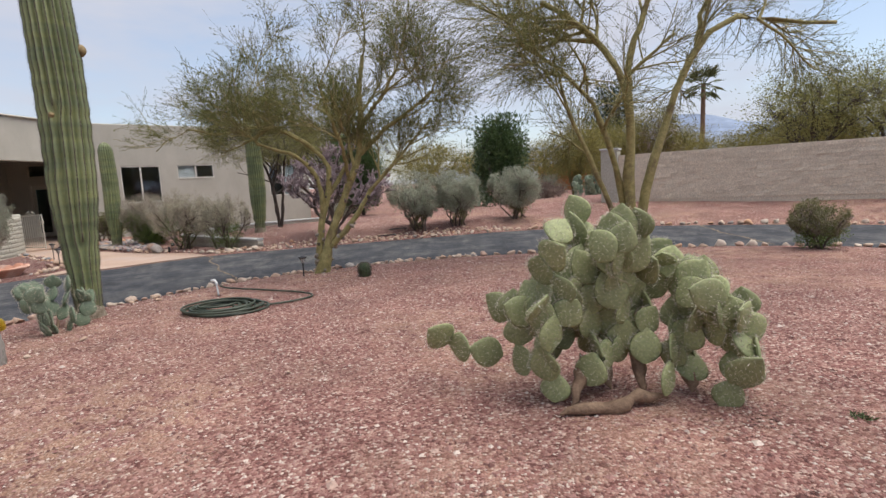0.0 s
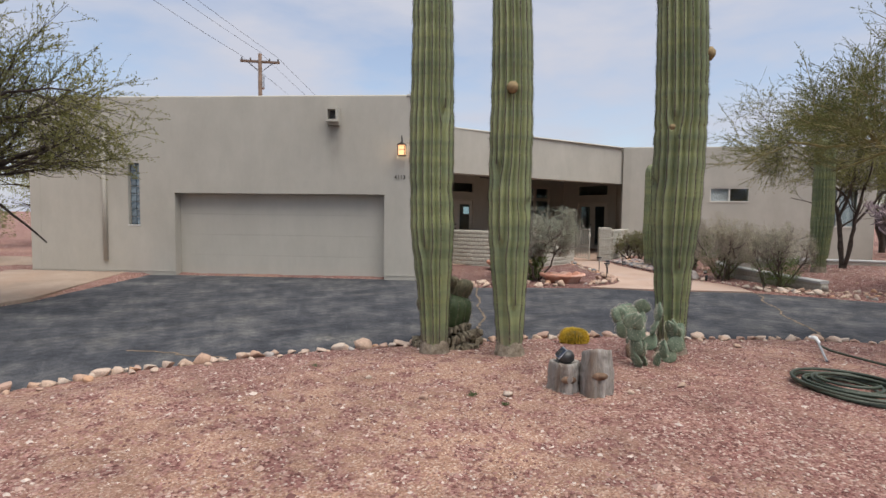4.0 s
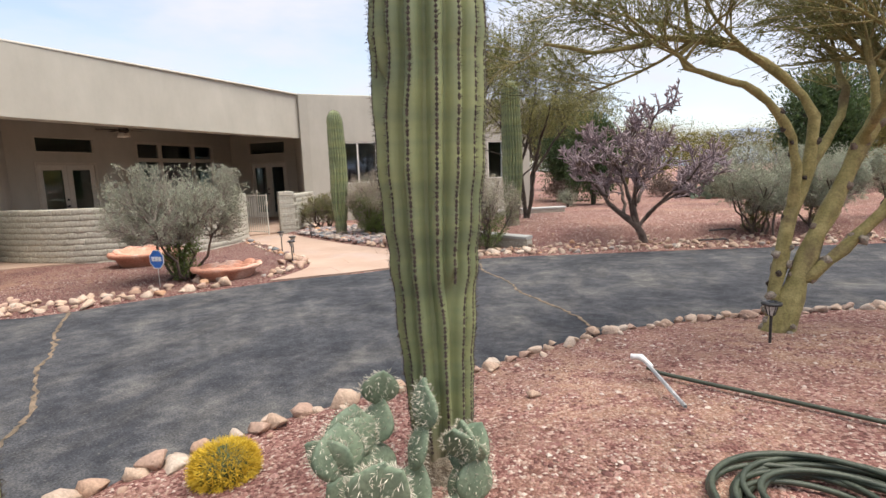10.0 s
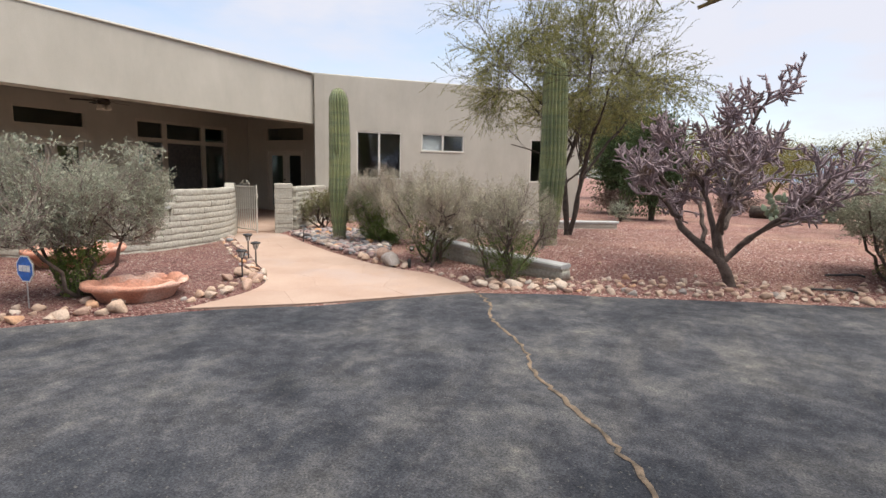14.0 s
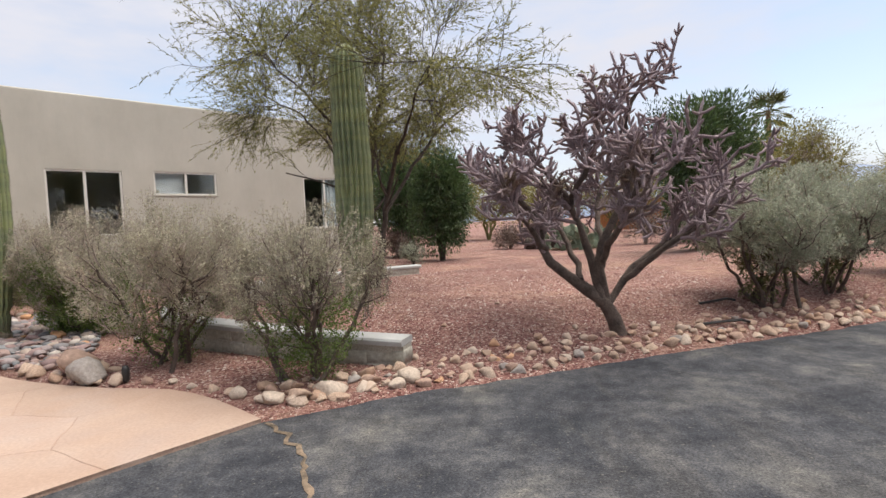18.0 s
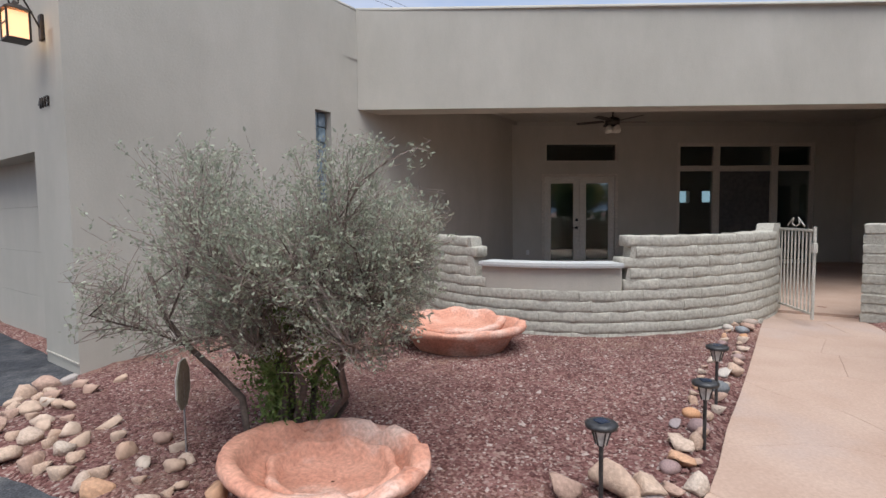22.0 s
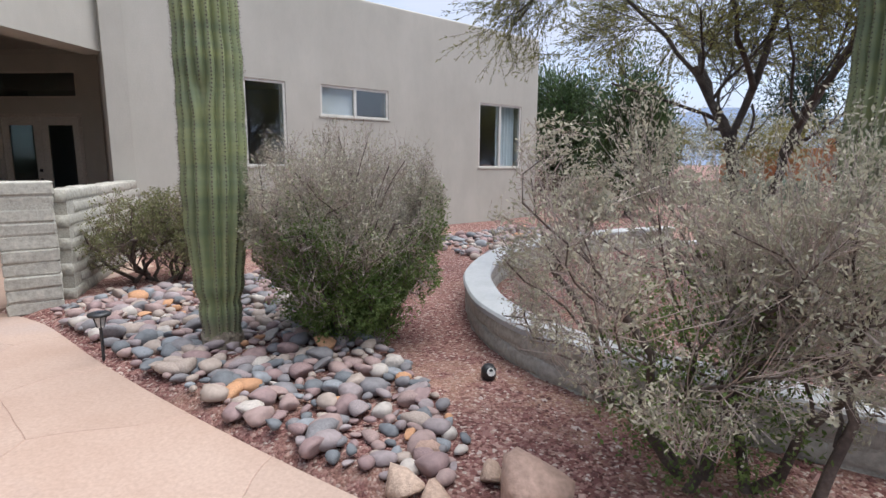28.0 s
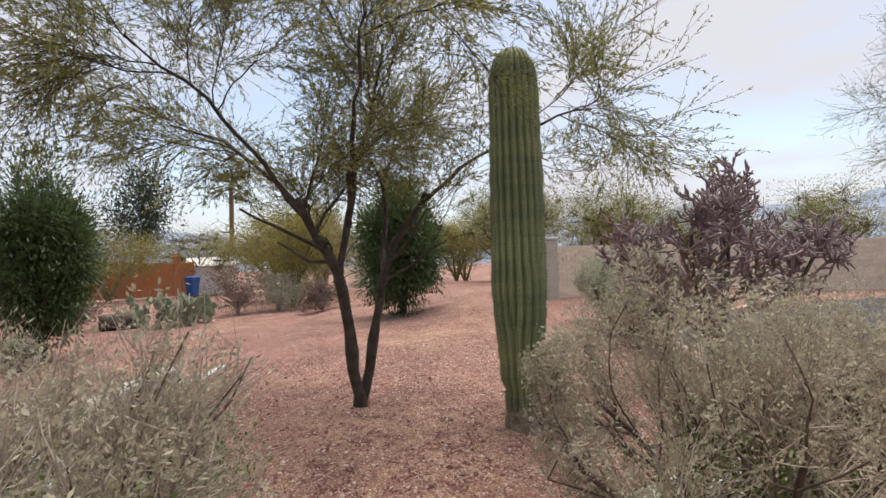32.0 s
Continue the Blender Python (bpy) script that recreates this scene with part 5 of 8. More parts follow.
def slit_window(A, B, o, rows, label):
    ob = tagged(new("glass_block_window"), label, "window")
    ob.matrix_world = on_wall(A, B, o[0])
    w, h = o[1] - o[0], o[3] - o[2]
    part("mortar_bed", vf("mortar_bed", [box(0, w, 0.15, 0.20, o[2], o[3])], M_JOINTWHITE), ob)
    bw, bh = w / 2, h / rows
    me = vf("glass_block", [rbox(-bw / 2 + 0.007, bw / 2 - 0.007, -0.03, 0.03, -bh / 2 + 0.007, bh / 2 - 0.007, 0.012)], M_GLASSBLOCK)
    for i in range(rows):
        for j in range(2):
            part("glass_block", me, ob, at=pose(bw * (j + 0.5), 0.135, o[2] + bh * (i + 0.5)))
    part("sill", vf("sill", [rbox(-0.01, w + 0.01, -0.012, 0.15, o[2] - 0.03, o[2], 0.006)], M_JOINTWHITE), ob)


slit_window(GARAGE_L, GARAGE_C, G_SLIT, 8, "narrow glass-block window set deep in the garage wall")
slit_window(GARAGE_C, PORCH_I, SIDE_SLIT, 8, "narrow glass-block window beside the porch")

# downspout with its head, and the scupper
ds = tagged(new("downspout"), "tan-painted round downspout fixed to the garage wall", "downspout")
ds.matrix_world = on_wall(GARAGE_L, GARAGE_C, 2.12)
V, F = lathe([(0.055, 0.27), (0.055, 3.75)], 14)
part("pipe", geo("pipe", V + vec(0, -0.04, 0), F, M_STUCCO, True), ds)
part("head", vf("head", [rbox(-0.11, 0.11, -0.2, 0.0, 3.72, 4.02, 0.03)], M_STUCCO), ds)
sc = tagged(new("scupper"), "square stucco roof scupper with a dark opening", "scupper")
sc.matrix_world = on_wall(GARAGE_L, GARAGE_C, 8.27)
part("spout", vf("spout", [box(-0.15, -0.10, -0.27, 0, 3.90, 4.14), box(0.10, 0.15, -0.27, 0, 3.90, 4.14), box(-0.15, 0.15, -0.27, 0, 4.14, 4.19), box(-0.15, 0.15, -0.27, 0, 3.84, 3.90),
                           box(-0.148, 0.148, -0.13, 0, 3.78, 3.84)], M_STUCCO), sc)
# dark block added in the spout to stand for the shade inside it
part("throat", vf("throat", [box(-0.1, 0.1, -0.06, -0.01, 3.90, 4.14)], M_DARK), sc)


# lantern
def lantern(at):
    ob = tagged(new("wall_lantern"), "lit bronze wall lantern with amber glass and a scroll bracket", "lantern")
    ob.matrix_world = at
    part("back_plate", vf("back_plate", [rbox(-0.045, 0.045, -0.03, 0.0, -0.02, 0.22, 0.01)], M_BRONZE), ob)
    t = np.linspace(0, 1, 24)
    arm = np.column_stack([0 * t, -0.02 - 0.24 * np.sin(t * math.pi * 0.5), 0.08 + 0.34 * np.sin(t * math.pi * 0.75)])
    t2 = np.linspace(0, 1, 24)
    curl = np.column_stack([0 * t2, -0.21 - 0.055 * (1 - 0.6 * t2) * np.cos(t2 * 8 + 3.6), 0.29 + 0.06 * (1 - 0.6 * t2) * np.sin(t2 * 8 + 3.6)])
    part("arm", geo("arm", *merge(tubes(arm[None], np.full((1, 24), 0.009), 8), tubes(curl[None], np.full((1, 24), 0.008), 8)), M_BRONZE, True), ob)
    c = -0.21
    V, F = lathe([(0.15, 0.19), (0.145, 0.205), (0.03, 0.26), (0.015, 0.29)], 4)
    R = np.array(Matrix.Rotation(radians(45), 3, "Z"))
    part("roof", geo("roof", V @ R.T + vec(0, c, 0), F, M_BRONZE), ob)
    posts = [box(sx * 0.085 - 0.008, sx * 0.085 + 0.008, c + sy * 0.085 - 0.008, c + sy * 0.085 + 0.008, -0.06, 0.19) for sx in (-1, 1) for sy in (-1, 1)]
    rails = [box(-0.095, 0.095, c - 0.095, c + 0.095, -0.075, -0.058), box(-0.09, 0.09, c - 0.092, c - 0.084, 0.07, 0.078), box(-0.09, 0.09, c + 0.084, c + 0.092, 0.07, 0.078)]
    for piece in posts:
        part("cage_post", vf("cage_post", [piece], M_BRONZE), ob)
    for piece in rails:
        part("cage_rail", vf("cage_rail", [piece], M_BRONZE), ob)
    for sx, sy, w, d in ((0, -1, 0.076, 0.002), (0, 1, 0.076, 0.002), (-1, 0, 0.002, 0.076), (1, 0, 0.002, 0.076)):
        g = part("pane", vf("lamp_pane", [box(sx * 0.08 - w, sx * 0.08 + w, c + sy * 0.08 - d, c + sy * 0.08 + d, -0.058, 0.18)], M_LAMPGLASS), ob, "amber glass pane lit from inside")
        g.visible_shadow = False
    V, F = lathe([(0.012, -0.05), (0.014, 0.02), (0.022, 0.06), (0.012, 0.10), (0.003, 0.12)], 10)
    part("bulb", geo("bulb", V + vec(0, c, 0), F, M_BULB, True), ob)


lantern(on_wall(GARAGE_L, GARAGE_C, 10.02, 0.0, 3.08))

num_curve = bpy.data.curves.new("house_number", "FONT")
num_curve.body = "4113"
num_curve.size = 0.145
num_curve.extrude = 0.008
num_tmp = bpy.data.objects.new("tmp", num_curve)
num_me = bpy.data.meshes.new_from_object(num_tmp)
bpy.data.objects.remove(num_tmp)
num_me.materials.clear()
num_me.materials.append(M_BRONZE)
single("house_number", num_me, "small dark metal house number on the stucco", "house number", on_wall(GARAGE_L, GARAGE_C, 9.80, 0.01, 2.45) @ pose(0, 0, 0, 90, 0, 0))


# windows
def frame_pieces(x0, x1, z0, z1, w, y0, y1):
    return [box(x0, x1, y0, y1, z1 - w, z1), box(x0, x1, y0, y1, z0, z0 + w), box(x0, x0 + w, y0, y1, z0 + w, z1 - w), box(x1 - w, x1, y0, y1, z0 + w, z1 - w)]


def slider(A, B, o, label, blind=None, curtain=None):
    ob = tagged(new("window"), label, "window")
    ob.matrix_world = on_wall(A, B, o[0])
    w, z0, z1 = o[1] - o[0], o[2], o[3]
    part("window_frame", vf("window_frame", frame_pieces(0, w, z0, z1, 0.045, 0.02, 0.10) + [box(w / 2 - 0.03, w / 2 + 0.03, 0.03, 0.09, z0 + 0.045, z1 - 0.045)], M_FRAME), ob)
    part("window_sill", vf("window_sill", [rbox(-0.03, w + 0.03, -0.02, 0.02, z0 - 0.03, z0 + 0.01, 0.008)], M_STUCCO), ob)
    pane(ob, 0.045, w / 2 - 0.03, z0 + 0.045, z1 - 0.045, 0.06)
    pane(ob, w / 2 + 0.03, w - 0.045, z0 + 0.045, z1 - 0.045, 0.05)
    if blind:
        part("blind", vf("blind", [box(blind[0], blind[1], 0.13 + 0.002 * (i % 2), 0.134 + 0.002 * (i % 2), z0 + i * 0.05, z0 + i * 0.05 + 0.048) for i in range(int((z1 - z0) / 0.05))], M_BLIND), ob, "white slatted blind")
    if curtain:
        xs = np.linspace(curtain[0], curtain[1], 25)
        V = np.array([(x, 0.2 + 0.025 * math.sin(i * 1.6), z) for i, x in enumerate(xs) for z in (z0 - 0.1, z1)])
        F = [(2 * i, 2 * i + 2, 2 * i + 3, 2 * i + 1) for i in range(24)]
        part("curtain", geo("curtain", V, F, M_CURTAIN, True), ob, "pale blue curtain")
    return ob


slider(BED_0, BED_1, W1, "two-pane sliding window with dark glass in stucco wall")
slider(BED_0, BED_1, W2, "small high sliding window with a white blind", blind=(0.05, 0.76))
slider(BED_0, BED_1, W3, "sliding window with a pale curtain at one side", curtain=(0.75, 1.42))


def french_door(at, o, label):
    ob = tagged(new("french_door"), label, "door")
    ob.matrix_world = at
    w, z1 = o[1] - o[0], o[3]
    part("door_frame", vf("door_frame", [box(0, 0.07, -0.015, 0.12, -0.03, z1), box(w - 0.07, w, -0.015, 0.12, -0.03, z1), box(0.07, w - 0.07, -0.015, 0.12, z1 - 0.07, z1)], M_TRIM), ob)
    part("threshold", vf("threshold", [rbox(0.07, w - 0.07, 0.0, 0.12, -0.03, 0.0, 0.006)], M_TRIM), ob)
    h = (w - 0.14) / 2
    for i in range(2):
        x0 = 0.07 + i * h
        leaf = part("door_leaf", vf("door_leaf", frame_pieces(x0 + 0.003, x0 + h - 0.003, 0.0, z1 - 0.073, 0.15, 0.03, 0.075), M_PALEDOOR), ob)
        pane(leaf, x0 + 0.15, x0 + h - 0.15, 0.15, z1 - 0.22, 0.05, material=M_GLASS_TEAL)
        part("glazing_bead", vf("glazing_bead", frame_pieces(x0 + 0.145, x0 + h - 0.145, 0.145, z1 - 0.215, 0.02, 0.024, 0.032), M_PALEDOOR), leaf)
    V, F = lathe([(0.03, 0), (0.03, 0.02), (0.018, 0.03)], 14)
    rot = np.array(Matrix.Rotation(radians(90), 3, "X"))
    for z in (0.98, 1.18):
        part("deadbolt" if z > 1 else "handle", vf("handle", [rbox(w / 2 - 0.11, w / 2 - 0.045, 0.0, 0.03, z - 0.035, z + 0.035, 0.01)] + ([rbox(w / 2 - 0.2, w / 2 - 0.07, -0.04, -0.02, z - 0.012, z + 0.012, 0.006), rbox(w / 2 - 0.09, w / 2 - 0.07, -0.03, 0.01, z - 0.01, z + 0.01, 0.004)] if z < 1 else []), M_BLACK), ob, "black metal door hardware")
    return ob


def transom(at, o, label):
    ob = tagged(new("transom_window"), label, "window")
    ob.matrix_world = at
    w = o[1] - o[0]
    part("window_frame", vf("window_frame", frame_pieces(0, w, o[2], o[3], 0.04, 0.02, 0.10), M_TRIM), ob)
    pane(ob, 0.04, w - 0.04, o[2] + 0.04, o[3] - 0.04, 0.06, material=M_GLASS_TEAL)


PB = (PORCH_I, vec(-20.1, 23.4))
PE = (vec(-20.1, 23.4), vec(-16.8, 23.4))
french_door(on_wall(*PB, FD1[0]), FD1, "closed double french door with dark glass on the porch")
transom(on_wall(*PB, TR1[0]), TR1, "narrow transom window above the french door")
french_door(on_wall(*PE, FD2[0]), FD2, "closed double french door at the end of the porch")
transom(on_wall(*PE, TR2[0]), TR2, "narrow transom window above the end door")

bw = tagged(new("window_wall"), "tall window unit with transoms round a dark entry door", "window")
bw.matrix_world = on_wall(*PB, BIGWIN[0])
w = BIGWIN[1] - BIGWIN[0]
cols = [0.0, 1.07, 2.66, w]
pieces = frame_pieces(0, w, -0.03, 3.10, 0.09, 0.03, 0.16) + [box(0.09, w - 0.09, 0.035, 0.155, 2.38, 2.52)]
for c in cols[1:3]:
    pieces += [box(c - 0.09, c + 0.09, 0.032, 0.158, 0.06, 2.38), box(c - 0.09, c + 0.09, 0.032, 0.158, 2.52, 3.01)]
part("window_frame", vf("window_frame", pieces, M_TRIM), bw)
for i, (a, b) in enumerate(zip(cols, cols[1:])):
    pane(bw, a + 0.09, b - 0.09, 2.52, 3.01, 0.09, material=M_GLASS_TEAL)
    if i != 1:
        pane(bw, a + 0.09, b - 0.09, 0.06, 2.38, 0.09, material=M_GLASS_TEAL)
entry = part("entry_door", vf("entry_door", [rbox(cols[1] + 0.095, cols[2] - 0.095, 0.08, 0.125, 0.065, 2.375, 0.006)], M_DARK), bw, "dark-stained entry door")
part("knob", vf("knob", [rbox(cols[2] - 0.17, cols[2] - 0.13, 0.03, 0.08, 0.98, 1.10, 0.01)], M_BLACK), entry)

outlet = single("outlet_plate", vf("outlet_plate", [rbox(-0.04, 0.04, -0.012, 0.0, -0.06, 0.06, 0.004)], M_JOINTWHITE), "small grey outlet plate on the porch wall", "outlet", on_wall(*PB, 0.38, 0.0, 0.38))


def ceiling_fan(at):
    ob = thing("ceiling_fan", "dark ceiling fan with frosted light bowls, at rest", "fan", at)
    part("rod", geo("rod", *lathe([(0.05, -0.03), (0.05, 0.0)], 14), M_BRONZE), ob)
    part("down_rod", geo("down_rod", *lathe([(0.013, -0.32), (0.013, -0.03)], 10), M_BRONZE), ob)
    part("motor", geo("motor", *lathe([(0.05, -0.48), (0.12, -0.46), (0.14, -0.40), (0.12, -0.34), (0.04, -0.31)], 20), M_BRONZE, True), ob)
    for i in range(5):
        V, F = rbox(0.16, 0.68, -0.065, 0.065, -0.40, -0.392, 0.003)
        b = part("blade", geo("blade", V, F, M_BRONZE), ob, at=pose(0, 0, 0, 8, 0, 72 * i + 20))
        part("blade_iron", vf("blade_iron", [rbox(0.10, 0.22, -0.02, 0.02, -0.405, -0.40, 0.002)], M_BRONZE), b)
    for i in range(4):
        V, F = lathe([(0.02, -0.47), (0.05, -0.50), (0.07, -0.56), (0.072, -0.60), (0.03, -0.60)], 14)
        part("light_bowl", geo("light_bowl", V, F, M_BOWL, True), ob, "frosted glass bowl", at=pose(0.10 * math.cos(i * 1.57 + 0.5), 0.10 * math.sin(i * 1.57 + 0.5), 0))


ceiling_fan((-17.1, 15.6, 3.5))


# ---- block walls ----
def slump_blocks(rng, n=6, length=0.418, height=0.1235, depth=0.22, material=M_BLOCK):
    """A few uneven blocks that the courses share."""
    out = []
    for i in range(n):
        side = [(-0.5, 0.013), (-0.40, 0.003), (-0.2, -0.002), (0.1, -0.001), (0.38, 0.003), (0.5, 0.011)]
        ring = [(depth / 2 - e, z * height) for z, e in side] + [(e - depth / 2, z * height) for z, e in side[::-1]]
        xs = [-0.5, -0.47, -0.2, 0.1, 0.46, 0.5]
        V, k = [], len(ring)
        for j, x in enumerate(xs):
            tight = 0.005 if j in (0, 5) else 0.0
            for y, z in ring:
                slump = 0.004 * math.sin(x * 5 + i * 2 + z * 9) + rng.normal() * 0.0015
                V.append((x * length, y + math.copysign(1, y) * (slump - tight), z + 0.006 * math.sin(x * 6 + i * 1.7)))
        F = [(j * k + q, j * k + (q + 1) % k, (j + 1) * k + (q + 1) % k, (j + 1) * k + q) for j in range(5) for q in range(k)]
        F += [tuple(range(k - 1, -1, -1)), tuple(5 * k + q for q in range(k))]
        out.append(geo("block", V, F, material, True))
    return out


def block_wall(name, label, path, z0, top_of, seed, depth=0.22, course=0.125, parts_max=300):
    """Blocks laid along a line; top_of(s) is the height at s metres."""
    rng = rng_of(seed)
    path = np.asarray(path, float)
    seg = np.linalg.norm(np.diff(path, axis=0), axis=1)
    S = np.concatenate([[0], np.cumsum(seg)])
    ob = tagged(new(name), label, "wall", kind="structure")
    meshes = slump_blocks(rng, depth=depth)
    half = depth / 2 - 0.007
    V, F = [], []
    ss = np.arange(0, S[-1], 0.1)
    core = [(np.interp(s, S, path[:, 0]), np.interp(s, S, path[:, 1])) for s in ss]
    T = np.gradient(np.array(core), axis=0)
    T /= np.linalg.norm(T, axis=1, keepdims=True)
    N = np.column_stack([T[:, 1], -T[:, 0]])
    for s, c, nn in zip(ss, core, N):
        tz = top_of(s) - 0.012
        V += [(c[0] + nn[0] * half, c[1] + nn[1] * half, z0), (c[0] + nn[0] * half, c[1] + nn[1] * half, tz), (c[0] - nn[0] * half, c[1] - nn[1] * half, tz), (c[0] - nn[0] * half, c[1] - nn[1] * half, z0)]
    m = len(ss)
    for i in range(m - 1):
        F += [(4 * i + j, 4 * i + (j + 1) % 4, 4 * i + 4 + (j + 1) % 4, 4 * i + 4 + j) for j in range(4)]
    F += [(0, 3, 2, 1), (4 * m - 4, 4 * m - 3, 4 * m - 2, 4 * m - 1)]
    part("core", geo("core", V, F, M_MORTAR), ob)
    row, z = 0, z0 + course / 2
    while z < 3:
        placed = False
        s = 0.2 if row % 2 else 0.0
        while s < S[-1] + 0.1:
            if z + course * 0.5 <= top_of(min(s, S[-1])) + 0.012 and 0.1 < s < S[-1] - 0.1:
                x, y = np.interp(s, S, path[:, 0]), np.interp(s, S, path[:, 1])
                x1, y1 = np.interp(s + 0.1, S, path[:, 0]), np.interp(s + 0.1, S, path[:, 1])
                x0, y0 = np.interp(s - 0.1, S, path[:, 0]), np.interp(s - 0.1, S, path[:, 1])
                k = int(rng.integers(0, len(meshes)))
                part("block", meshes[k], ob, at=pose(x, y, z + rng.normal() * 0.004, rng.normal() * 0.6, rng.normal() * 0.5, math.degrees(math.atan2(y1 - y0, x1 - x0)) + rng.normal() * 0.6))
                placed = True
            s += 0.405 * rng.uniform(0.82, 1.02)
        row += 1
        z += course
        if z > max(top_of(q) for q in ss):
            break
    return ob


ENTRY = smooth_line([(-16.75, 11.85), (-15.6, 11.8), (-14.6, 11.95), (-13.85, 12.4), (-13.4, 12.95), (-13.15, 13.6), (-13.1, 14.35), (-13.24, 15.2), (-13.6, 16.0), (-14.15, 16.7)], 0.1)
e_len = np.concatenate([[0], np.cumsum(np.linalg.norm(np.diff(ENTRY, axis=0), axis=1))])
E_A = float(e_len[np.argmin(np.linalg.norm(ENTRY - vec(-13.8, 12.45), axis=1))])
E_B = float(e_len[np.argmin(np.linalg.norm(ENTRY - vec(-13.1, 14.15), axis=1))])


def entry_top(s):
    if E_A < s < E_B:
        return 0.47
    return 1.20 if s > e_len[-1] - 0.42 else 1.085


block_wall("entry_wall", "curved painted slump-block wall round the porch", ENTRY, -0.04 - 0.12, entry_top, 41)
low = ENTRY[(e_len > E_A + 0.02) & (e_len < E_B - 0.02)]
lowp = [(0.10, 0.46), (0.10, 0.74), (-0.10, 0.74), (-0.10, 0.46)]
single("seat_panel", geo("seat_panel", *sweep(low, lowp[::-1]), M_STUCCO), "smooth plastered band under the wall's low coping", "wall", kind="structure")
cap = [(0.17, 0.735), (0.175, 0.76), (0.17, 0.79), (-0.15, 0.79), (-0.15, 0.735)]
single("coping", geo("coping", *sweep(low, cap[::-1]), M_CAP), "pale flat coping on the low part of the entry wall", "coping", kind="structure")


def gate_pillar(x, y, rz, h, w=0.44):
    ob = thing("gate_pillar", "painted slump-block gate pillar", "pillar", (x, y, -0.08), rz, kind="structure")
    V, F = rbox(-w / 2, w / 2, -w / 2, w / 2, 0, h, 0.02)
    part("core", geo("core", V * vec(0.94, 0.94, 0.995), F, M_MORTAR), ob)
    rng = rng_of(5)
    n = int(h / 0.125)
    for i in range(n):
        V, F = rbox(-w / 2, w / 2, -w / 2, w / 2, -0.059, 0.059, 0.016, 2)
        V = V + rng.normal(size=V.shape) * 0.003
        part("block", geo("block", V, F, M_BLOCK), ob, at=pose(rng.normal() * 0.004, rng.normal() * 0.004, 0.0625 + i * 0.1265))


gate_pillar(-13.32, 17.62, 42, 1.27)
RIGHT_WALL = densified((-13.22, 17.85), (-14.45, 20.75), 20)
block_wall("low_wall", "low painted slump-block wall beside the gate pillar", RIGHT_WALL, -0.16, lambda s: 1.085, 42)

gate = thing("garden_gate", "open tan metal gate of upright bars with a scroll top", "gate", (-14.1, 16.75, 0.02), math.degrees(math.atan2(-0.24, 0.94)))
part("gate_frame", vf("gate_frame", [rbox(0, 0.03, -0.015, 0.015, 0, 1.14, 0.004), rbox(0.95, 0.98, -0.015, 0.015, 0, 1.14, 0.004), rbox(0.03, 0.95, -0.015, 0.015, 0.05, 0.08, 0.004), rbox(0.03, 0.95, -0.015, 0.015, 1.08, 1.11, 0.004)], M_GATE), gate)
bar = vf("bar", [rbox(-0.008, 0.008, -0.008, 0.008, 0.08, 1.08, 0.002)], M_GATE)
for i in range(9):
    part("bar", bar, gate, at=pose(0.115 + i * 0.094, 0, 0))
t = np.linspace(0, 1, 30)
for sx in (-1, 1):
    sc_l = np.column_stack([0.49 + sx * (0.02 + 0.17 * t) + sx * 0.045 * np.sin(t * 9), 0 * t, 1.12 + 0.11 * np.sin(t * math.pi) ** 1 + 0.02 * np.cos(t * 12)])
    part("scroll", geo("scroll", *tubes(sc_l[None], np.full((1, 30), 0.007), 6), M_GATE, True), gate)
part("latch", vf("latch", [rbox(0.93, 1.0, -0.025, 0.025, 0.82, 0.94, 0.006)], M_GATE), gate)

# retaining wall with its pale cap
r_half = 0.11
block_wall("retaining_wall", "low curved slump-block retaining wall holding back gravel", RETAIN, -0.17, lambda s: retain_top(s) - 0.055, 43)
cap_r = [(0.135, -0.062), (0.14, -0.02), (0.125, 0.0), (-0.125, 0.0), (-0.14, -0.02), (-0.135, -0.062)]
single("wall_cap", geo("wall_cap", *sweep(np.column_stack([RETAIN, [retain_top(d) for d in np.concatenate([[0], np.cumsum(np.linalg.norm(np.diff(RETAIN, axis=0), axis=1))])]]), cap_r[::-1]), M_CAP), "pale painted concrete cap of the retaining wall", "cap", kind="structure")

for line in (((-5.5, 22.78), (-5.28, 22.62), (-5.05, 22.68)), ((-5.0, 22.7), (-4.7, 22.86), (-4.4, 23.0))):
    kerb_line = np.array([(x, y, gz(x, y) + 0.07) for x, y in smooth_line(line, 0.08)])
    single("kerb", geo("kerb", *sweep(kerb_line, [(0.06, -0.12), (0.065, -0.01), (0.05, 0.0), (-0.05, 0.0), (-0.065, -0.01), (-0.06, -0.12)][::-1]), M_CAP), "short pale kerb stepping on from the retaining wall", "kerb", kind="structure")

# ---- garden things ----
M_PAD = plain("prickly_pear_pad", (0.215, 0.25, 0.12), (0.32, 0.335, 0.16), 0.65, 5, 60, 0.25, 0.004, each=0.18, c3=(0.30, 0.31, 0.11))
M_PADBLUE = plain("blue_green_pad", (0.125, 0.18, 0.12), (0.195, 0.245, 0.16), 0.6, 7, 60, 0.2, 0.004, each=0.12)
M_THORN = plain("pale_thorn", (0.50, 0.46, 0.36), (0.62, 0.58, 0.48), 0.7, 20, 60, 0)
M_DEADPAD = plain("corky_stem", (0.16, 0.10, 0.065), (0.27, 0.18, 0.12), 0.95, 8, 50, 0.7, 0.012)
M_CHOLLA = plain("cholla_joint", (0.26, 0.195, 0.21), (0.38, 0.30, 0.315), 0.85, 7, 70, 0.9, 0.012, c3=(0.23, 0.165, 0.12))
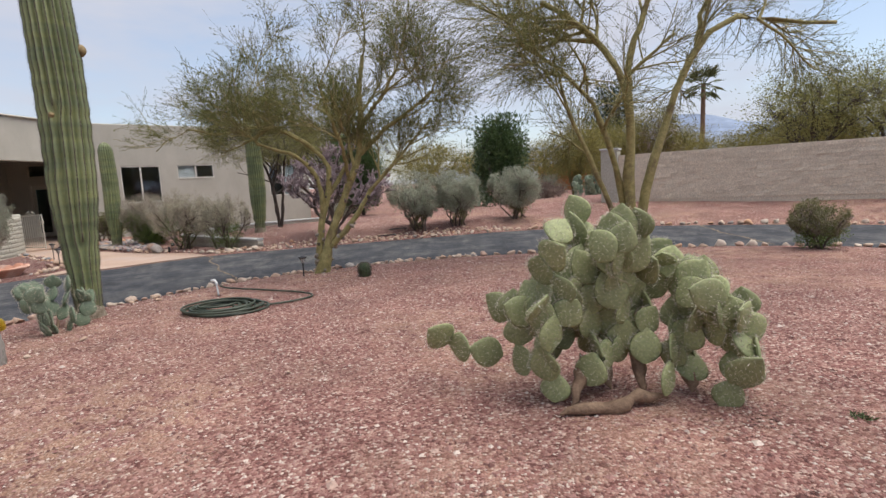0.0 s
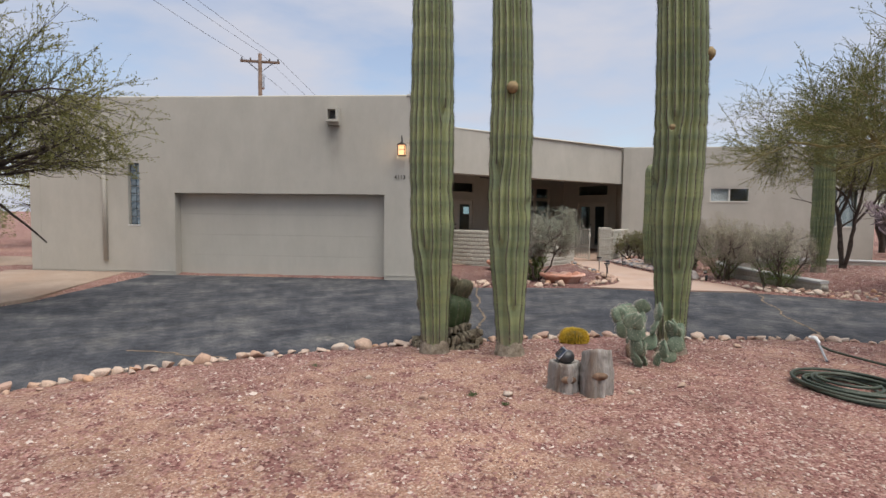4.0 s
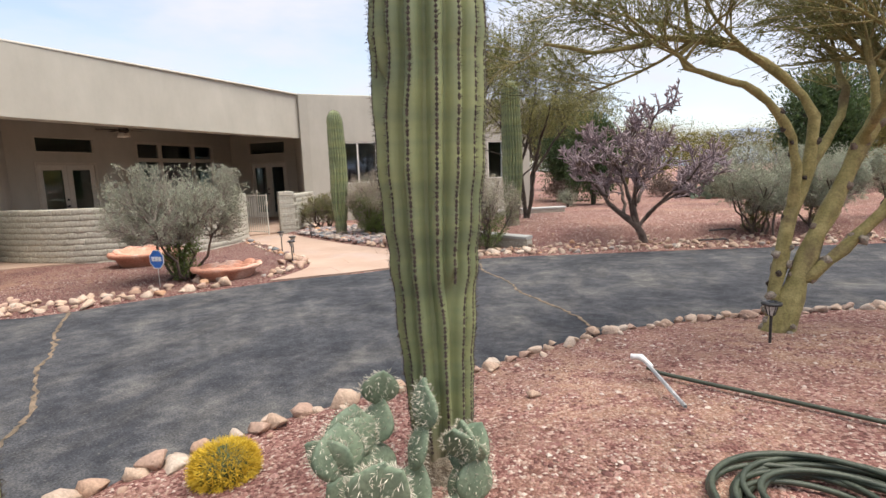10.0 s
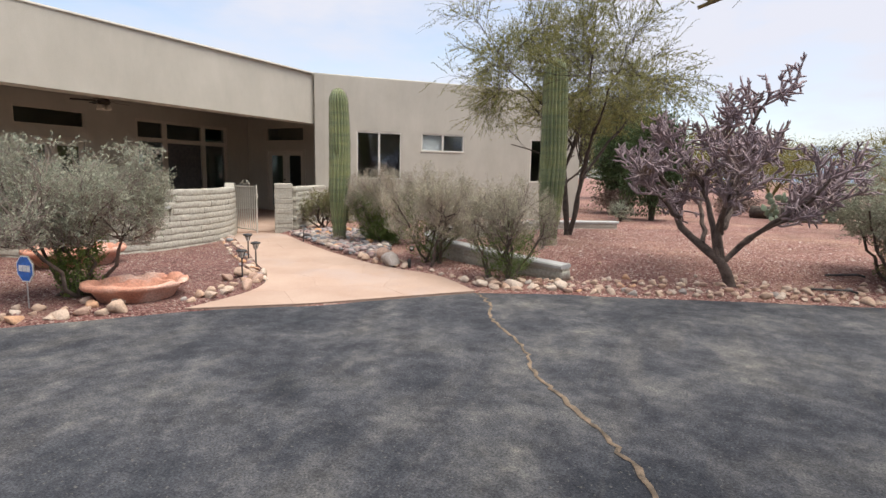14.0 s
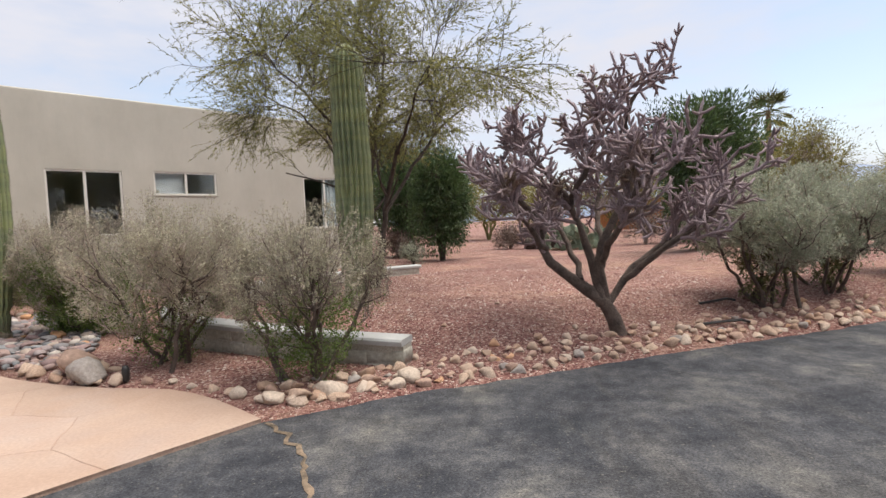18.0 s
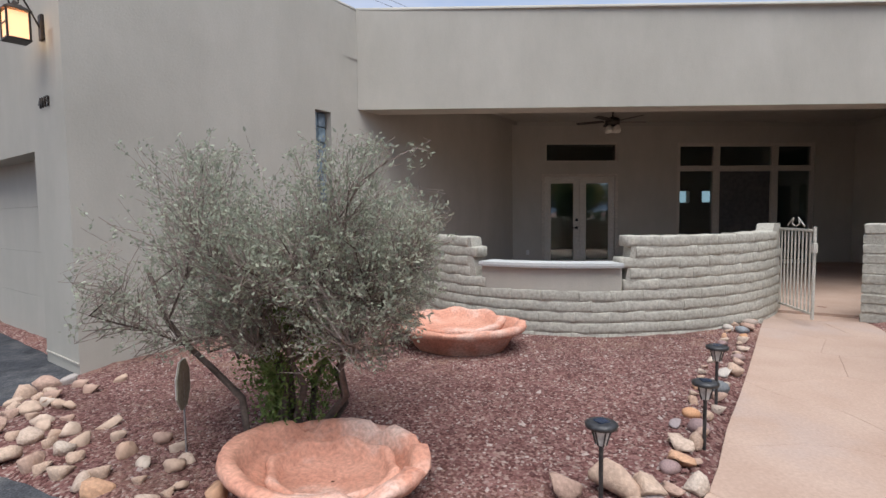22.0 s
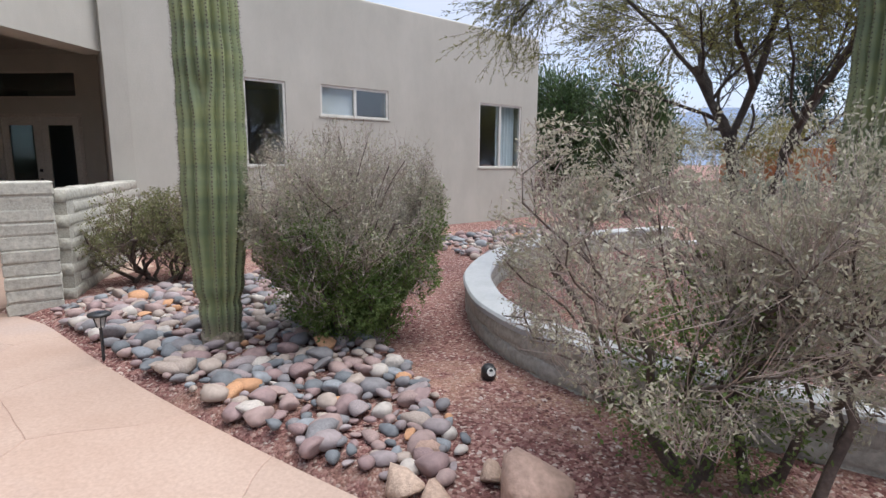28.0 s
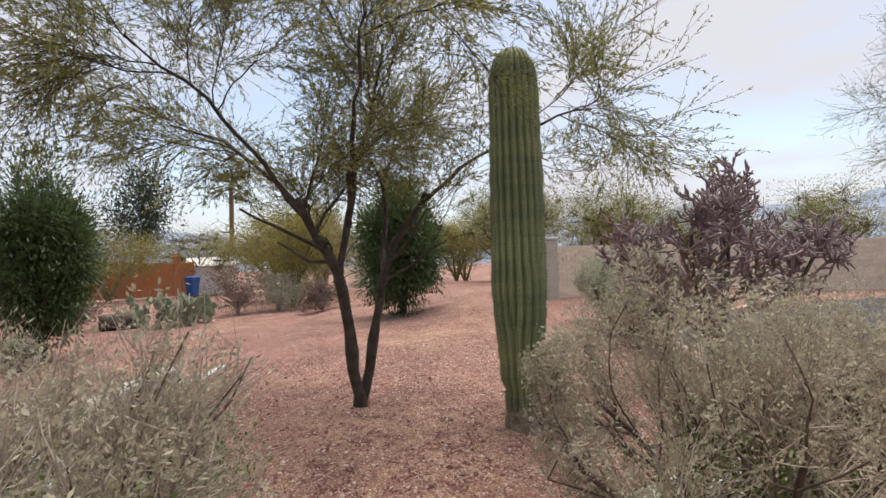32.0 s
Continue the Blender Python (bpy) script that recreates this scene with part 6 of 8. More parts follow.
M_CHOLLABARK = plain("cholla_bark", (0.07, 0.052, 0.045), (0.16, 0.12, 0.10), 0.95, 8, 60, 0.9, 0.02)
M_BARREL = plain("barrel_skin", (0.035, 0.062, 0.02), (0.07, 0.10, 0.038), 0.6, 6, 50, 0.3)
M_BARRELSPINE = plain("barrel_spine", (0.20, 0.17, 0.12), (0.34, 0.30, 0.23), 0.8, 20, 60, 0)
M_GOLD = plain("golden_spine", (0.58, 0.38, 0.02), (0.72, 0.52, 0.06), 0.7, 20, 80, 0)
M_OLDHEAD = plain("dry_barrel_skin", (0.085, 0.08, 0.045), (0.16, 0.14, 0.085), 0.9, 14, 60, 0.6, 0.012)
M_OLDCORK = plain("old_cork", (0.15, 0.125, 0.085), (0.26, 0.22, 0.155), 0.95, 12, 60, 0.8, 0.02)
M_STUMP = plain("weathered_wood", (0.26, 0.235, 0.205), (0.47, 0.445, 0.41), 0.95, 5, 30, 1.0, 0.03, c3=(0.21, 0.155, 0.115), stretch=(2.2, 2.2, 0.35))
M_HOSE = plain("green_hose", (0.030, 0.042, 0.028), (0.055, 0.068, 0.045), 0.5, 8, 60, 0.1)
M_STEEL = plain("galvanised_steel", (0.45, 0.46, 0.47), (0.60, 0.61, 0.62), 0.35, 8, 60, 0.1, 0.002, metal=0.7)
M_LENS = plain("clear_lens", (0.55, 0.55, 0.52), (0.66, 0.66, 0.63), 0.2, 5, 40, 0)
M_SOLAR = plain("solar_cell", (0.02, 0.03, 0.055), (0.04, 0.055, 0.09), 0.15, 12, 60, 0)
M_BLUESIGN = plain("sign_blue", (0.02, 0.14, 0.52), (0.03, 0.17, 0.58), 0.4, 4, 30, 0)
M_WHITE = plain("white_paint", (0.74, 0.74, 0.73), (0.80, 0.80, 0.79), 0.5, 4, 30, 0)
M_SIGNBACK = plain("sign_back", (0.33, 0.30, 0.23), (0.40, 0.37, 0.29), 0.7, 6, 40, 0.2)
ROCK_STOPS = [(0.0, (0.47, 0.335, 0.25)), (0.18, (0.52, 0.40, 0.315)), (0.36, (0.45, 0.30, 0.215)), (0.46, (0.53, 0.435, 0.355)), (0.62, (0.42, 0.285, 0.22)), (0.78, (0.50, 0.37, 0.28)), (0.93, (0.52, 0.31, 0.19)), (0.96, (0.38, 0.34, 0.31))]
RIVER_STOPS = [(0.0, (0.20, 0.188, 0.19)), (0.14, (0.29, 0.24, 0.235)), (0.30, (0.27, 0.185, 0.175)), (0.44, (0.37, 0.30, 0.25)), (0.58, (0.15, 0.158, 0.165)), (0.68, (0.33, 0.235, 0.21)), (0.82, (0.46, 0.41, 0.36)),
               (0.90, (0.24, 0.25, 0.26)), (0.96, (0.50, 0.27, 0.14))]
M_ROCK = picked("tan_rock", ROCK_STOPS, 0.9, 14, 0.6, 0.02)
M_RIVER = picked("river_rock", RIVER_STOPS, 0.75, 18, 0.25, 0.006)


# prickly pears
def pad_mesh(L, W, T, seed, material):
    rng = rng_of(seed)
    nu, nv = 9, 14
    V = []
    for i in range(nu + 1):
        u = i / nu
        w = W * (math.sin(math.pi * min(u, 1) ** 0.80) ** 0.75 if 0 < u < 1 else 0.0) * 0.5 + (0.015 if i == 0 else 0.0)
        for j in range(nv):
            a = 2 * math.pi * j / nv
            V.append((w * math.cos(a), T * 0.5 * math.sin(a) * (0.5 + 0.6 * math.sin(math.pi * u)) + 0.006 * math.sin(3 * u + seed), u * L))
    F = [(i * nv + j, i * nv + (j + 1) % nv, (i + 1) * nv + (j + 1) % nv, (i + 1) * nv + j) for i in range(nu) for j in range(nv)]
    me = geo("pad", V, F, material, True)
    C, D = [], []
    for r in range(1, 8):
        u = r / 8
        w = W * math.sin(math.pi * u ** 0.80) ** 0.75 * 0.5
        n = max(2, int(w * 2 / 0.034))
        for k in range(n):
            x = -w * 0.95 + 1.9 * w * (k + 0.5 * (r % 2)) / n
            y = T * 0.5 * (0.5 + 0.6 * math.sin(math.pi * u)) * math.sqrt(max(0, 1 - (x / w) ** 2))
            for sgn in (-1, 1):
                for q in range(3):
                    C.append((x, sgn * y, u * L))
                    D.append((rng.normal() * 0.5 + x / w * 0.6, sgn + rng.normal() * 0.3, rng.normal() * 0.5))
    for k in range(18):
        u = 0.35 + 0.65 * k / 18
        w = W * math.sin(math.pi * min(u, 0.995) ** 0.80) ** 0.75 * 0.5
        for sgn in (-1, 1):
            for q in range(2):
                C.append((sgn * w, 0, u * L))
                D.append((sgn + rng.normal() * 0.4, rng.normal() * 0.5, 0.4 + rng.normal() * 0.4))
    sp = geo("thorns", *leaves(rng, np.array(C), np.array(D), 0.026, 0.0028), M_THORN)
    return me, sp


def prickly_pear(x, y, label, envelope, roots, seed, material, size, depth, trunk):
    """envelope: (x, height) pairs; pads climb from the roots up to it."""
    rng = rng_of(seed)
    ob = thing("prickly_pear", label, "cactus", (x, y, gz(x, y) - 0.02))
    kinds = [pad_mesh(size * a, size * b, 0.035, seed + i, material) for i, (a, b) in enumerate([(1.0, 0.88), (1.1, 0.92), (0.84, 0.86), (0.95, 0.98)])]
    ex, eh = [e[0] for e in envelope], [e[1] for e in envelope]
    done = []

    def put(p, tilt, turn, sway, k):
        m = Matrix.Translation(p) @ Euler((0, 0, turn)).to_matrix().to_4x4() @ Euler((tilt, sway, 0)).to_matrix().to_4x4()
        me, sp = kinds[k]
        pad = part("pad", me, ob, at=m)
        part("thorns", sp, pad, kind="stuff")
        L = size * (1.0, 1.12, 0.85, 0.95)[k]
        done.append(p)
        return m @ Vector((0, 0, L * 0.93)), m

    def climb(p, level, sway, depth_left):
        if depth_left == 0:
            return
        k = int(rng.integers(0, 4))
        turn = rng.uniform(-1.0, 1.0)
        tip, m = put(p, rng.normal() * 0.30, turn, sway + rng.normal() * 0.22, k)
        lim = float(np.interp(tip.x, ex, eh))
        for n in range(int(rng.choice([1, 1, 1, 2, 2]))):
            if tip.z + size * 0.5 < lim or (n == 0 and tip.z + size * 0.25 < lim):
                off = m.to_3x3() @ Vector((rng.uniform(-0.3, 0.3) * size, 0, rng.uniform(-0.22, 0.0) * size))
                climb(tip + off, level + 1, sway * 0.5 + rng.normal() * 0.55, depth_left - 1)
    for rx, ry, rz, sw in roots:
        climb(Vector((rx, ry, rz)), 0, sw, depth)
    for pts, r in trunk:
        ln = smooth_line(pts, 0.05)
        ln = ln + rng.normal(size=ln.shape) * 0.008
        part("stem", geo("stem", *tubes(ln[None], np.full((1, len(ln)), r) * rng.uniform(0.65, 1.3, (1, len(ln))) * np.clip(np.minimum(np.arange(len(ln)), np.arange(len(ln))[::-1]) / 2 + 0.1, 0, 1)[None], 10), M_DEADPAD, True), ob, "brown corky old stem")
    return len(done)


prickly_pear(1.28, 3.58, "large sprawling prickly pear with broad green pads", [(-1.15, 0.42), (-0.9, 0.52), (-0.72, 0.6), (-0.62, 1.0), (-0.5, 1.12), (-0.15, 1.2), (0.12, 1.2), (0.34, 1.0), (0.6, 0.78), (0.8, 0.55), (0.9, 0.2)],
             [(-0.80, 0.1, 0.26, -1.0), (-0.66, -0.1, 0.18, -0.8), (-0.52, 0.05, 0.42, -0.25), (-0.5, -0.1, 0.62, 0.0), (-0.5, -0.22, 0.04, -0.3), (-0.45, 0.1, 0.2, -0.2), (-0.28, -0.22, 0.14, 0.1), (-0.1, 0.25, 0.2, -0.3), (0.0, 0.1, 0.2, 0.3), (0.15, 0.15, 0.25, 0.0),
              (-0.35, 0.05, 0.3, -0.3), (0.1, -0.15, 0.25, -0.2), (0.28, -0.05, 0.2, 0.2), (0.40, -0.15, 0.12, 0.5), (0.50, -0.35, 0.02, 0.5),
              (0.16, -0.32, 0.1, 0.15), (-0.03, -0.08, 0.32, 0.05), (0.68, -0.1, 0.08, 0.3), (0.05, 0.0, 0.5, -0.1), (-0.2, 0.1, 0.45, 0.1)], 61, M_PAD, 0.235, 5,
             [([(-0.5, -0.42, 0.04), (-0.38, -0.36, 0.06), (-0.2, -0.38, 0.05), (0.02, -0.28, 0.08), (0.2, -0.27, 0.07)], 0.038), ([(-0.4, -0.3, 0.05), (-0.3, -0.15, 0.2), (-0.28, -0.05, 0.3)], 0.042), ([(0.1, -0.2, 0.06), (0.07, -0.05, 0.25), (0.1, 0.1, 0.4)], 0.045),
              ([(0.4, -0.15, 0.06), (0.45, 0.0, 0.2)], 0.05), ([(-0.1, -0.1, 0.05), (-0.12, 0.1, 0.25)], 0.045)])
prickly_pear(-4.47, 5.80, "blue-green prickly pear at the foot of a saguaro", [(-0.4, 0.4), (-0.15, 0.56), (0.15, 0.54), (0.3, 0.35), (0.42, 0.1)],
             [(-0.2, 0.1, 0.12, -0.5), (-0.12, 0.2, 0.15, -0.1), (0.0, 0.1, 0.12, 0.1), (0.1, -0.1, 0.0, 0.1), (0.16, 0.0, 0.0, 0.2), (0.12, -0.22, 0.0, -0.1), (0.2, 0.15, 0.02, 0.3)], 67, M_PADBLUE, 0.205, 4,
             [([(-0.1, 0.0, 0), (-0.16, 0.05, 0.12), (-0.14, 0.12, 0.22)], 0.05), ([(0.0, 0.05, 0), (0.0, 0.1, 0.14)], 0.045)])


# cholla
def cholla(x, y, seed):
    rng = rng_of(seed)
    ob = thing("cholla", "purple-brown tree cholla with jointed bare branches", "cactus", (x, y, gz(x, y) - 0.05))
    specs = [([(0.05, 0, 0), (-0.02, 0, 0.2), (-0.12, 0, 0.38), (-0.45, 0, 0.62), (-0.72, 0.05, 0.9), (-0.74, 0.1, 1.15), (-1.0, 0.1, 1.5), (-1.3, 0.1, 1.85)], 0.11, 0.03),
             ([(-0.14, 0, 0.34), (-0.22, 0, 0.8), (-0.42, 0.05, 1.38), (-0.62, 0.05, 1.65), (-0.9, 0.05, 1.95)], 0.075, 0.03), ([(-0.1, 0, 0.36), (-0.16, -0.05, 0.9), (0.07, -0.08, 1.4), (0.16, -0.1, 1.7), (0.1, -0.1, 2.1), (0.25, -0.1, 2.5)], 0.08, 0.03),
             ([(-0.05, 0, 0.36), (0.16, 0.05, 0.64), (0.56, 0.1, 0.9), (0.92, 0.1, 1.1), (1.15, 0.1, 1.45)], 0.06, 0.028), ([(0.12, 0, 0.6), (0.45, -0.2, 0.95), (0.75, -0.3, 1.2), (0.95, -0.35, 1.55)], 0.05, 0.026),
             ([(-0.35, 0, 0.6), (-0.4, 0.3, 1.1), (-0.4, 0.6, 1.7)], 0.055, 0.028), ([(-0.1, 0, 0.8), (0.05, 0.35, 1.25), (0.2, 0.6, 1.8)], 0.055, 0.028), ([(-0.15, 0, 0.75), (-0.15, -0.4, 1.2), (-0.05, -0.65, 1.7)], 0.055, 0.028),
             ([(-0.7, 0.05, 0.9), (-1.0, -0.15, 1.25), (-1.25, -0.25, 1.55)], 0.045, 0.026), ([(-0.42, 0.05, 1.38), (-0.3, -0.1, 1.75), (-0.15, -0.1, 2.15)], 0.045, 0.026)]
    P0, R0 = [], []
    for pts, r0, r1 in specs:
        ln = smooth_line(pts, 0.01)
        P0.append(ln[np.linspace(0, len(ln) - 1, 12).astype(int)] * vec(1.0, 1.75, 1.04) + rng.normal(size=(12, 3)) * 0.012)
        R0.append(np.linspace(r0 * 0.72, r1 * 0.6, 12) * (1 + 0.08 * rng.normal(size=12)))
    P0, R0 = np.array(P0), np.array(R0)
    for p, r in zip(P0, R0):
        part("stem", geo("stem", *tubes(p[None], r[None], 10), M_CHOLLABARK, True), ob)
    P1, R1 = grow(rng, P0, R0, 130, (25, 65), (0.25, 0.6), 0.2, 0.10, 6, 0.42, 1.0, 0.7, 0.8)
    R1 = np.clip(R1, 0.016, 0.023)
    P2, R2 = grow(rng, P1, R1, 760, (30, 75), (0.12, 0.28), 0.16, 0.08, 6, 0.3, 1.0, 0.8, 0.9)
    P3, R3 = grow(rng, P2, R2, 2300, (30, 80), (0.06, 0.15), 0.12, 0.06, 6, 0.3, 1.0, 0.8, 0.9)
    end = np.array([0.85, 1.0, 1.0, 1.0, 0.85, 0.15])
    for p, r in zip(P1, R1):
        part("limb", geo("limb", *tubes(p[None], r[None], 7), M_CHOLLA, True), ob)
    part("joints", geo("joints", *merge(tubes(P2, 0.0145 * end[None] * np.ones((len(P2), 1)), 6), tubes(P3, 0.012 * end[None] * np.ones((len(P3), 1)), 6)), M_CHOLLA, True), ob, kind="stuff")
    C, D = along(rng, np.concatenate([P1, P2, P3]), 16000)
    side = rng.normal(size=C.shape)
    Dn = D / (np.linalg.norm(D, axis=1, keepdims=True) + 1e-9)
    side -= (side * Dn).sum(1, keepdims=True) * Dn
    side /= np.linalg.norm(side, axis=1, keepdims=True) + 1e-9
    part("spines", geo("cholla_spines", *leaves(rng, C + side * 0.012, side, 0.02, 0.004), M_CHOLLA), ob, kind="stuff")


cholla(-3.3, 15.28, 71)


# barrel cacti
def barrel(name, label, x, y, z, r, h, ribs, skin, spine, seed, parent=None, lean=(0, 0), spine_len=0.03, count=40, category="cactus"):
    rng = rng_of(seed)
    a = np.arange(ribs * 4) * 2 * np.pi / (ribs * 4)
    nz = 16
    V = []
    for i in range(nz + 1):
        u = i / nz
        rr = r * math.sqrt(max(0.002, 1 - abs(2 * u - 1) ** 2.6)) if u > 0.5 else r * (0.75 + 0.25 * math.sin(math.pi * u))
        R = rr * (0.86 + 0.14 * np.abs(np.cos(a * ribs / 2)))
        V.append(np.stack([R * np.cos(a) + lean[0] * u * h, R * np.sin(a) + lean[1] * u * h, np.full(len(a), u * h)], 1))
    V = np.concatenate(V)
    n = len(a)
    F = [(i * n + j, i * n + (j + 1) % n, (i + 1) * n + (j + 1) % n, (i + 1) * n + j) for i in range(nz) for j in range(n)]
    if parent is None:
        ob = thing(name, label, category, (x, y, z))
        off = vec(0, 0, 0)
    else:
        ob, off = parent, vec(x, y, z)
    part("stem", geo("barrel_stem", V + off, F, skin, True), ob)
    K, Z = np.meshgrid(np.arange(ribs), np.linspace(0.1, 0.99, count), indexing="ij")
    K, Z = K.ravel(), Z.ravel()
    rr = r * np.sqrt(np.clip(1 - np.abs(2 * Z - 1) ** 2.6, 0.002, 1))
    rr = np.where(Z > 0.5, rr, r * (0.75 + 0.25 * np.sin(np.pi * Z)))
    an = K * 2 * np.pi / ribs
    C = np.column_stack([rr * np.cos(an) + lean[0] * Z * h, rr * np.sin(an) + lean[1] * Z * h, Z * h]) + off
    out = np.column_stack([np.cos(an), np.sin(an), (Z - 0.4) * 1.8])
    VS = [leaves(rng, C, out + rng.normal(size=C.shape) * 0.6, spine_len, spine_len * 0.09) for q in range(5)]
    part("spines", geo("barrel_spines", *merge(*VS), spine), ob, kind="stuff")
    return ob


barrel("golden_barrel", "golden barrel cactus with dense yellow spines", -5.6, 6.15, gz(-5.6, 6.15) - 0.03, 0.15, 0.19, 26, M_BARREL, M_GOLD, 81, spine_len=0.045, count=46)
barrel("small_barrel", "small green barrel cactus in the gravel", -1.38, 8.52, gz(-1.38, 8.52) - 0.02, 0.10, 0.24, 14, M_BARREL, M_SPINE, 82)
bc = barrel("barrel_cluster", "clump of green barrel cacti on an old corky base", -6.5, 4.85, gz(-6.5, 4.85) - 0.02, 0.01, 0.02, 8, M_BARREL, M_SPINE, 83, count=3)
barrel("", "", -0.02, 0.0, 0.16, 0.245, 0.52, 16, M_BARREL, M_BARRELSPINE, 84, parent=bc, lean=(0.12, 0.10), count=13, spine_len=0.036)
barrel("", "", -0.10, -0.06, 0.62, 0.125, 0.25, 13, M_OLDHEAD, M_BARRELSPINE, 85, parent=bc, lean=(-0.2, -0.1), count=12, spine_len=0.022)
barrel("", "", 0.07, 0.10, 0.60, 0.135, 0.25, 13, M_OLDHEAD, M_BARRELSPINE, 86, parent=bc, lean=(0.2, 0.15), count=12, spine_len=0.022)
barrel("", "", 0.03, 0.04, 0.72, 0.10, 0.17, 12, M_OLDHEAD, M_BARRELSPINE, 89, parent=bc, lean=(0.1, -0.3), count=12, spine_len=0.022)
barrel("", "", -0.2, -0.12, 0.34, 0.13, 0.26, 13, M_OLDHEAD, M_BARRELSPINE, 87, parent=bc, lean=(-0.4, -0.2), count=12, spine_len=0.022)
rg = rng_of(88)
# rope-like rows of dead, corky segments curling round the foot
for pts, size in (([(-0.10, -0.36, 0.05), (0.10, -0.33, 0.07), (0.28, -0.16, 0.14), (0.36, 0.06, 0.22), (0.33, 0.22, 0.20)], 1.15), ([(-0.12, -0.30, 0.14), (0.08, -0.26, 0.18), (0.22, -0.10, 0.25), (0.28, 0.10, 0.30)], 0.95),
                  ([(0.02, -0.38, 0.03), (0.24, -0.28, 0.04), (0.38, -0.08, 0.07), (0.42, 0.12, 0.06)], 0.9), ([(-0.34, -0.1, 0.05), (-0.3, -0.28, 0.06), (-0.12, -0.38, 0.04)], 0.95), ([(-0.3, 0.2, 0.06), (0.0, 0.34, 0.08), (0.28, 0.26, 0.08)], 1.0)):
    ln = smooth_line(pts, 0.042 * size)
    for q0, q1 in zip(ln[:-1], ln[1:]):
        d = q1 - q0
        V, F = rbox(-0.022, 0.022, -0.05, 0.05, -0.042, 0.042, 0.016, 2)
        V = V * vec(1.0, rg.uniform(0.8, 1.25), rg.uniform(0.8, 1.25)) * size + rg.normal(size=V.shape) * 0.007
        part("old_segment", geo("old_segment", V, F, M_OLDCORK, True), bc, "grey corky old segment", at=pose(*q0, rg.uniform(-25, 25), rg.uniform(-15, 15), math.degrees(math.atan2(d[1], d[0])) + rg.uniform(-14, 14)))
part("old_root", geo("old_root", *tubes(stick((0, 0, -0.03), (-0.01, 0, 0.1), (-0.02, 0, 0.22)), np.array([[0.26, 0.24, 0.20]]), 16), M_OLDCORK, True), bc, "grey corky base")
part("flower", geo("flower", *lathe([(0.01, 0), (0.03, 0.03), (0.035, 0.05), (0.0, 0.04)], 8), M_GOLD), bc, "yellow flower", at=pose(-0.32, -0.2, 0.5))


# stumps and lights
def stump(x, y, r, h, seed, label, tilt=0.0):
    rng = rng_of(seed)
    ob = thing("tree_stump", label, "stump", (x, y, gz(x, y) - 0.03))
    n, nz = 28, 12
    a = np.arange(n) * 2 * np.pi / n
    lump = 1 + 0.12 * np.sin(3 * a + seed) + 0.08 * np.sin(7 * a + 2 * seed) - 0.07 * np.abs(np.sin(5 * a + seed)) ** 6 + 0.05 * np.sin(13 * a)
    V = []
    for i in range(nz + 1):
        u = i / nz
        R = r * lump * (1.12 - 0.2 * u + 0.04 * math.sin(6 * u + seed))
        top = tilt * R * np.cos(a + 0.6) * u
        V.append(np.stack([R * np.cos(a), R * np.sin(a), u * h + top], 1))
    V.append(V[-1] * vec(0.9, 0.9, 1) + vec(0, 0, 0.004))
    V.append(V[-2] * vec(0.55, 0.55, 1) + vec(0, 0, -0.02))
    V = np.concatenate(V)
    m = nz + 3
    F = [(i * n + j, i * n + (j + 1) % n, (i + 1) * n + (j + 1) % n, (i + 1) * n + j) for i in range(m - 1) for j in range(n)] + [tuple((m - 1) * n + j for j in range(n))]
    part("wood", geo("wood", V + rng.normal(size=V.shape) * 0.003, F, M_STUMP, True), ob)
    V, F = lathe([(0.001, -0.01), (0.05, 0.0), (0.055, 0.015)], 12)
    part("knot_hole", geo("knot_hole", V * vec(0.6, 1.2, 1), F, M_DEADPAD, True), ob, "dark knot hole", at=pose(r * 0.80, -r * 0.62, h * 0.55, 0, 90, -38))
    return ob


stump(-4.33, 4.42, 0.125, 0.27, 3, "short weathered wooden stump carrying a solar light")
stump(-4.1, 4.53, 0.125, 0.39, 5, "tall weathered wooden stump with a knot hole", 0.35)
sl = thing("solar_light", "small tilted solar garden light on a stump", "light", (-4.33, 4.42, gz(-4.33, 4.42) + 0.235), -35)
part("housing", geo("housing", *lathe([(0.05, 0), (0.075, 0.02), (0.075, 0.07), (0.05, 0.10)], 18), M_METAL, True), sl)
part("solar_panel", vf("solar_panel", [rbox(-0.055, 0.055, -0.045, 0.045, -0.006, 0.006, 0.003)], M_SOLAR), sl, at=pose(0.0, -0.045, 0.085, 48, 0, 0))
part("panel_rim", vf("panel_rim", [rbox(-0.065, 0.065, -0.055, 0.055, -0.010, -0.004, 0.003)], M_STEEL), sl, at=pose(0.0, -0.045, 0.085, 48, 0, 0))


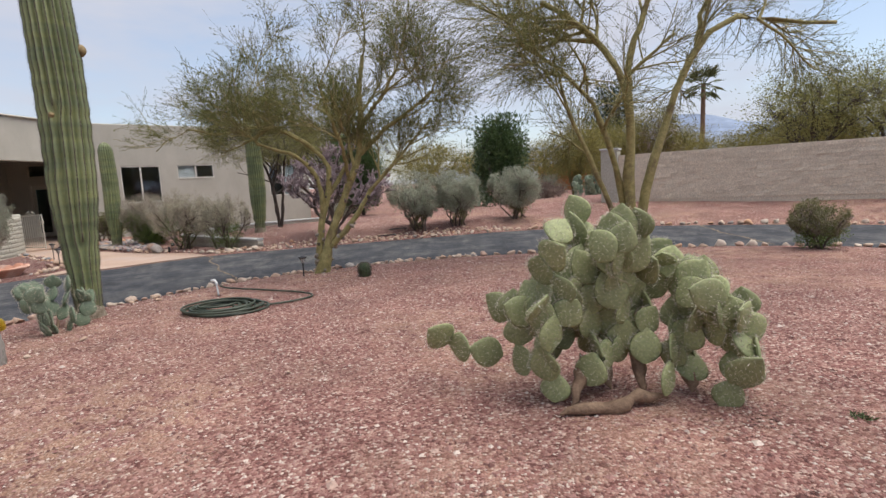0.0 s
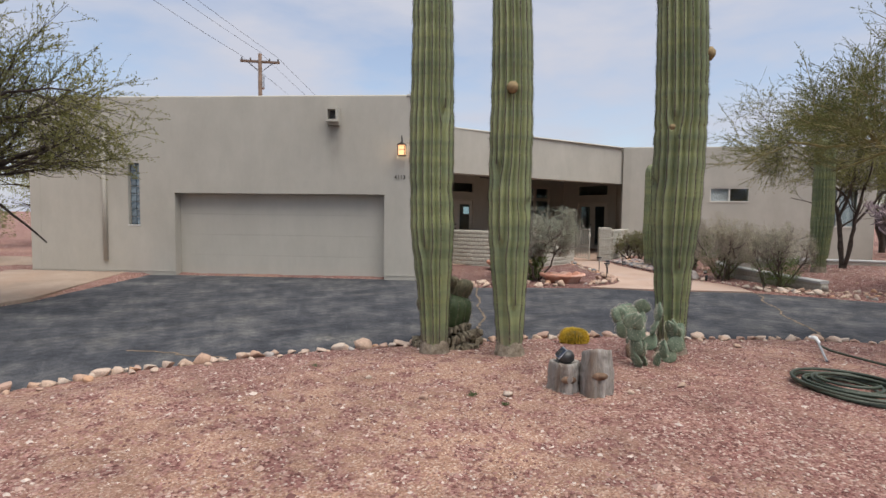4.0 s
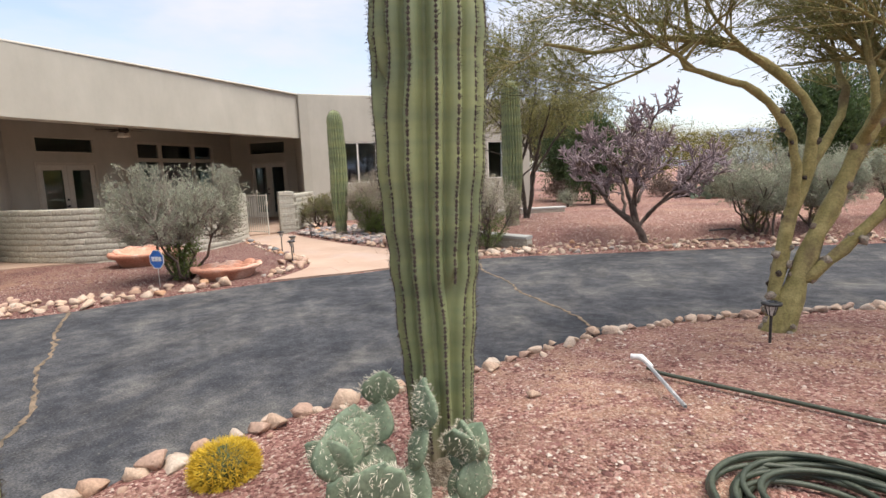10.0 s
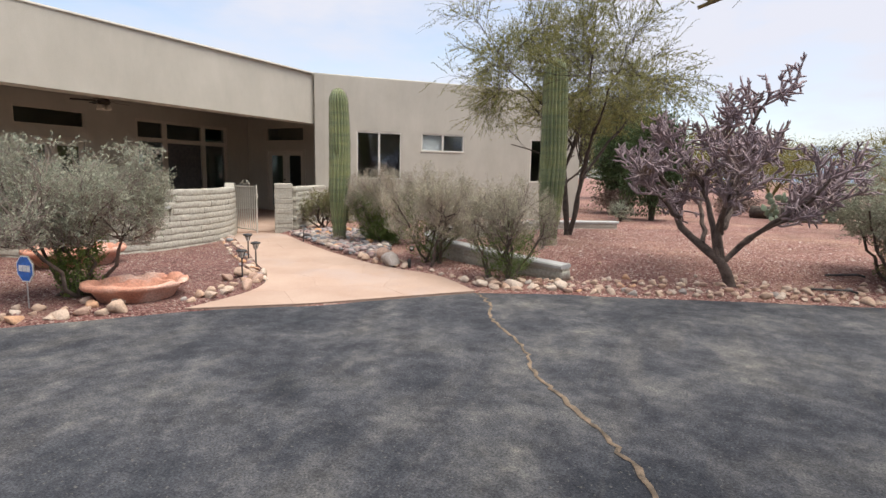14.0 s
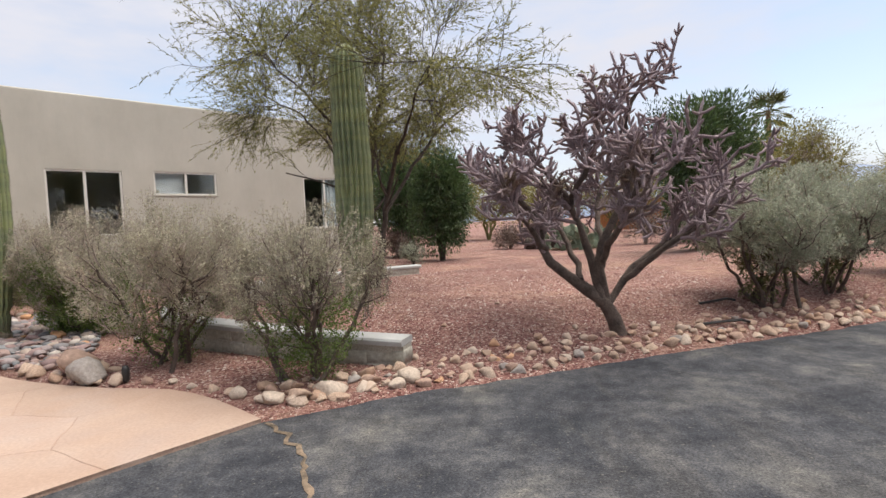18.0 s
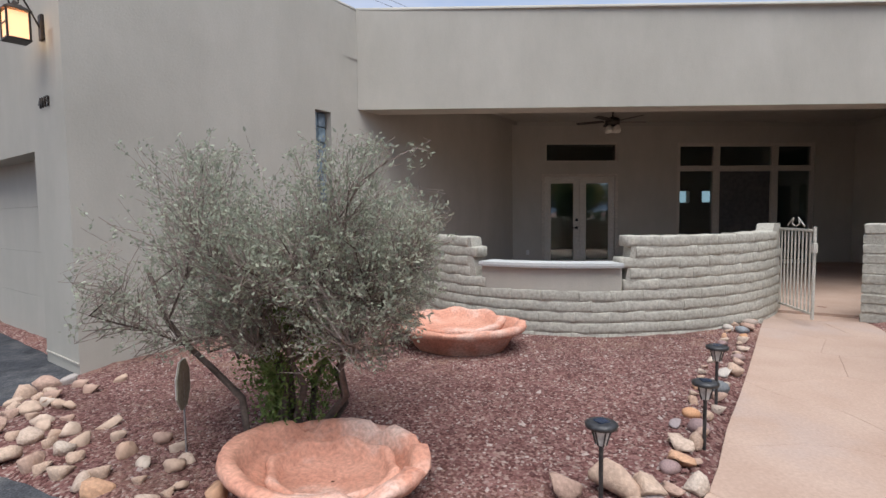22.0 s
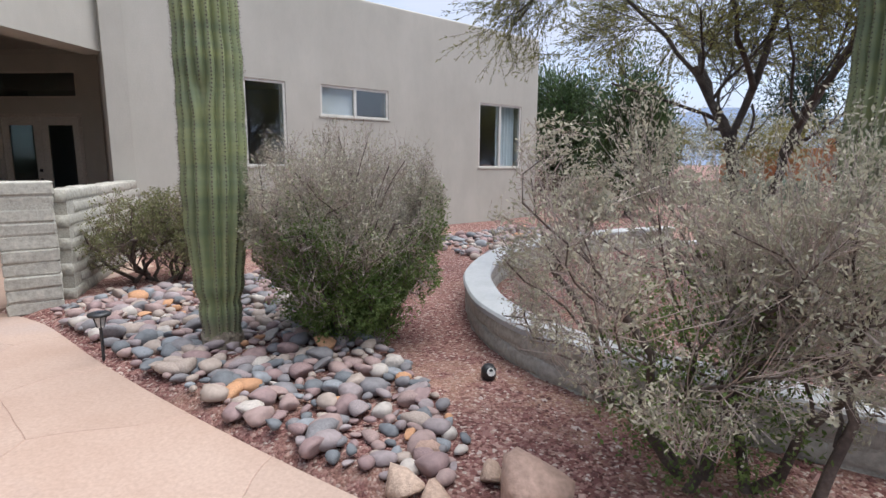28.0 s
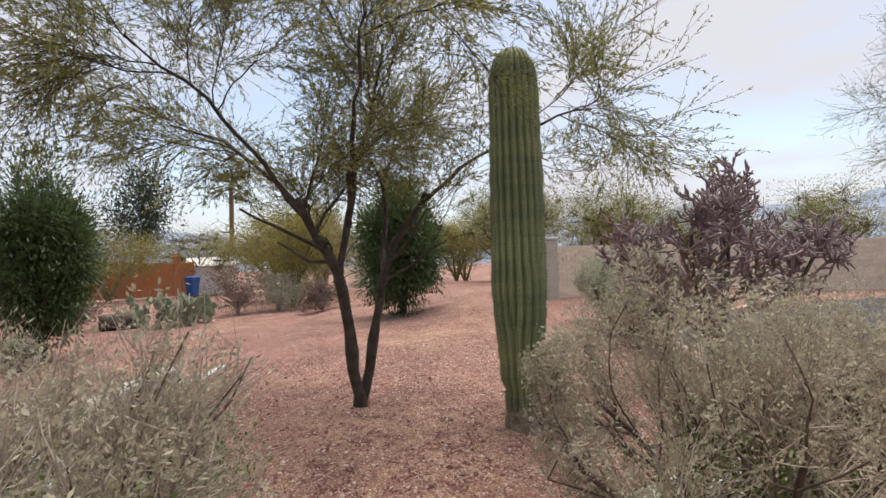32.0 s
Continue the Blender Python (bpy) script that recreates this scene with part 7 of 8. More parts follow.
def path_light(x, y, h=0.43, rz=0.0, lean=0.0):
    ob = thing("path_light", "dark metal solar path light with a clear lens", "light", (x, y, gz(x, y) - 0.01), rz, "path lights")
    part("post", geo("post", *lathe([(0.004, -0.05), (0.011, 0.0), (0.011, h - 0.11)], 10), M_METAL), ob, at=pose(0, 0, 0, lean, 0, 0))
    part("lens", geo("lens", *lathe([(0.022, h - 0.115), (0.045, h - 0.03)], 6), M_LENS), ob, "clear faceted lens")
    me = []
    for i in range(6):
        a = i * math.pi / 3
        me.append(stick((0.024 * math.cos(a), 0.024 * math.sin(a), h - 0.115), (0.048 * math.cos(a), 0.048 * math.sin(a), h - 0.03)))
    part("cage", geo("cage", *tubes(np.concatenate(me), np.full((6, 2), 0.004), 5), M_METAL), ob, kind="stuff")
    part("hood", geo("hood", *lathe([(0.05, h - 0.035), (0.075, h - 0.028), (0.078, h - 0.012), (0.06, h - 0.002), (0.045, h)], 16), M_METAL, True), ob)
    part("solar_panel", geo("solar_panel", *lathe([(0.04, h), (0.04, h + 0.003)], 4), M_SOLAR), ob)


for px, py, ph in ((-9.52, 12.39, 0.44), (-10.1, 13.26, 0.43), (-10.71, 13.72, 0.46), (-11.72, 16.42, 0.36), (-2.5, 8.9, 0.36)):
    path_light(px, py, ph, px * 50)
bl = thing("bollard_light", "small black landscape light at the walkway edge", "light", (-8.0, 14.52, gz(-8.0, 14.52)))
part("body", geo("body", *lathe([(0.02, 0), (0.03, 0.02), (0.032, 0.12), (0.02, 0.15)], 12), M_BLACK, True), bl)
sp = thing("spotlight", "small black spotlight with a white lens on the gravel", "light", (-8.87, 16.27, gz(-8.87, 16.27)), 200)
part("body", geo("body", *lathe([(0.035, 0), (0.05, 0.02), (0.05, 0.075), (0.033, 0.10)], 18), M_BLACK, True), sp)
part("lens", geo("lens", *lathe([(0.035, 0), (0.035, 0.006)], 16), M_LENS), sp, "white lens", at=pose(0, 0.046, 0.066, -65, 0, 0) @ Matrix.Scale(0.8, 4))

# yard sign
sg = thing("yard_sign", "small blue shield-shaped security sign on a thin post", "sign", (-10.36, 10.16, gz(-10.36, 10.16) - 0.03), 6)
part("post", vf("post", [rbox(-0.008, 0.008, -0.004, 0.004, 0, 0.55, 0.002)], M_STEEL), sg)
oct_o = [(0.135 * math.cos(a + 0.39), 0.155 * math.sin(a + 0.39)) for a in np.arange(8) * math.pi / 4]


def plate(outline, y0, y1, cz):
    n = len(outline)
    V = [(x, y0, cz + z) for x, z in outline] + [(x, y1, cz + z) for x, z in outline]
    return np.array(V), [tuple(range(n)), tuple(range(2 * n - 1, n - 1, -1))] + [(i, i + n, (i + 1) % n + n, (i + 1) % n) for i in range(n)]


part("back", geo("back", *plate(oct_o, -0.006, 0.004, 0.47), M_SIGNBACK), sg, "tan back of the sign")
part("border", geo("border", *plate(oct_o, -0.009, -0.0065, 0.47), M_WHITE), sg)
part("face", geo("face", *plate([(x * 0.9, z * 0.9) for x, z in oct_o], -0.012, -0.0095, 0.47), M_BLUESIGN), sg)
part("emblem", vf("emblem", [box(-0.085, -0.035, -0.015, -0.0125, 0.44, 0.51), box(-0.028, 0.028, -0.015, -0.0125, 0.44, 0.51), box(0.035, 0.085, -0.015, -0.0125, 0.44, 0.51)], M_WHITE), sg, "plain white emblem")

# hose
hose = thing("garden_hose", "dark green garden hose coiled on the gravel", "hose", (-2.82, 6.46, gz(-2.82, 6.46)))
th = np.linspace(0, 2 * math.pi * 12, 480)
rg = rng_of(91)
rad = 0.36 + 0.12 * np.sin(th * 0.23) + 0.04 * np.sin(th * 1.13 + 1)
coil = np.column_stack([rad * np.cos(th) + 0.07 * np.sin(th * 0.21), 0.85 * rad * np.sin(th), 0.015 + 0.075 * np.abs(np.sin(th * 0.19)) * (th / th.max())])
part("coil", geo("coil", *tubes(coil[None], np.full((1, 480), 0.014), 7), M_HOSE, True), hose)
tail = smooth_line([(0.40, 0.05, 0.02), (0.8, 0.25, 0.02), (1.0, 0.55, 0.02), (0.8, 0.8, 0.02), (0.3, 1.05, 0.02), (-0.3, 1.3, 0.02), (-0.58, 1.40, 0.03), (-0.66, 1.40, 0.06)], 0.05)
NZ = 0.2 - gz(-2.82, 6.46)
part("tail", geo("tail", *tubes(tail[None], np.full((1, len(tail)), 0.014), 7), M_HOSE, True), hose)
part("nozzle", geo("nozzle", *tubes(stick((-0.76, 1.36, NZ), (-0.70, 1.33, NZ + 0.01), (-0.63, 1.27, NZ - 0.03)), np.array([[0.02, 0.024, 0.012]]), 8), M_WHITE, True), hose, "white spray nozzle")
part("stake", geo("stake", *tubes(stick((-0.66, 1.29, NZ - 0.02), (-0.46, 0.92, 0.01)), np.full((1, 2), 0.013), 6), M_STEEL), hose, "steel stake")


# terracotta planters
def planter(x, y, r, h, squash, rz, label, seed, lip=0.09, inner=None, notches=()):
    rng = rng_of(seed)
    ob = thing("planter", label, "planter", (x, y, gz(x, y) - 0.02), rz, "terracotta planters")
    n = 56
    a = np.arange(n) * 2 * np.pi / n
    notch = np.zeros(n)
    for na in notches:
        notch = np.maximum(notch, sstep(0.16, 0.07, np.abs((a - na + np.pi) % (2 * np.pi) - np.pi)))
    prof = [(r * 0.66, 0.0), (r * 0.70, h * 0.1), (r * 0.84, h * 0.6), (r * 0.98, h * 0.72), (r * 1.02, h * 0.86), (r, h * 0.98), (r - lip * 0.5, h), (r - lip, h * 0.97), (r - lip * 1.2, h * 0.6), (r * 0.6, h * 0.3), (0.01, h * 0.25)]
    V = np.concatenate([np.stack([q * np.cos(a), q * squash * np.sin(a), z + 0.004 * np.sin(9 * a + z * 40) + (0.012 * np.sin(2 * a + seed) + 0.008 * np.sin(5 * a) - 0.05 * notch) * float(z > h * 0.9)], 1) for q, z in prof])
    F = [(i * n + j, i * n + (j + 1) % n, (i + 1) * n + (j + 1) % n, (i + 1) * n + j) for i in range(len(prof) - 1) for j in range(n)]
    part("bowl", geo("bowl", V + rng.normal(size=V.shape) * 0.002, F, M_TERRA, True), ob)
    if inner:
        ix, iy, ir, iz, tilt = inner
        scal = 1 + 0.035 * np.sign(np.sin(8 * a)) * np.abs(np.sin(8 * a)) ** 0.4
        prof2 = [(ir * 0.8, 0.0, 0), (ir * 0.97, 0.05, 0.4), (ir * 1.0, 0.11, 1), (ir * 0.93, 0.13, 1), (ir * 0.84, 0.115, 1), (ir * 0.78, 0.05, 0.3), (0.01, 0.035, 0)]
        V = np.concatenate([np.stack([q * (1 + (scal - 1) * s) * np.cos(a), q * squash * (1 + (scal - 1) * s) * np.sin(a), z + 0 * a + 0.012 * s * np.sin(8 * a)], 1) for q, z, s in prof2])
        F = [(i * n + j, i * n + (j + 1) % n, (i + 1) * n + (j + 1) % n, (i + 1) * n + j) for i in range(len(prof2) - 1) for j in range(n)]
        part("inner_bowl", geo("inner_bowl", V, F, M_TERRA, True), ob, "smaller scalloped bowl inside", at=pose(ix, iy, iz, tilt, 0, 0))


planter(-9.85, 11.05, 0.56, 0.24, 0.82, 62, "broad terracotta planter with a scalloped rim on gravel", 95, inner=(0.05, 0.0, 0.36, 0.05, 3), notches=(0.2, 0.75, 1.4, 2.3, 5.6))
planter(-12.75, 12.1, 0.70, 0.30, 0.82, 70, "terracotta planter holding a smaller tilted bowl", 96, inner=(-0.06, 0.08, 0.53, 0.19, 6), notches=(0.4, 1.9))

# drip pipes left on the gravel
for px, py, rz in ((-2.0, 15.55, 5), (-1.75, 16.2, 20)):
    dp = thing("drip_pipe", "short black irrigation pipe lying on gravel", "pipe", (px, py, gz(px, py) + 0.03), rz)
    part("pipe", geo("pipe", *tubes(stick((-0.25, 0, 0.0), (0.2, 0, 0.02), (0.27, -0.06, 0.0)), np.full((1, 3), 0.016), 6), M_BLACK), dp)

# the small conifer-like shrub on the island
shrub(6.3, 9.2, 0.85, 0.9, 97, "small dark green bushy evergreen by the driveway", M_LEAF_OLIVE, M_LEAF_GREEN, twigs=1600, n_leaf=12000, size=0.02, bare=0.0, green=0.4)

# ---- beyond the garden ----
def bushy_tree(name, label, x, y, w, h, seed, leaf, bark=M_BARK, n_leaf=5000, size=(0.22, 0.07), trunk=0.3, stems=4, category="tree", group="", clumps=26, z=None, low=0.25, droop=0.0):
    """A full-crowned tree or large bush: stems, limbs and leaves gathered in uneven clumps."""
    rng = rng_of(seed)
    ob = thing(name, label, category, (x, y, (gz(x, y) if z is None else z) - 0.05), group=group)
    az = np.arange(stems) * 6.283 / stems + rng.uniform(0, 1, stems)
    k = 7
    tt = np.linspace(0, 1, k)[None, :, None]
    tip = np.column_stack([np.cos(az) * w * 0.22, np.sin(az) * w * 0.22, np.full(stems, h * 0.62)])
    P0 = tip[:, None] * tt ** vec(1.5, 1.5, 1.0) + rng.normal(size=(stems, k, 3)) * 0.03 * w * tt
    R0 = np.full((stems, 1), 0.018 * h + 0.02) * np.linspace(1, 0.4, k)[None]
    P1, R1 = grow(rng, P0, R0, stems * 6, (25, 65), (w * 0.15, w * 0.32), 0.18, 0.1, 5, 0.3)
    for p, r in zip(P0, R0):
        part("stem", geo("stem", *tubes(p[None], r[None], 7), bark, True), ob)
    part("limbs", geo("limbs", *tubes(P1, R1, 5), bark, True), ob, kind="stuff")
    u = rng.normal(size=(clumps, 3))
    u /= np.linalg.norm(u, axis=1, keepdims=True)
    rr = rng.uniform(0.35, 0.92, clumps)[:, None]
    C = vec(0, 0, h * (0.5 + low / 2)) + u * rr * vec(w * 0.46, w * 0.46, h * (1 - low) * 0.46)
    size_c = rng.uniform(0.11, 0.22, clumps)
    idx = rng.integers(0, clumps, n_leaf)
    off = np.clip(rng.normal(size=(n_leaf, 3)), -1.5, 1.5) * size_c[idx][:, None] * vec(w, w, h) * 0.62
    P = C[idx] + off
    P[:, 2] = np.clip(P[:, 2], h * low * 0.35, h * 1.02)
    D = off + rng.normal(size=off.shape) * 0.3 * w * 0.2 + vec(0, 0, droop)
    m = clumps * 14
    ci = rng.integers(0, clumps, m)
    tdir = rng.normal(size=(m, 3)) + u[ci] * 0.8 + vec(0, 0, 0.3)
    tdir /= np.linalg.norm(tdir, axis=1, keepdims=True)
    reach = (size_c[ci] * rng.uniform(0.5, 1.0, m))[:, None] * vec(w, w, h)
    tp = C[ci][:, None] + (tdir * reach)[:, None] * np.linspace(-0.3, 0.95, 3)[None, :, None] + rng.normal(size=(m, 3, 3)) * 0.02
    tp[..., 2] = np.clip(tp[..., 2], 0.05, h * 1.02)
    part("twigs", geo("far_twigs", *tubes(tp, np.full((m, 3), 0.0035 + 0.0012 * w) * np.array([1.0, 0.7, 0.4])[None], 3), bark), ob, kind="stuff")
    part("crown", geo("crown", *leaves(rng, P, D, *size), leaf), ob)
    return ob


M_LEAF_PALO = leafy(plain("palo_verde_leaf", (0.20, 0.18, 0.052), (0.30, 0.26, 0.085), 0.85, 0.8, 30, 0, each=0.2))
M_LEAF_BROWN = leafy(plain("winter_shrub", (0.12, 0.085, 0.07), (0.20, 0.14, 0.12), 0.95, 0.8, 30, 0, each=0.2))
M_LEAF_PINE = leafy(plain("pine_needle", (0.02, 0.04, 0.022), (0.04, 0.065, 0.035), 0.8, 0.8, 30, 0, each=0.2))

bushy_tree("oleander", "tall dark green oleander by the house corner", -4.95, 28.0, 2.2, 4.4, 201, M_LEAF_DARK, n_leaf=42000, size=(0.13, 0.034), stems=9, clumps=90, low=0.03, category="shrub")
bushy_tree("oleander", "dark green oleander behind the house corner", -6.3, 31.8, 3.2, 5.2, 203, M_LEAF_DARK, n_leaf=30000, size=(0.15, 0.04), stems=9, clumps=70, low=0.03, category="shrub")
bushy_tree("oleander", "upright dark green oleander in the gravel", 2.1, 23.4, 2.6, 3.95, 202, M_LEAF_DARK, n_leaf=34000, size=(0.16, 0.04), stems=10, clumps=70, low=0.08, category="shrub")
bushy_tree("sage_bush", "small grey-green bush near the house corner", -5.9, 26.6, 0.9, 0.9, 204, M_LEAF_GREY, n_leaf=2500, size=(0.06, 0.02), stems=6, low=0.0, category="shrub")
bushy_tree("mesquite_tree", "olive mesquite behind the house corner", -9.0, 35.0, 5.0, 6.4, 205, M_LEAF_MESQ, n_leaf=9000, size=(0.15, 0.03), clumps=60, low=0.3)
FAR = [  # x, y, width, height, kind
    (13.6, 36.6, 5.0, 6.0, 0), (8.6, 49.7, 8.5, 5.0, 0), (7.2, 32.6, 4.6, 4.8, 0), (18.5, 44, 8.5, 5.0, 0), (2.0, 52.0, 6.5, 4.6, 0), (10.4, 37.0, 7.0, 5.2, 0), (20.5, 31.0, 5.5, 4.4, 0), (-1.5, 46, 9, 5.0, 0), (17.0, 26.0, 6.5, 5.6, 1), (21.5, 27.0, 7.5, 6.6, 1), (21.0, 21.0, 7.0, 6.0, 1),
    (25.0, 17.5, 7.5, 6.0, 1), (26, 33, 8, 5.4, 0), (19.5, 36, 5.0, 3.8, 0), (24.0, 10.0, 7.0, 5.6, 1), (16.0, 50.0, 9, 5.5, 1), (-9.0, 48, 9, 6.5, 1), (-3.5, 56, 10, 6.0, 0), (6.0, 58, 10, 5.0, 1), (22, 58, 10, 6.0, 0), (29.5, 24, 8, 6.0, 0),
    (30.0, 46, 10, 6.0, 1), (-33, 2, 9, 5.0, 1), (-36, -8, 9, 5.5, 0), (-30, -14, 8, 5.0, 1), (-40, 8, 9, 4.5, 1), (36, 14, 10, 6.0, 1), (38, 0, 10, 6.0, 0), (24, -14, 8, 5.0, 1), (6, -26, 9, 5.5, 0), (-12, -24, 8, 5.0, 1), (32, -12, 9, 6, 1)]
for i, (tx, ty, tw, thh, kd) in enumerate(FAR):
    bushy_tree("palo_verde" if kd == 0 else "mesquite_tree", ("yellow-green desert palo verde in the distance", "olive-brown mesquite tree in the distance")[kd], tx, ty, tw, thh, 300 + i, (M_LEAF_PALO, M_LEAF_MESQ)[kd], (M_TWIG_GREEN, M_BARK)[kd],
               n_leaf=16000 if ty < 50 and tx < 26 else 9000, size=(0.15, 0.035), clumps=46, low=0.22, group="distant desert trees")
bushy_tree("desert_bush", "olive desert bush behind the garage corner", -23.2, -1.0, 3.2, 2.6, 349, M_LEAF_OLIVE, M_TWIG, n_leaf=8000, size=(0.10, 0.03), stems=7, low=0.0, category="shrub", group="desert bushes")
bushy_tree("pine_tree", "dark green pine standing far behind the garden wall", 16.8, 60.0, 6.5, 12.0, 341, M_LEAF_PINE, n_leaf=6000, size=(0.4, 0.1), stems=1, clumps=50, low=0.25)
bushy_tree("bare_tree", "leafless grey tree beyond the wall", 13.2, 36.0, 4.0, 5.2, 342, M_LEAF_BROWN, M_TWIG, n_leaf=2200, size=(0.30, 0.015), stems=6, clumps=40, low=0.25)
for i, (bx, by, bw_, bh_) in enumerate([(3.9, 32.4, 2.8, 2.0), (5.6, 31.9, 2.6, 1.9), (5.0, 29.0, 2.0, 1.3), (9.0, 34.0, 3.2, 2.0), (-1.8, 33.5, 2.0, 1.2), (11.5, 31.5, 3, 2.0), (-6.6, 31.0, 1.8, 1.2)]):
    bushy_tree("desert_bush", "brownish winter desert bush", bx, by, bw_, bh_, 350 + i, M_LEAF_BROWN if i % 2 == 0 else M_LEAF_GREY, M_TWIG, n_leaf=3500, size=(0.10, 0.03), stems=7, low=0.0, category="shrub", group="desert bushes")

# prickly pear clump far off
for i, (cx, cy) in enumerate([(0.4, 30.9), (1.3, 31.3), (-0.2, 31.2), (6.6, 27.2), (7.4, 26.9)]):
    prickly_pear(cx, cy, "grey-green prickly pear clump at the far edge of the gravel", [(-0.9, 0.6), (-0.2, 1.3), (0.3, 1.0), (0.9, 0.6)],
                 [(-0.4, 0, 0, -0.4), (-0.2, 0.2, 0, -0.1), (0, 0, 0, 0), (0.2, -0.1, 0, 0.2), (0.4, 0.1, 0, 0.5)], 400 + i, M_PADBLUE, 0.30, 5, [([(-0.3, 0, 0.05), (0.3, 0, 0.05)], 0.06)])
V, F = lathe([(0.24, 0), (0.27, 0.1), (0.27, 1.0), (0.24, 1.05)], 14)
for i, (lx, ly, rz) in enumerate([(-0.8, 32.4, 65), (0.1, 33.2, 20)]):
    lg = thing("log", "dark fallen log section lying on the gravel", "log", (lx, ly, gz(lx, ly) + 0.25), rz)
    part("wood", geo("log_wood", V - vec(0, 0, 0.5), F, M_BARK, True), lg, at=pose(0, 0, 0, 90, 0, 0))

# garden wall of slump block on the far side of the drive
GW = [(6.2, 20.2), (8.0, 19.25), (10.2, 17.9), (12.9, 16.1), (15.6, 13.2), (18.0, 8.6), (20.0, 2.0), (23, -6)]
gw_line = smooth_line(GW, 0.2)
M_GWALL = plain("cream_block", (0.62, 0.54, 0.43), (0.70, 0.615, 0.49), 0.9, 2.2, 24, 0.5, 0.014, each=0.04, world=True)
gw_ob = tagged(new("garden_wall"), "long cream slump-block garden wall beyond the driveway", "wall", kind="structure")
z_gw = 0.48
part("core", geo("core", *sweep(np.column_stack([gw_line, np.full(len(gw_line), z_gw)]), [(0.085, -0.7), (0.085, 1.66), (-0.085, 1.66), (-0.085, -0.7)][::-1]), M_GWALL), gw_ob)
rg = rng_of(21)
seg = np.concatenate([[0], np.cumsum(np.linalg.norm(np.diff(gw_line, axis=0), axis=1))])
pieces = []
for row in range(13):
    s = 0.2 * (row % 2)
    while s < seg[-1]:
        x, y = np.interp(s, seg, gw_line[:, 0]), np.interp(s, seg, gw_line[:, 1])
        x1, y1 = np.interp(s + 0.1, seg, gw_line[:, 0]), np.interp(s + 0.1, seg, gw_line[:, 1])
        a = math.atan2(y1 - y, x1 - x)
        V, F = box(-0.197, 0.197, -0.1, 0.1, -0.06, 0.06)
        V[:, 1] *= 1 + 0.12 * rg.uniform()
        V = V + rg.normal(size=V.shape) * 0.005
        R = np.array([[math.cos(a), -math.sin(a), 0], [math.sin(a), math.cos(a), 0], [0, 0, 1]])
        pieces.append((V @ R.T + vec(x, y, z_gw + 0.07 + row * 0.127), F))
        s += 0.405
V, F = join(pieces)
tagged(part("blocks", geo("blocks", V, F, M_GWALL), gw_ob), kind="stuff")
gp = thing("wall_pier", "square pier at the end of the garden wall", "pier", (5.95, 20.35, z_gw - 0.1), -28, kind="structure")
part("shaft", vf("shaft", [rbox(-0.3, 0.3, -0.3, 0.3, -0.3, 1.95, 0.02)], M_BLOCK), gp)
part("cap", vf("cap", [rbox(-0.34, 0.34, -0.34, 0.34, 1.95, 2.03, 0.02)], M_CAP), gp)

# neighbour's orange wall, white shed and blue bin
M_ORANGE = plain("orange_stucco", (0.50, 0.20, 0.09), (0.56, 0.25, 0.12), 0.9, 0.6, 20, 0.2)
M_BLUEBIN = plain("blue_plastic", (0.02, 0.10, 0.36), (0.03, 0.13, 0.42), 0.45, 3, 30, 0)
ow = thing("neighbour_wall", "orange stucco wall of a neighbouring yard", "wall", (12.0, 51.0, 0.1), -30, kind="structure")
part("panel", vf("panel", [rbox(-4.5, 3.0, -0.15, 0.15, 0, 2.4, 0.03)], M_ORANGE), ow)
part("pier", vf("pier", [rbox(1.6, 2.1, -0.25, 0.25, 0, 3.0, 0.03)], M_ORANGE), ow)
sh = thing("white_shed", "white shed with a low gabled roof in the distance", "shed", (16.4, 50.0, 0.1), -33, kind="")
part("walls", vf("walls", [rbox(-1.6, 1.6, -1.2, 1.2, 0, 2.1, 0.02)], M_WHITE), sh)
part("roof", geo("roof", np.array([(-1.7, -1.35, 2.1), (1.7, -1.35, 2.1), (1.7, 1.35, 2.1), (-1.7, 1.35, 2.1), (-1.7, 0, 2.75), (1.7, 0, 2.75)]), [(0, 1, 5, 4), (2, 3, 4, 5), (1, 2, 5), (3, 0, 4), (3, 2, 1, 0)], M_WHITE), sh)
bb = thing("blue_bin", "blue wheeled bin beside the white shed", "bin", (13.9, 48.8, 0.1), -33)
part("body", geo("body", *lathe([(0.38, 0), (0.5, 1.2)], 4), M_BLUEBIN), bb)
part("lid", geo("lid", *lathe([(0.54, 1.2), (0.54, 1.28), (0.2, 1.38)], 4), M_BLUEBIN), bb)

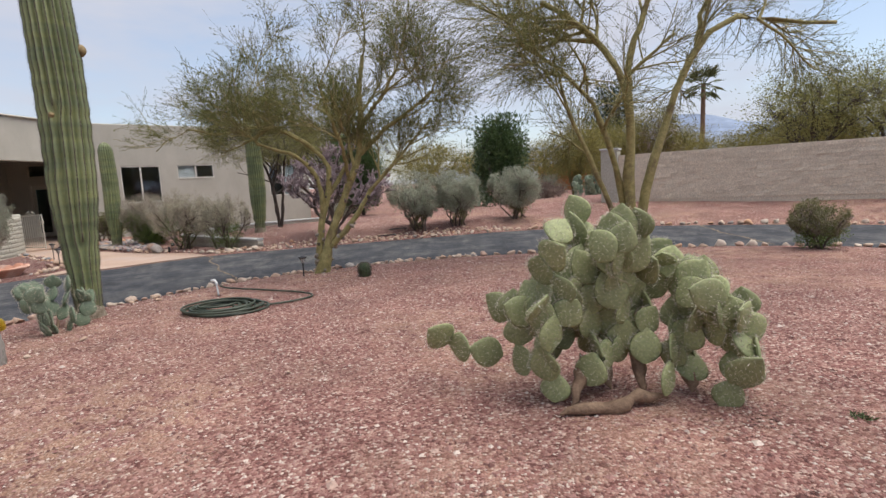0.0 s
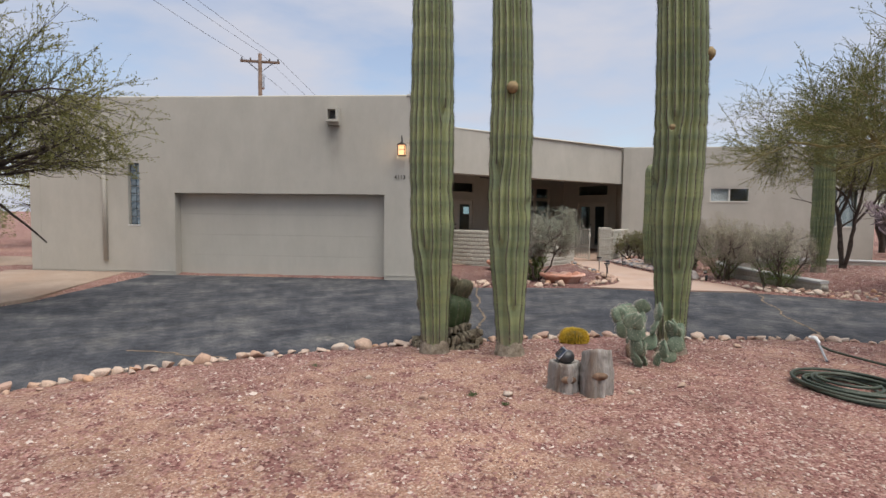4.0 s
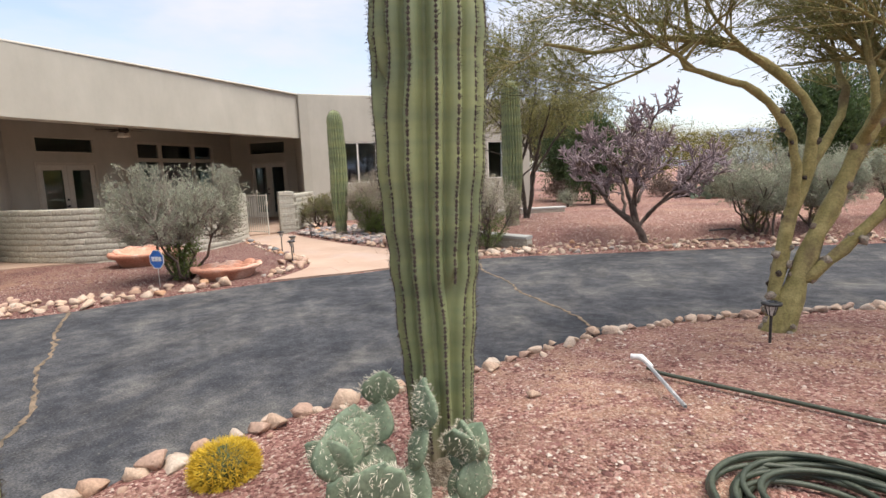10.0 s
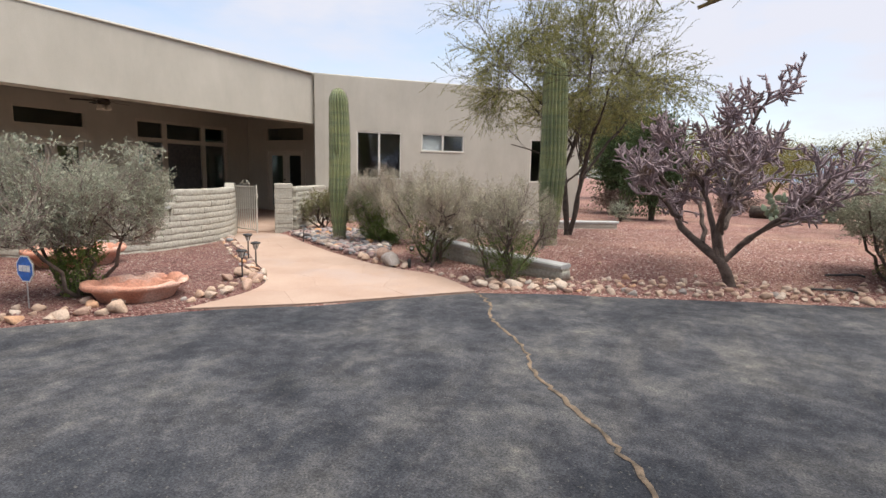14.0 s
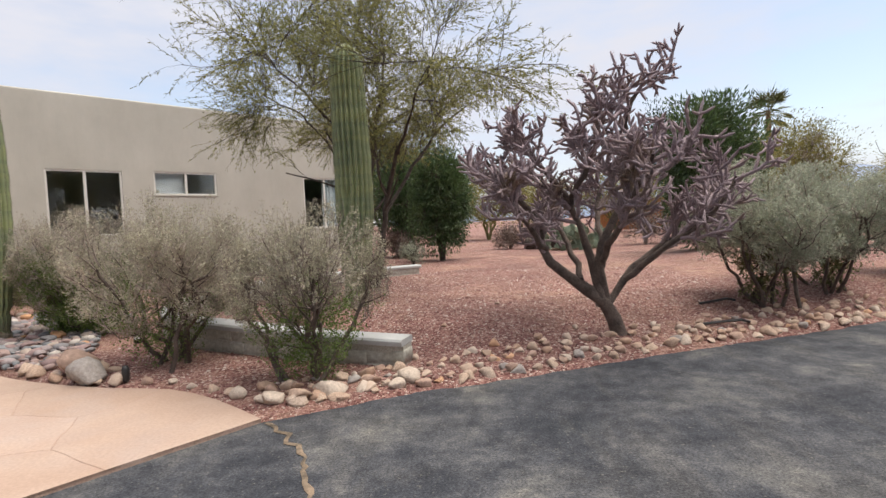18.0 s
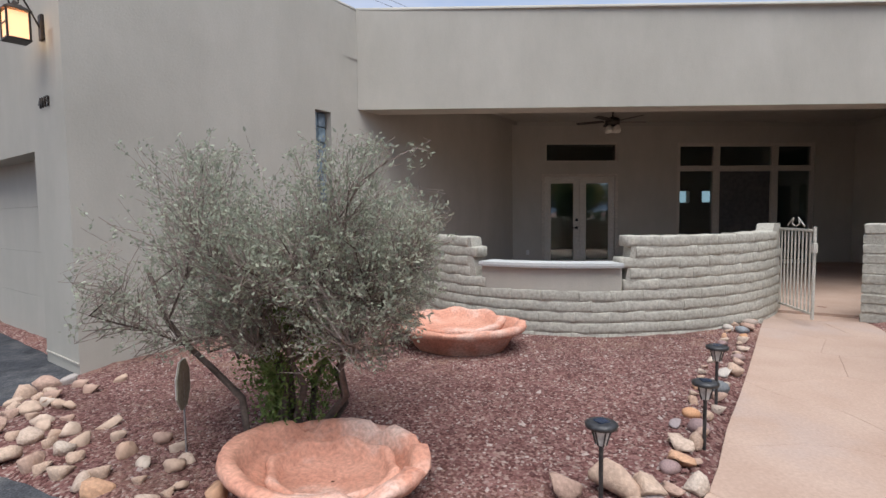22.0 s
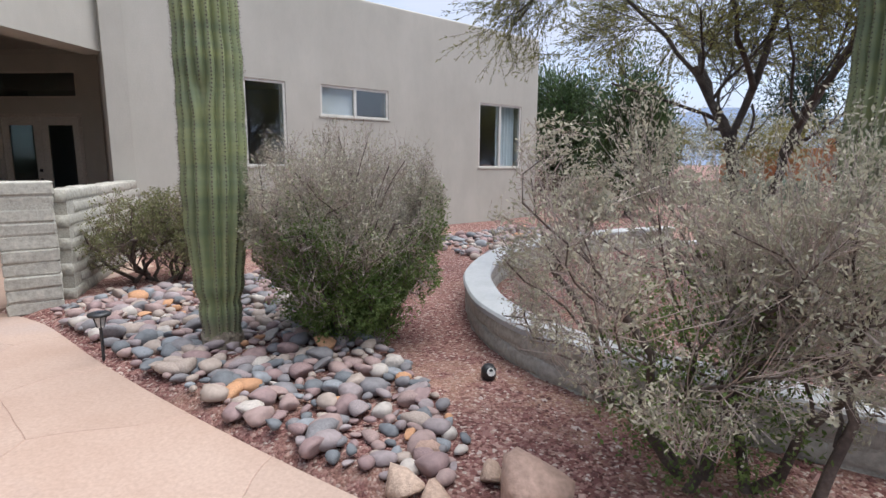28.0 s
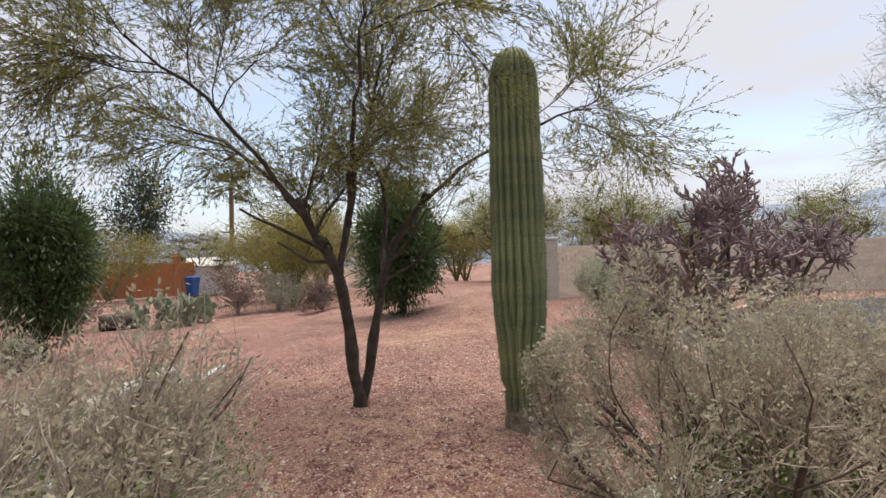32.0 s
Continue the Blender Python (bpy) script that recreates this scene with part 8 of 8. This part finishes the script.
# palm
pm = thing("palm_tree", "fan palm rising behind the garden wall", "palm", (27.5, 61.0, 0.1))
part("trunk", geo("trunk", *tubes(stick((0, 0, 0), (0.1, 0, 4.4), (0.15, 0, 8.2), (0.15, 0, 10.6)), np.array([[0.32, 0.26, 0.24, 0.22]]), 12), M_DEADPAD, True), pm)
rg = rng_of(402)
M_PALM = plain("palm_frond", (0.06, 0.085, 0.025), (0.12, 0.13, 0.04), 0.7, 1, 20, 0, each=0.3)
for i in range(34):
    az, el = i * 2.4, rg.uniform(-0.9, 1.2)
    d = vec(math.cos(az) * math.cos(el), math.sin(az) * math.cos(el), math.sin(el))
    hub = vec(0.15, 0, 10.6) + d * 1.2
    fan = []
    side = np.cross(d, vec(0, 0, 1))
    side /= np.linalg.norm(side) + 1e-9
    D = np.array([d * math.cos(q) + side * math.sin(q) + vec(0, 0, -0.25 * abs(q)) for q in np.linspace(-1.3, 1.3, 13)])
    V1, F1 = leaves(rg, np.repeat(hub[None], 13, 0), D, 1.3, 0.13)
    st, sf = tubes(stick((0.15, 0, 10.5), hub), np.full((1, 2), 0.02), 4)
    part("frond", geo("frond", *merge((V1, F1), (st, sf)), M_PALM), pm)

# utility pole and lines
M_POLE = plain("pole_wood", (0.13, 0.085, 0.06), (0.20, 0.135, 0.10), 0.95, 3, 30, 0.4)
M_WIRE = plain("wire", (0.03, 0.03, 0.032), (0.05, 0.05, 0.05), 0.6, 3, 30, 0)
POLE = vec(-37.0, 12.8, 0.0)
up = thing("utility_pole", "wooden utility pole with a crossarm and transformer", "pole", (POLE[0], POLE[1], -0.1), 62)
part("post", geo("post", *lathe([(0.17, 0), (0.12, 12.2)], 12), M_POLE, True), up)
part("crossarm", vf("crossarm", [rbox(-1.25, 1.25, -0.07, 0.07, 11.6, 11.75, 0.01)], M_POLE), up)
for sx in (-1, 1):
    part("brace", geo("brace", *tubes(stick((sx * 0.75, 0.06, 11.6), (0, 0.12, 11.0)), np.full((1, 2), 0.025), 5), M_METAL), up)
    for q in (1.15, 0.6):
        part("insulator", geo("insulator", *lathe([(0.03, 11.75), (0.06, 11.8), (0.05, 11.88), (0.02, 11.92)], 8), M_METAL, True), up, at=pose(sx * q, 0, 0))
part("transformer", geo("transformer", *lathe([(0.2, 10.0), (0.22, 10.1), (0.22, 10.9), (0.14, 11.0)], 14), M_STEEL, True), up, at=pose(0.0, 0.4, 0))
for i, (off, z0) in enumerate(((-1.15, 11.9), (1.15, 11.9), (0.0, 12.2))):
    a = radians(62)
    p = POLE + vec(math.cos(a) * off, math.sin(a) * off, z0)
    for q, far in enumerate((vec(-5.0, -15.0, 12.5), vec(-62, 36, 10.5))):
        e = far + vec(math.cos(a) * off, math.sin(a) * off, 0) * 0.8
        t = np.linspace(0, 1, 18)[:, None]
        ln = p * (1 - t) + e * t - vec(0, 0, 1) * 2.4 * t * (1 - t)
        wr = single("power_line", geo("power_line", *tubes(ln[None], np.full((1, 18), 0.011), 4), M_WIRE), "thin dark overhead power line", "cable", group="power lines")
up2 = thing("utility_pole", "wooden utility pole behind the start of the walk", "pole", (-5.0, -15.0, -0.1), 62)
part("post", geo("post", *lathe([(0.17, 0), (0.12, 12.6)], 12), M_POLE, True), up2)

# mesquite at the west edge of the drive
tree(-12.9, -1.2, 34, "feathery mesquite overhanging the west side of the driveway", [
    ([(0, 0, 0), (0.1, 0.1, 1.0), (0.3, 0.5, 2.0), (0.8, 1.2, 3.0)], 0.13, 0.05), ([(0, 0, 0.3), (-0.3, -0.2, 1.4), (-0.6, -0.3, 2.6), (-0.9, -0.5, 3.8)], 0.11, 0.05),
    ([(0.1, 0, 0.5), (0.6, 0.0, 1.5), (1.2, 0.3, 2.5), (1.6, 0.9, 3.2)], 0.09, 0.04), ([(0.0, 0.1, 0.8), (0.1, 0.9, 1.7), (0.2, 1.6, 2.4), (0.3, 2.2, 2.7)], 0.08, 0.035)], None, M_BARK, M_LEAF_MESQ,
    n1=34, n2=380, n3=4000, n_leaf=80000, leaf_size=(0.06, 0.014), len1=(1.0, 2.0), len2=(0.6, 1.3), len3=(0.3, 0.7), name="mesquite_tree", clear=2.2, thin=0.7)


# mountains, their haze put into the blue base colour
def ridge(name, label, a0, a1, dist, heights, seed):
    rng = rng_of(seed)
    n = 160
    t = np.linspace(0, 1, n)
    ang = np.radians(90 + a0 + (a1 - a0) * t)
    h = np.interp(t, np.linspace(0, 1, len(heights)), heights)
    h = h * (1 + sum(0.22 / (k + 1) * np.sin(t * 9.0 * 1.9 ** k + seed * k) for k in range(5)))
    V, rows = [], 5
    for r in range(rows):
        f = r / (rows - 1)
        d = dist + 500 * f
        V.append(np.column_stack([d * np.cos(ang), d * np.sin(ang), h * f ** 0.8 * (1 + 0.1 * np.sin(t * 60 + r * 2)) - 20 * (r == 0)]))
    F = [(r * n + i, r * n + i + 1, (r + 1) * n + i + 1, (r + 1) * n + i) for r in range(rows - 1) for i in range(n - 1)]
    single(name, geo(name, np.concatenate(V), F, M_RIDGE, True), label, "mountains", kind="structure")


ridge("backdrop", "mountain range on the horizon, its haze painted on as blue", 5, -125, 1900, [50, 110, 170, 130, 170, 190, 170, 200, 175, 140, 90], 3)

# ---- rocks, paving and gravel ----
def rock_mesh(seed, flat=0.65, material=M_ROCK, sub=2, rough=0.16, cuts=2, smooth=True):
    rng = rng_of(seed)
    bm = bmesh.new()
    bmesh.ops.create_icosphere(bm, subdivisions=sub, radius=0.5)
    V = np.array([v.co[:] for v in bm.verts])
    bm.verts.index_update()
    F = [tuple(v.index for v in f.verts) for f in bm.faces]
    bm.free()
    ph = rng.uniform(0, 6, 6)
    k = rng.normal(size=(4, 3)) * 3.0
    f = 1 + rough * sum(np.sin(V @ k[i] + ph[i]) for i in range(4)) * 0.55
    V = V * f[:, None] * vec(1.0, rng.uniform(0.62, 0.9), flat * rng.uniform(0.8, 1.15))
    for i in range(cuts):  # broken faces
        nrm = rng.normal(size=3)
        nrm /= np.linalg.norm(nrm)
        d = V @ nrm
        lim = np.quantile(d, rng.uniform(0.62, 0.9))
        V = V - np.outer(np.clip(d - lim, 0, None) * 0.85, nrm)
    return geo("rock", V, F, material, smooth)


EDGE_ROCKS = [rock_mesh(500 + i, 0.55, M_ROCK, 2, 0.2, 9, True) for i in range(10)]
RIVER_ROCKS = [rock_mesh(520 + i, 0.44, M_RIVER, 2, 0.13) for i in range(8)]
TAN_ROCKS = EDGE_ROCKS


def line_points(line, s0, s1, step, rng, jitter):
    line = np.asarray(line, float)
    S = np.concatenate([[0], np.cumsum(np.linalg.norm(np.diff(line, axis=0), axis=1))])
    out, s = [], s0
    while s < min(s1, S[-1] - 0.05):
        x, y = np.interp(s, S, line[:, 0]), np.interp(s, S, line[:, 1])
        x1, y1 = np.interp(s + 0.05, S, line[:, 0]), np.interp(s + 0.05, S, line[:, 1])
        t = vec(x1 - x, y1 - y)
        t /= np.linalg.norm(t) + 1e-9
        out.append((x + rng.normal() * jitter, y + rng.normal() * jitter, t))
        s += step * rng.uniform(0.75, 1.3)
    return out


def lay_rocks(line, s0, s1, step, size, out_by, seed, label, group, meshes=None, rows=1, spread=0.22, z=None, single_rows=9):
    """Rocks in rows along a line, out_by metres to its right."""
    rng = rng_of(seed)
    rest = []
    for row in range(rows):
        for x, y, t in line_points(line, s0, s1, step * (1 + 0.15 * row), rng, 0.03):
            o = out_by + row * spread * rng.uniform(0.7, 1.3) * (1 if out_by >= 0 else -1)
            px, py = x + t[1] * o, y - t[0] * o
            s = size * rng.uniform(0.72, 1.28) * (1.0 if row == 0 else 0.8)
            me = (meshes or EDGE_ROCKS)[int(rng.integers(0, len(meshes or EDGE_ROCKS)))]
            zz = max(gz(px, py), -0.09) + s * 0.09
            m = pose(px, py, zz, rng.normal() * 8, rng.normal() * 8, math.degrees(math.atan2(t[1], t[0])) + rng.normal() * 22) @ Matrix.Scale(s, 4)
            if row < single_rows:
                single("rock", me, label, "rock", m, group)
            else:
                M = np.array(m)
                rest.append((np.array([v.co[:] for v in me.vertices]) @ M[:3, :3].T + M[:3, 3], [tuple(p.vertices) for p in me.polygons]))
    if rest:
        V, F = join(rest)
        single("rocks", geo("rocks", V, F, M_ROCK, True), label, "rocks", kind="stuff")


TAN = "pale tan rock edging the driveway"
lay_rocks(near_line, 7.5, 17.5, 0.142, 0.24, 0.05, 601, TAN, "rocks along the near driveway edge")
lay_rocks(near_line, 17.5, 24.5, 0.15, 0.215, 0.06, 602, TAN, "rocks along the near driveway edge")
lay_rocks(near_line, 24.5, 34.0, 0.25, 0.28, 0.08, 603, TAN, "rocks along the near driveway edge", single_rows=0)
lay_rocks(near_line, 7.6, 24.5, 0.24, 0.13, 0.0, 613, "small pale stone wedged along the driveway edge", "small stones along the near driveway edge", rows=2, spread=0.17, single_rows=0)
FAR_LEN = float(np.linalg.norm(np.diff(far_line, axis=0), axis=1).sum())
lay_rocks(far_line, 9.0, FAR_LEN - 8.5, 0.26, 0.27, 0.10, 604, TAN, "rocks along the far driveway edge", single_rows=0)
lay_rocks(far_line, FAR_LEN - 8.5, FAR_LEN - 0.2, 0.15, 0.19, 0.10, 605, "pale tan rock piled along the far driveway edge", "rocks along the far driveway edge", rows=6, spread=0.11, single_rows=1)
lay_rocks(bed_line, 0.0, 3.6, 0.19, 0.24, 0.10, 606, "pale rock edging the entry bed", "rocks edging the entry bed", rows=4, spread=0.15, single_rows=2)
lay_rocks(walk_left, 0.2, 1.6, 0.22, 0.27, -0.12, 607, "tan and grey rock edging the walkway", "rocks edging the walkway", rows=2)
lay_rocks(walk_left, 1.6, 7.6, 0.20, 0.19, -0.12, 608, "tan and grey rock edging the walkway", "rocks edging the walkway", meshes=EDGE_ROCKS + RIVER_ROCKS[:4], rows=2, spread=0.16)
lay_rocks(walk_right, 5.4, 8.9, 0.24, 0.19, -0.12, 609, "tan rock edging the walkway", "rocks edging the walkway")
lay_rocks([(-9.3, 15.0), (-8.9, 14.8), (-8.3, 14.62)], 0.0, 1.2, 0.3, 0.30, 0.0, 610, "large tan boulder beside the walkway", "rocks edging the walkway", rows=2, spread=-0.3)
lay_rocks([(-6.5, 13.75), (-5.9, 14.0), (-5.3, 14.3)], 0.0, 1.4, 0.26, 0.32, 0.0, 611, "large tan rock by the crack in the drive", "rocks along the far driveway edge", rows=2, spread=-0.28)
rg = rng_of(612)
for sx, sy, ss in ((-4.5, 3.9, 0.16), (-3.75, 5.3, 0.12), (-4.85, 3.3, 0.13), (-3.9, 4.75, 0.08), (-5.6, 3.2, 0.12), (-0.6, 2.0, 0.09), (-1.2, 4.1, 0.07), (-0.75, 1.75, 0.06), (-4.2, 7.4, 0.14), (-4.9, 8.7, 0.14), (-5.1, 15.6, 0.12), (-4.4, 16.4, 0.1), (-6.2, 18.0, 0.08), (0.3, 6.0, 0.06)):
    single("rock", EDGE_ROCKS[int(rg.integers(0, 10))], "pale loose rock lying on the gravel", "rock", pose(sx, sy, gz(sx, sy) + ss * 0.14, 0, 0, rg.uniform(0, 360)) @ Matrix.Scale(ss, 4), "loose rocks")
for i, (sx, sy, ss) in enumerate([(-9.67, 12.46, 0.40), (-9.56, 12.66, 0.31), (-9.43, 12.52, 0.29), (-9.36, 12.66, 0.25), (-9.68, 12.26, 0.27), (-10.08, 13.11, 0.24), (-9.88, 12.97, 0.24), (-8.68, 14.90, 0.50), (-8.38, 14.60, 0.46)]):
    single("rock", EDGE_ROCKS[(i * 3 + 1) % 10], "angular reddish-tan rock heaped beside the walkway", "rock", pose(sx, sy, gz(sx, sy) + ss * 0.17, 0, 0, i * 67) @ Matrix.Scale(ss, 4), "rocks heaped beside the walkway")


def scatter_in(poly, n, rng, gap):
    poly = np.asarray(poly, float)
    lo, hi = poly.min(0), poly.max(0)
    pts = np.zeros((0, 2))
    tries = 0
    while len(pts) < n and tries < n * 60:
        c = rng.uniform(lo, hi, (400, 2))
        c = c[poly_dist(c[:, 0], c[:, 1], poly) < -0.02]
        for p in c:
            tries += 1
            if len(pts) == 0 or np.min(np.hypot(*(pts - p).T)) > gap * rng.uniform(0.7, 1.25):
                pts = np.vstack([pts, p])
                if len(pts) >= n:
                    break
    return pts


def river_bed(name, label, poly, n, seed, gap, singles, size=(0.08, 0.21)):
    rng = rng_of(seed)
    ob = tagged(new(name), label, "rock bed")
    pts = scatter_in(poly, n, rng, gap)
    rest = []
    for i, (x, y) in enumerate(pts):
        s = size[0] + (size[1] - size[0]) * rng.uniform() ** 2
        me = RIVER_ROCKS[int(rng.integers(0, len(RIVER_ROCKS)))]
        m = pose(x, y, -0.05 + s * 0.14 + rng.uniform(0, 0.035), rng.normal() * 9, rng.normal() * 9, rng.uniform(0, 360)) @ Matrix.Scale(s, 4)
        if i < singles:
            part("river_rock", me, ob, at=m)
        else:
            V = np.array([v.co[:] for v in me.vertices])
            M = np.array(m)
            rest.append((V @ M[:3, :3].T + M[:3, 3], [tuple(p.vertices) for p in me.polygons]))
    if rest:
        V, F = join(rest)
        tagged(part("river_rocks", geo("river_rocks", V, F, M_RIVER, True), ob), kind="stuff")


BED = [(-13.0, 17.38), (-11.75, 16.48), (-10.75, 15.85), (-9.7, 15.2), (-9.05, 14.95), (-8.95, 15.4), (-9.25, 16.1), (-9.55, 16.6), (-9.9, 17.4), (-10.2, 18.4), (-10.9, 19.2), (-11.6, 19.6), (-12.3, 18.6), (-13.0, 18.2)]
river_bed("river_rock_bed", "bed of rounded grey, mauve and tan river rocks", BED, 1000, 621, 0.09, 300, (0.075, 0.23))
river_bed("corner_rock_bed", "river rocks in the strip behind the retaining wall", [(-9.0, 20.4), (-8.3, 21.1), (-7.2, 22.2), (-6.8, 24.5), (-8.2, 24.6), (-10.2, 22.2)], 190, 622, 0.17, 0, (0.14, 0.3))


# walkway stones
def clip_half(poly, p, n):
    out = []
    for a, b in zip(poly, poly[1:] + poly[:1]):
        da, db = (a - p) @ n, (b - p) @ n
        if da <= 0:
            out.append(a)
        if (da < 0) != (db < 0) and da != db:
            out.append(a + (b - a) * da / (da - db))
    return out


def paving():
    rng = rng_of(631)
    walk = np.array(WALKWAY, float)
    seeds = scatter_in(walk, 22, rng, 1.0)
    outline = []
    for a, b in zip(walk, np.roll(walk, -1, 0)):
        m = max(1, int(np.hypot(*(b - a)) / 0.12))
        outline += [a + (b - a) * q / m for q in range(m)]
    for i, c in enumerate(seeds):
        cell = list(outline)
        for j, o in enumerate(seeds):
            if j != i and len(cell) > 2:
                d = o - c
                L = np.hypot(*d)
                cell = clip_half(cell, (c + o) / 2 - d / L * 0.0018, d / L)
        if len(cell) < 3:
            continue
        pts = []
        for a, b in zip(cell, cell[1:] + cell[:1]):
            m = max(1, int(np.hypot(*(b - a)) / 0.08))
            pts += [a + (b - a) * q / m for q in range(m)]
        P = np.array(pts)
        edge = np.clip(-poly_dist(P[:, 0], P[:, 1], walk) / 0.25, 0, 1)
        w = (0.05 * np.sin(P[:, 0] * 4.1 + P[:, 1] * 3.3) + 0.014 * np.sin(P[:, 0] * 13 - P[:, 1] * 11)) * edge
        P = P + np.column_stack([w, -w])
        keep = [P[0]]
        for p in P[1:]:
            if np.hypot(*(p - keep[-1])) > 0.012:
                keep.append(p)
        n = len(keep)
        V = [(x, y, -0.088) for x, y in keep] + [(x, y, -0.0705) for x, y in keep] + [(x + (c[0] - x) * 0.007, y + (c[1] - y) * 0.007, -0.068) for x, y in keep]
        F = [(k, (k + 1) % n, n + (k + 1) % n, n + k) for k in range(n)] + [(n + k, n + (k + 1) % n, 2 * n + (k + 1) % n, 2 * n + k) for k in range(n)] + [tuple(range(2 * n, 3 * n))]
        part("paving_stone", geo("paving_stone", V, F, M_WALK), floor_walk)


paving()

# the long crack filled with dirt and dry weeds, and its cousins
M_CRACK = plain("crack_fill", (0.10, 0.078, 0.055), (0.26, 0.19, 0.13), 0.95, 9, 60, 0.9, 0.01, world=True)


def crack(pts, width, seed, material, label, z=-0.095):
    rng = rng_of(seed)
    ln = smooth_line(pts, 0.06)
    ln = ln + rng.normal(size=ln.shape) * 0.014 + 0.03 * np.sin(np.arange(len(ln)) * 0.23 + seed)[:, None] * vec(1, 0.6)
    T = np.gradient(ln, axis=0)
    T /= np.linalg.norm(T, axis=1, keepdims=True)
    N = np.column_stack([-T[:, 1], T[:, 0]])
    w = width * rng.uniform(0.15, 1.4, len(ln))[:, None] * 0.5
    w2 = width * rng.uniform(0.45, 1.25, len(ln))[:, None] * 0.5
    a, b = ln + N * w, ln - N * w2
    V = np.concatenate([np.column_stack([a, np.full(len(a), z)]), np.column_stack([ln, np.full(len(a), z + 0.006)]), np.column_stack([b, np.full(len(a), z)])])
    m = len(ln)
    F = [(i + m, i + 1 + m, i + 1, i) for i in range(m - 1)] + [(i + 2 * m, i + 1 + 2 * m, i + 1 + m, i + m) for i in range(m - 1)]
    single("crack", geo("crack", V, F, material, True), label, "crack", kind="structure")


crack([(-6.42, 13.45), (-6.08, 12.98), (-5.85, 12.5), (-5.42, 11.8), (-5.04, 11.15), (-4.68, 10.6), (-4.36, 10.15), (-4.1, 9.8), (-3.84, 9.42)], 0.04, 641, M_CRACK, "dirt-filled crack across the asphalt")
crack([(-10.5, 8.8), (-9.6, 8.05), (-8.8, 7.38), (-8.0, 6.75), (-7.4, 6.2), (-6.95, 5.75)], 0.04, 642, M_CRACK, "dirt-filled crack across the asphalt")
crack([(-8.6, 1.6), (-8.2, 2.0), (-7.9, 2.15), (-7.6, 2.5)], 0.03, 643, M_CRACK, "dirt-filled crack across the asphalt")
crack([(7.0, 15.2), (6.7, 13.6), (6.6, 12.0), (6.5, 10.8)], 0.06, 644, M_CRACK, "dirt-filled crack across the asphalt")


# loose gravel where the walk passes
def gravel_patch(poly, n, seed, size, material, label):
    rng = rng_of(seed)
    poly = np.asarray(poly, float)
    lo, hi = poly.min(0), poly.max(0)
    P = rng.uniform(lo, hi, (n, 2))
    P = P[(poly_dist(P[:, 0], P[:, 1], poly) < 0) & (poly_dist(P[:, 0], P[:, 1], DRIVE) > 0.1) & (poly_dist(P[:, 0], P[:, 1], WALKWAY) > 0.12)]
    n = len(P)
    Z = ground_z(P[:, 0], P[:, 1])
    O = vec([1, 0, 0], [-1, 0, 0], [0, 1, 0], [0, -1, 0], [0, 0, 1], [0, 0, -0.6])
    s = size * (0.5 + rng.gamma(2.0, 0.35, n))[:, None, None]
    V = O[None] * s * rng.uniform(0.55, 1.2, (n, 6, 1))
    V[..., 2] *= 0.6
    a = rng.uniform(0, 6.28, n)
    c, q = np.cos(a)[:, None], np.sin(a)[:, None]
    X, Y = V[..., 0] * c - V[..., 1] * q, V[..., 0] * q + V[..., 1] * c
    V = np.stack([X + P[:, :1], Y + P[:, 1:], V[..., 2] + Z[:, None] - s[..., 0] * 0.02], -1).reshape(-1, 3)
    f = np.array([(0, 2, 4), (2, 1, 4), (1, 3, 4), (3, 0, 4)])
    F = (np.arange(n)[:, None, None] * 6 + f[None]).reshape(-1, 3)
    single("gravel", geo("gravel", V, F, material), label, "gravel", kind="stuff")


GRAVEL_STOPS = [(0.0, (0.14, 0.064, 0.056)), (0.2, (0.22, 0.108, 0.094)), (0.42, (0.29, 0.157, 0.135)), (0.60, (0.35, 0.205, 0.175)), (0.76, (0.42, 0.295, 0.245)), (0.90, (0.55, 0.46, 0.40))]
M_CHIP = picked("gravel_chip", GRAVEL_STOPS, 0.95, 60, 0.2)
M_CHIP_MAROON = picked("maroon_gravel_chip", [(p, (r * 0.68, g * 0.66, b * 0.68)) for p, (r, g, b) in GRAVEL_STOPS], 0.95, 60, 0.2)
gravel_patch([(-6, -1.5), (3.5, -1.5), (4.5, 6), (0.5, 9.5), (-5.0, 9.0), (-7.5, 3.0)], 95000, 651, 0.0095, M_CHIP, "loose crushed reddish gravel chips")
gravel_patch([(-12.4, 8.6), (-9.2, 10.5), (-9.0, 12.5), (-13.6, 16.0), (-13.1, 13.6), (-14.0, 11.6)], 42000, 652, 0.0095, M_CHIP_MAROON, "loose dark maroon gravel chips of the entry bed")
gravel_patch([(-9.0, 15.6), (-8.7, 17.5), (-8.7, 20), (-5.5, 22), (-1.0, 20), (-1.0, 15.5), (-5.4, 14.0), (-8.4, 14.6)], 52000, 653, 0.011, M_CHIP, "loose crushed reddish gravel chips")


# small weeds
M_WEED = plain("green_weed", (0.06, 0.085, 0.03), (0.10, 0.125, 0.05), 0.8, 6, 40, 0, each=0.3)
for i, (wx, wy, ws) in enumerate(((-4.67, 3.66, 0.04), (-4.35, 3.72, 0.035), (-3.3, 2.3, 0.03), (2.45, 3.0, 0.045), (-3.75, 1.6, 0.03), (-6.3, 3.0, 0.035))):
    rw = rng_of(700 + i)
    D = rw.normal(size=(60, 3)) * vec(0.7, 0.7, 0.3) + vec(0, 0, 0.6)
    single("weed", geo("weed", *leaves(rw, rw.normal(size=(60, 3)) * vec(0.4, 0.4, 0) * ws, D, ws, ws * 0.2), M_WEED), "small green weed tuft in the gravel", "weed", pose(wx, wy, gz(wx, wy)), "weeds")
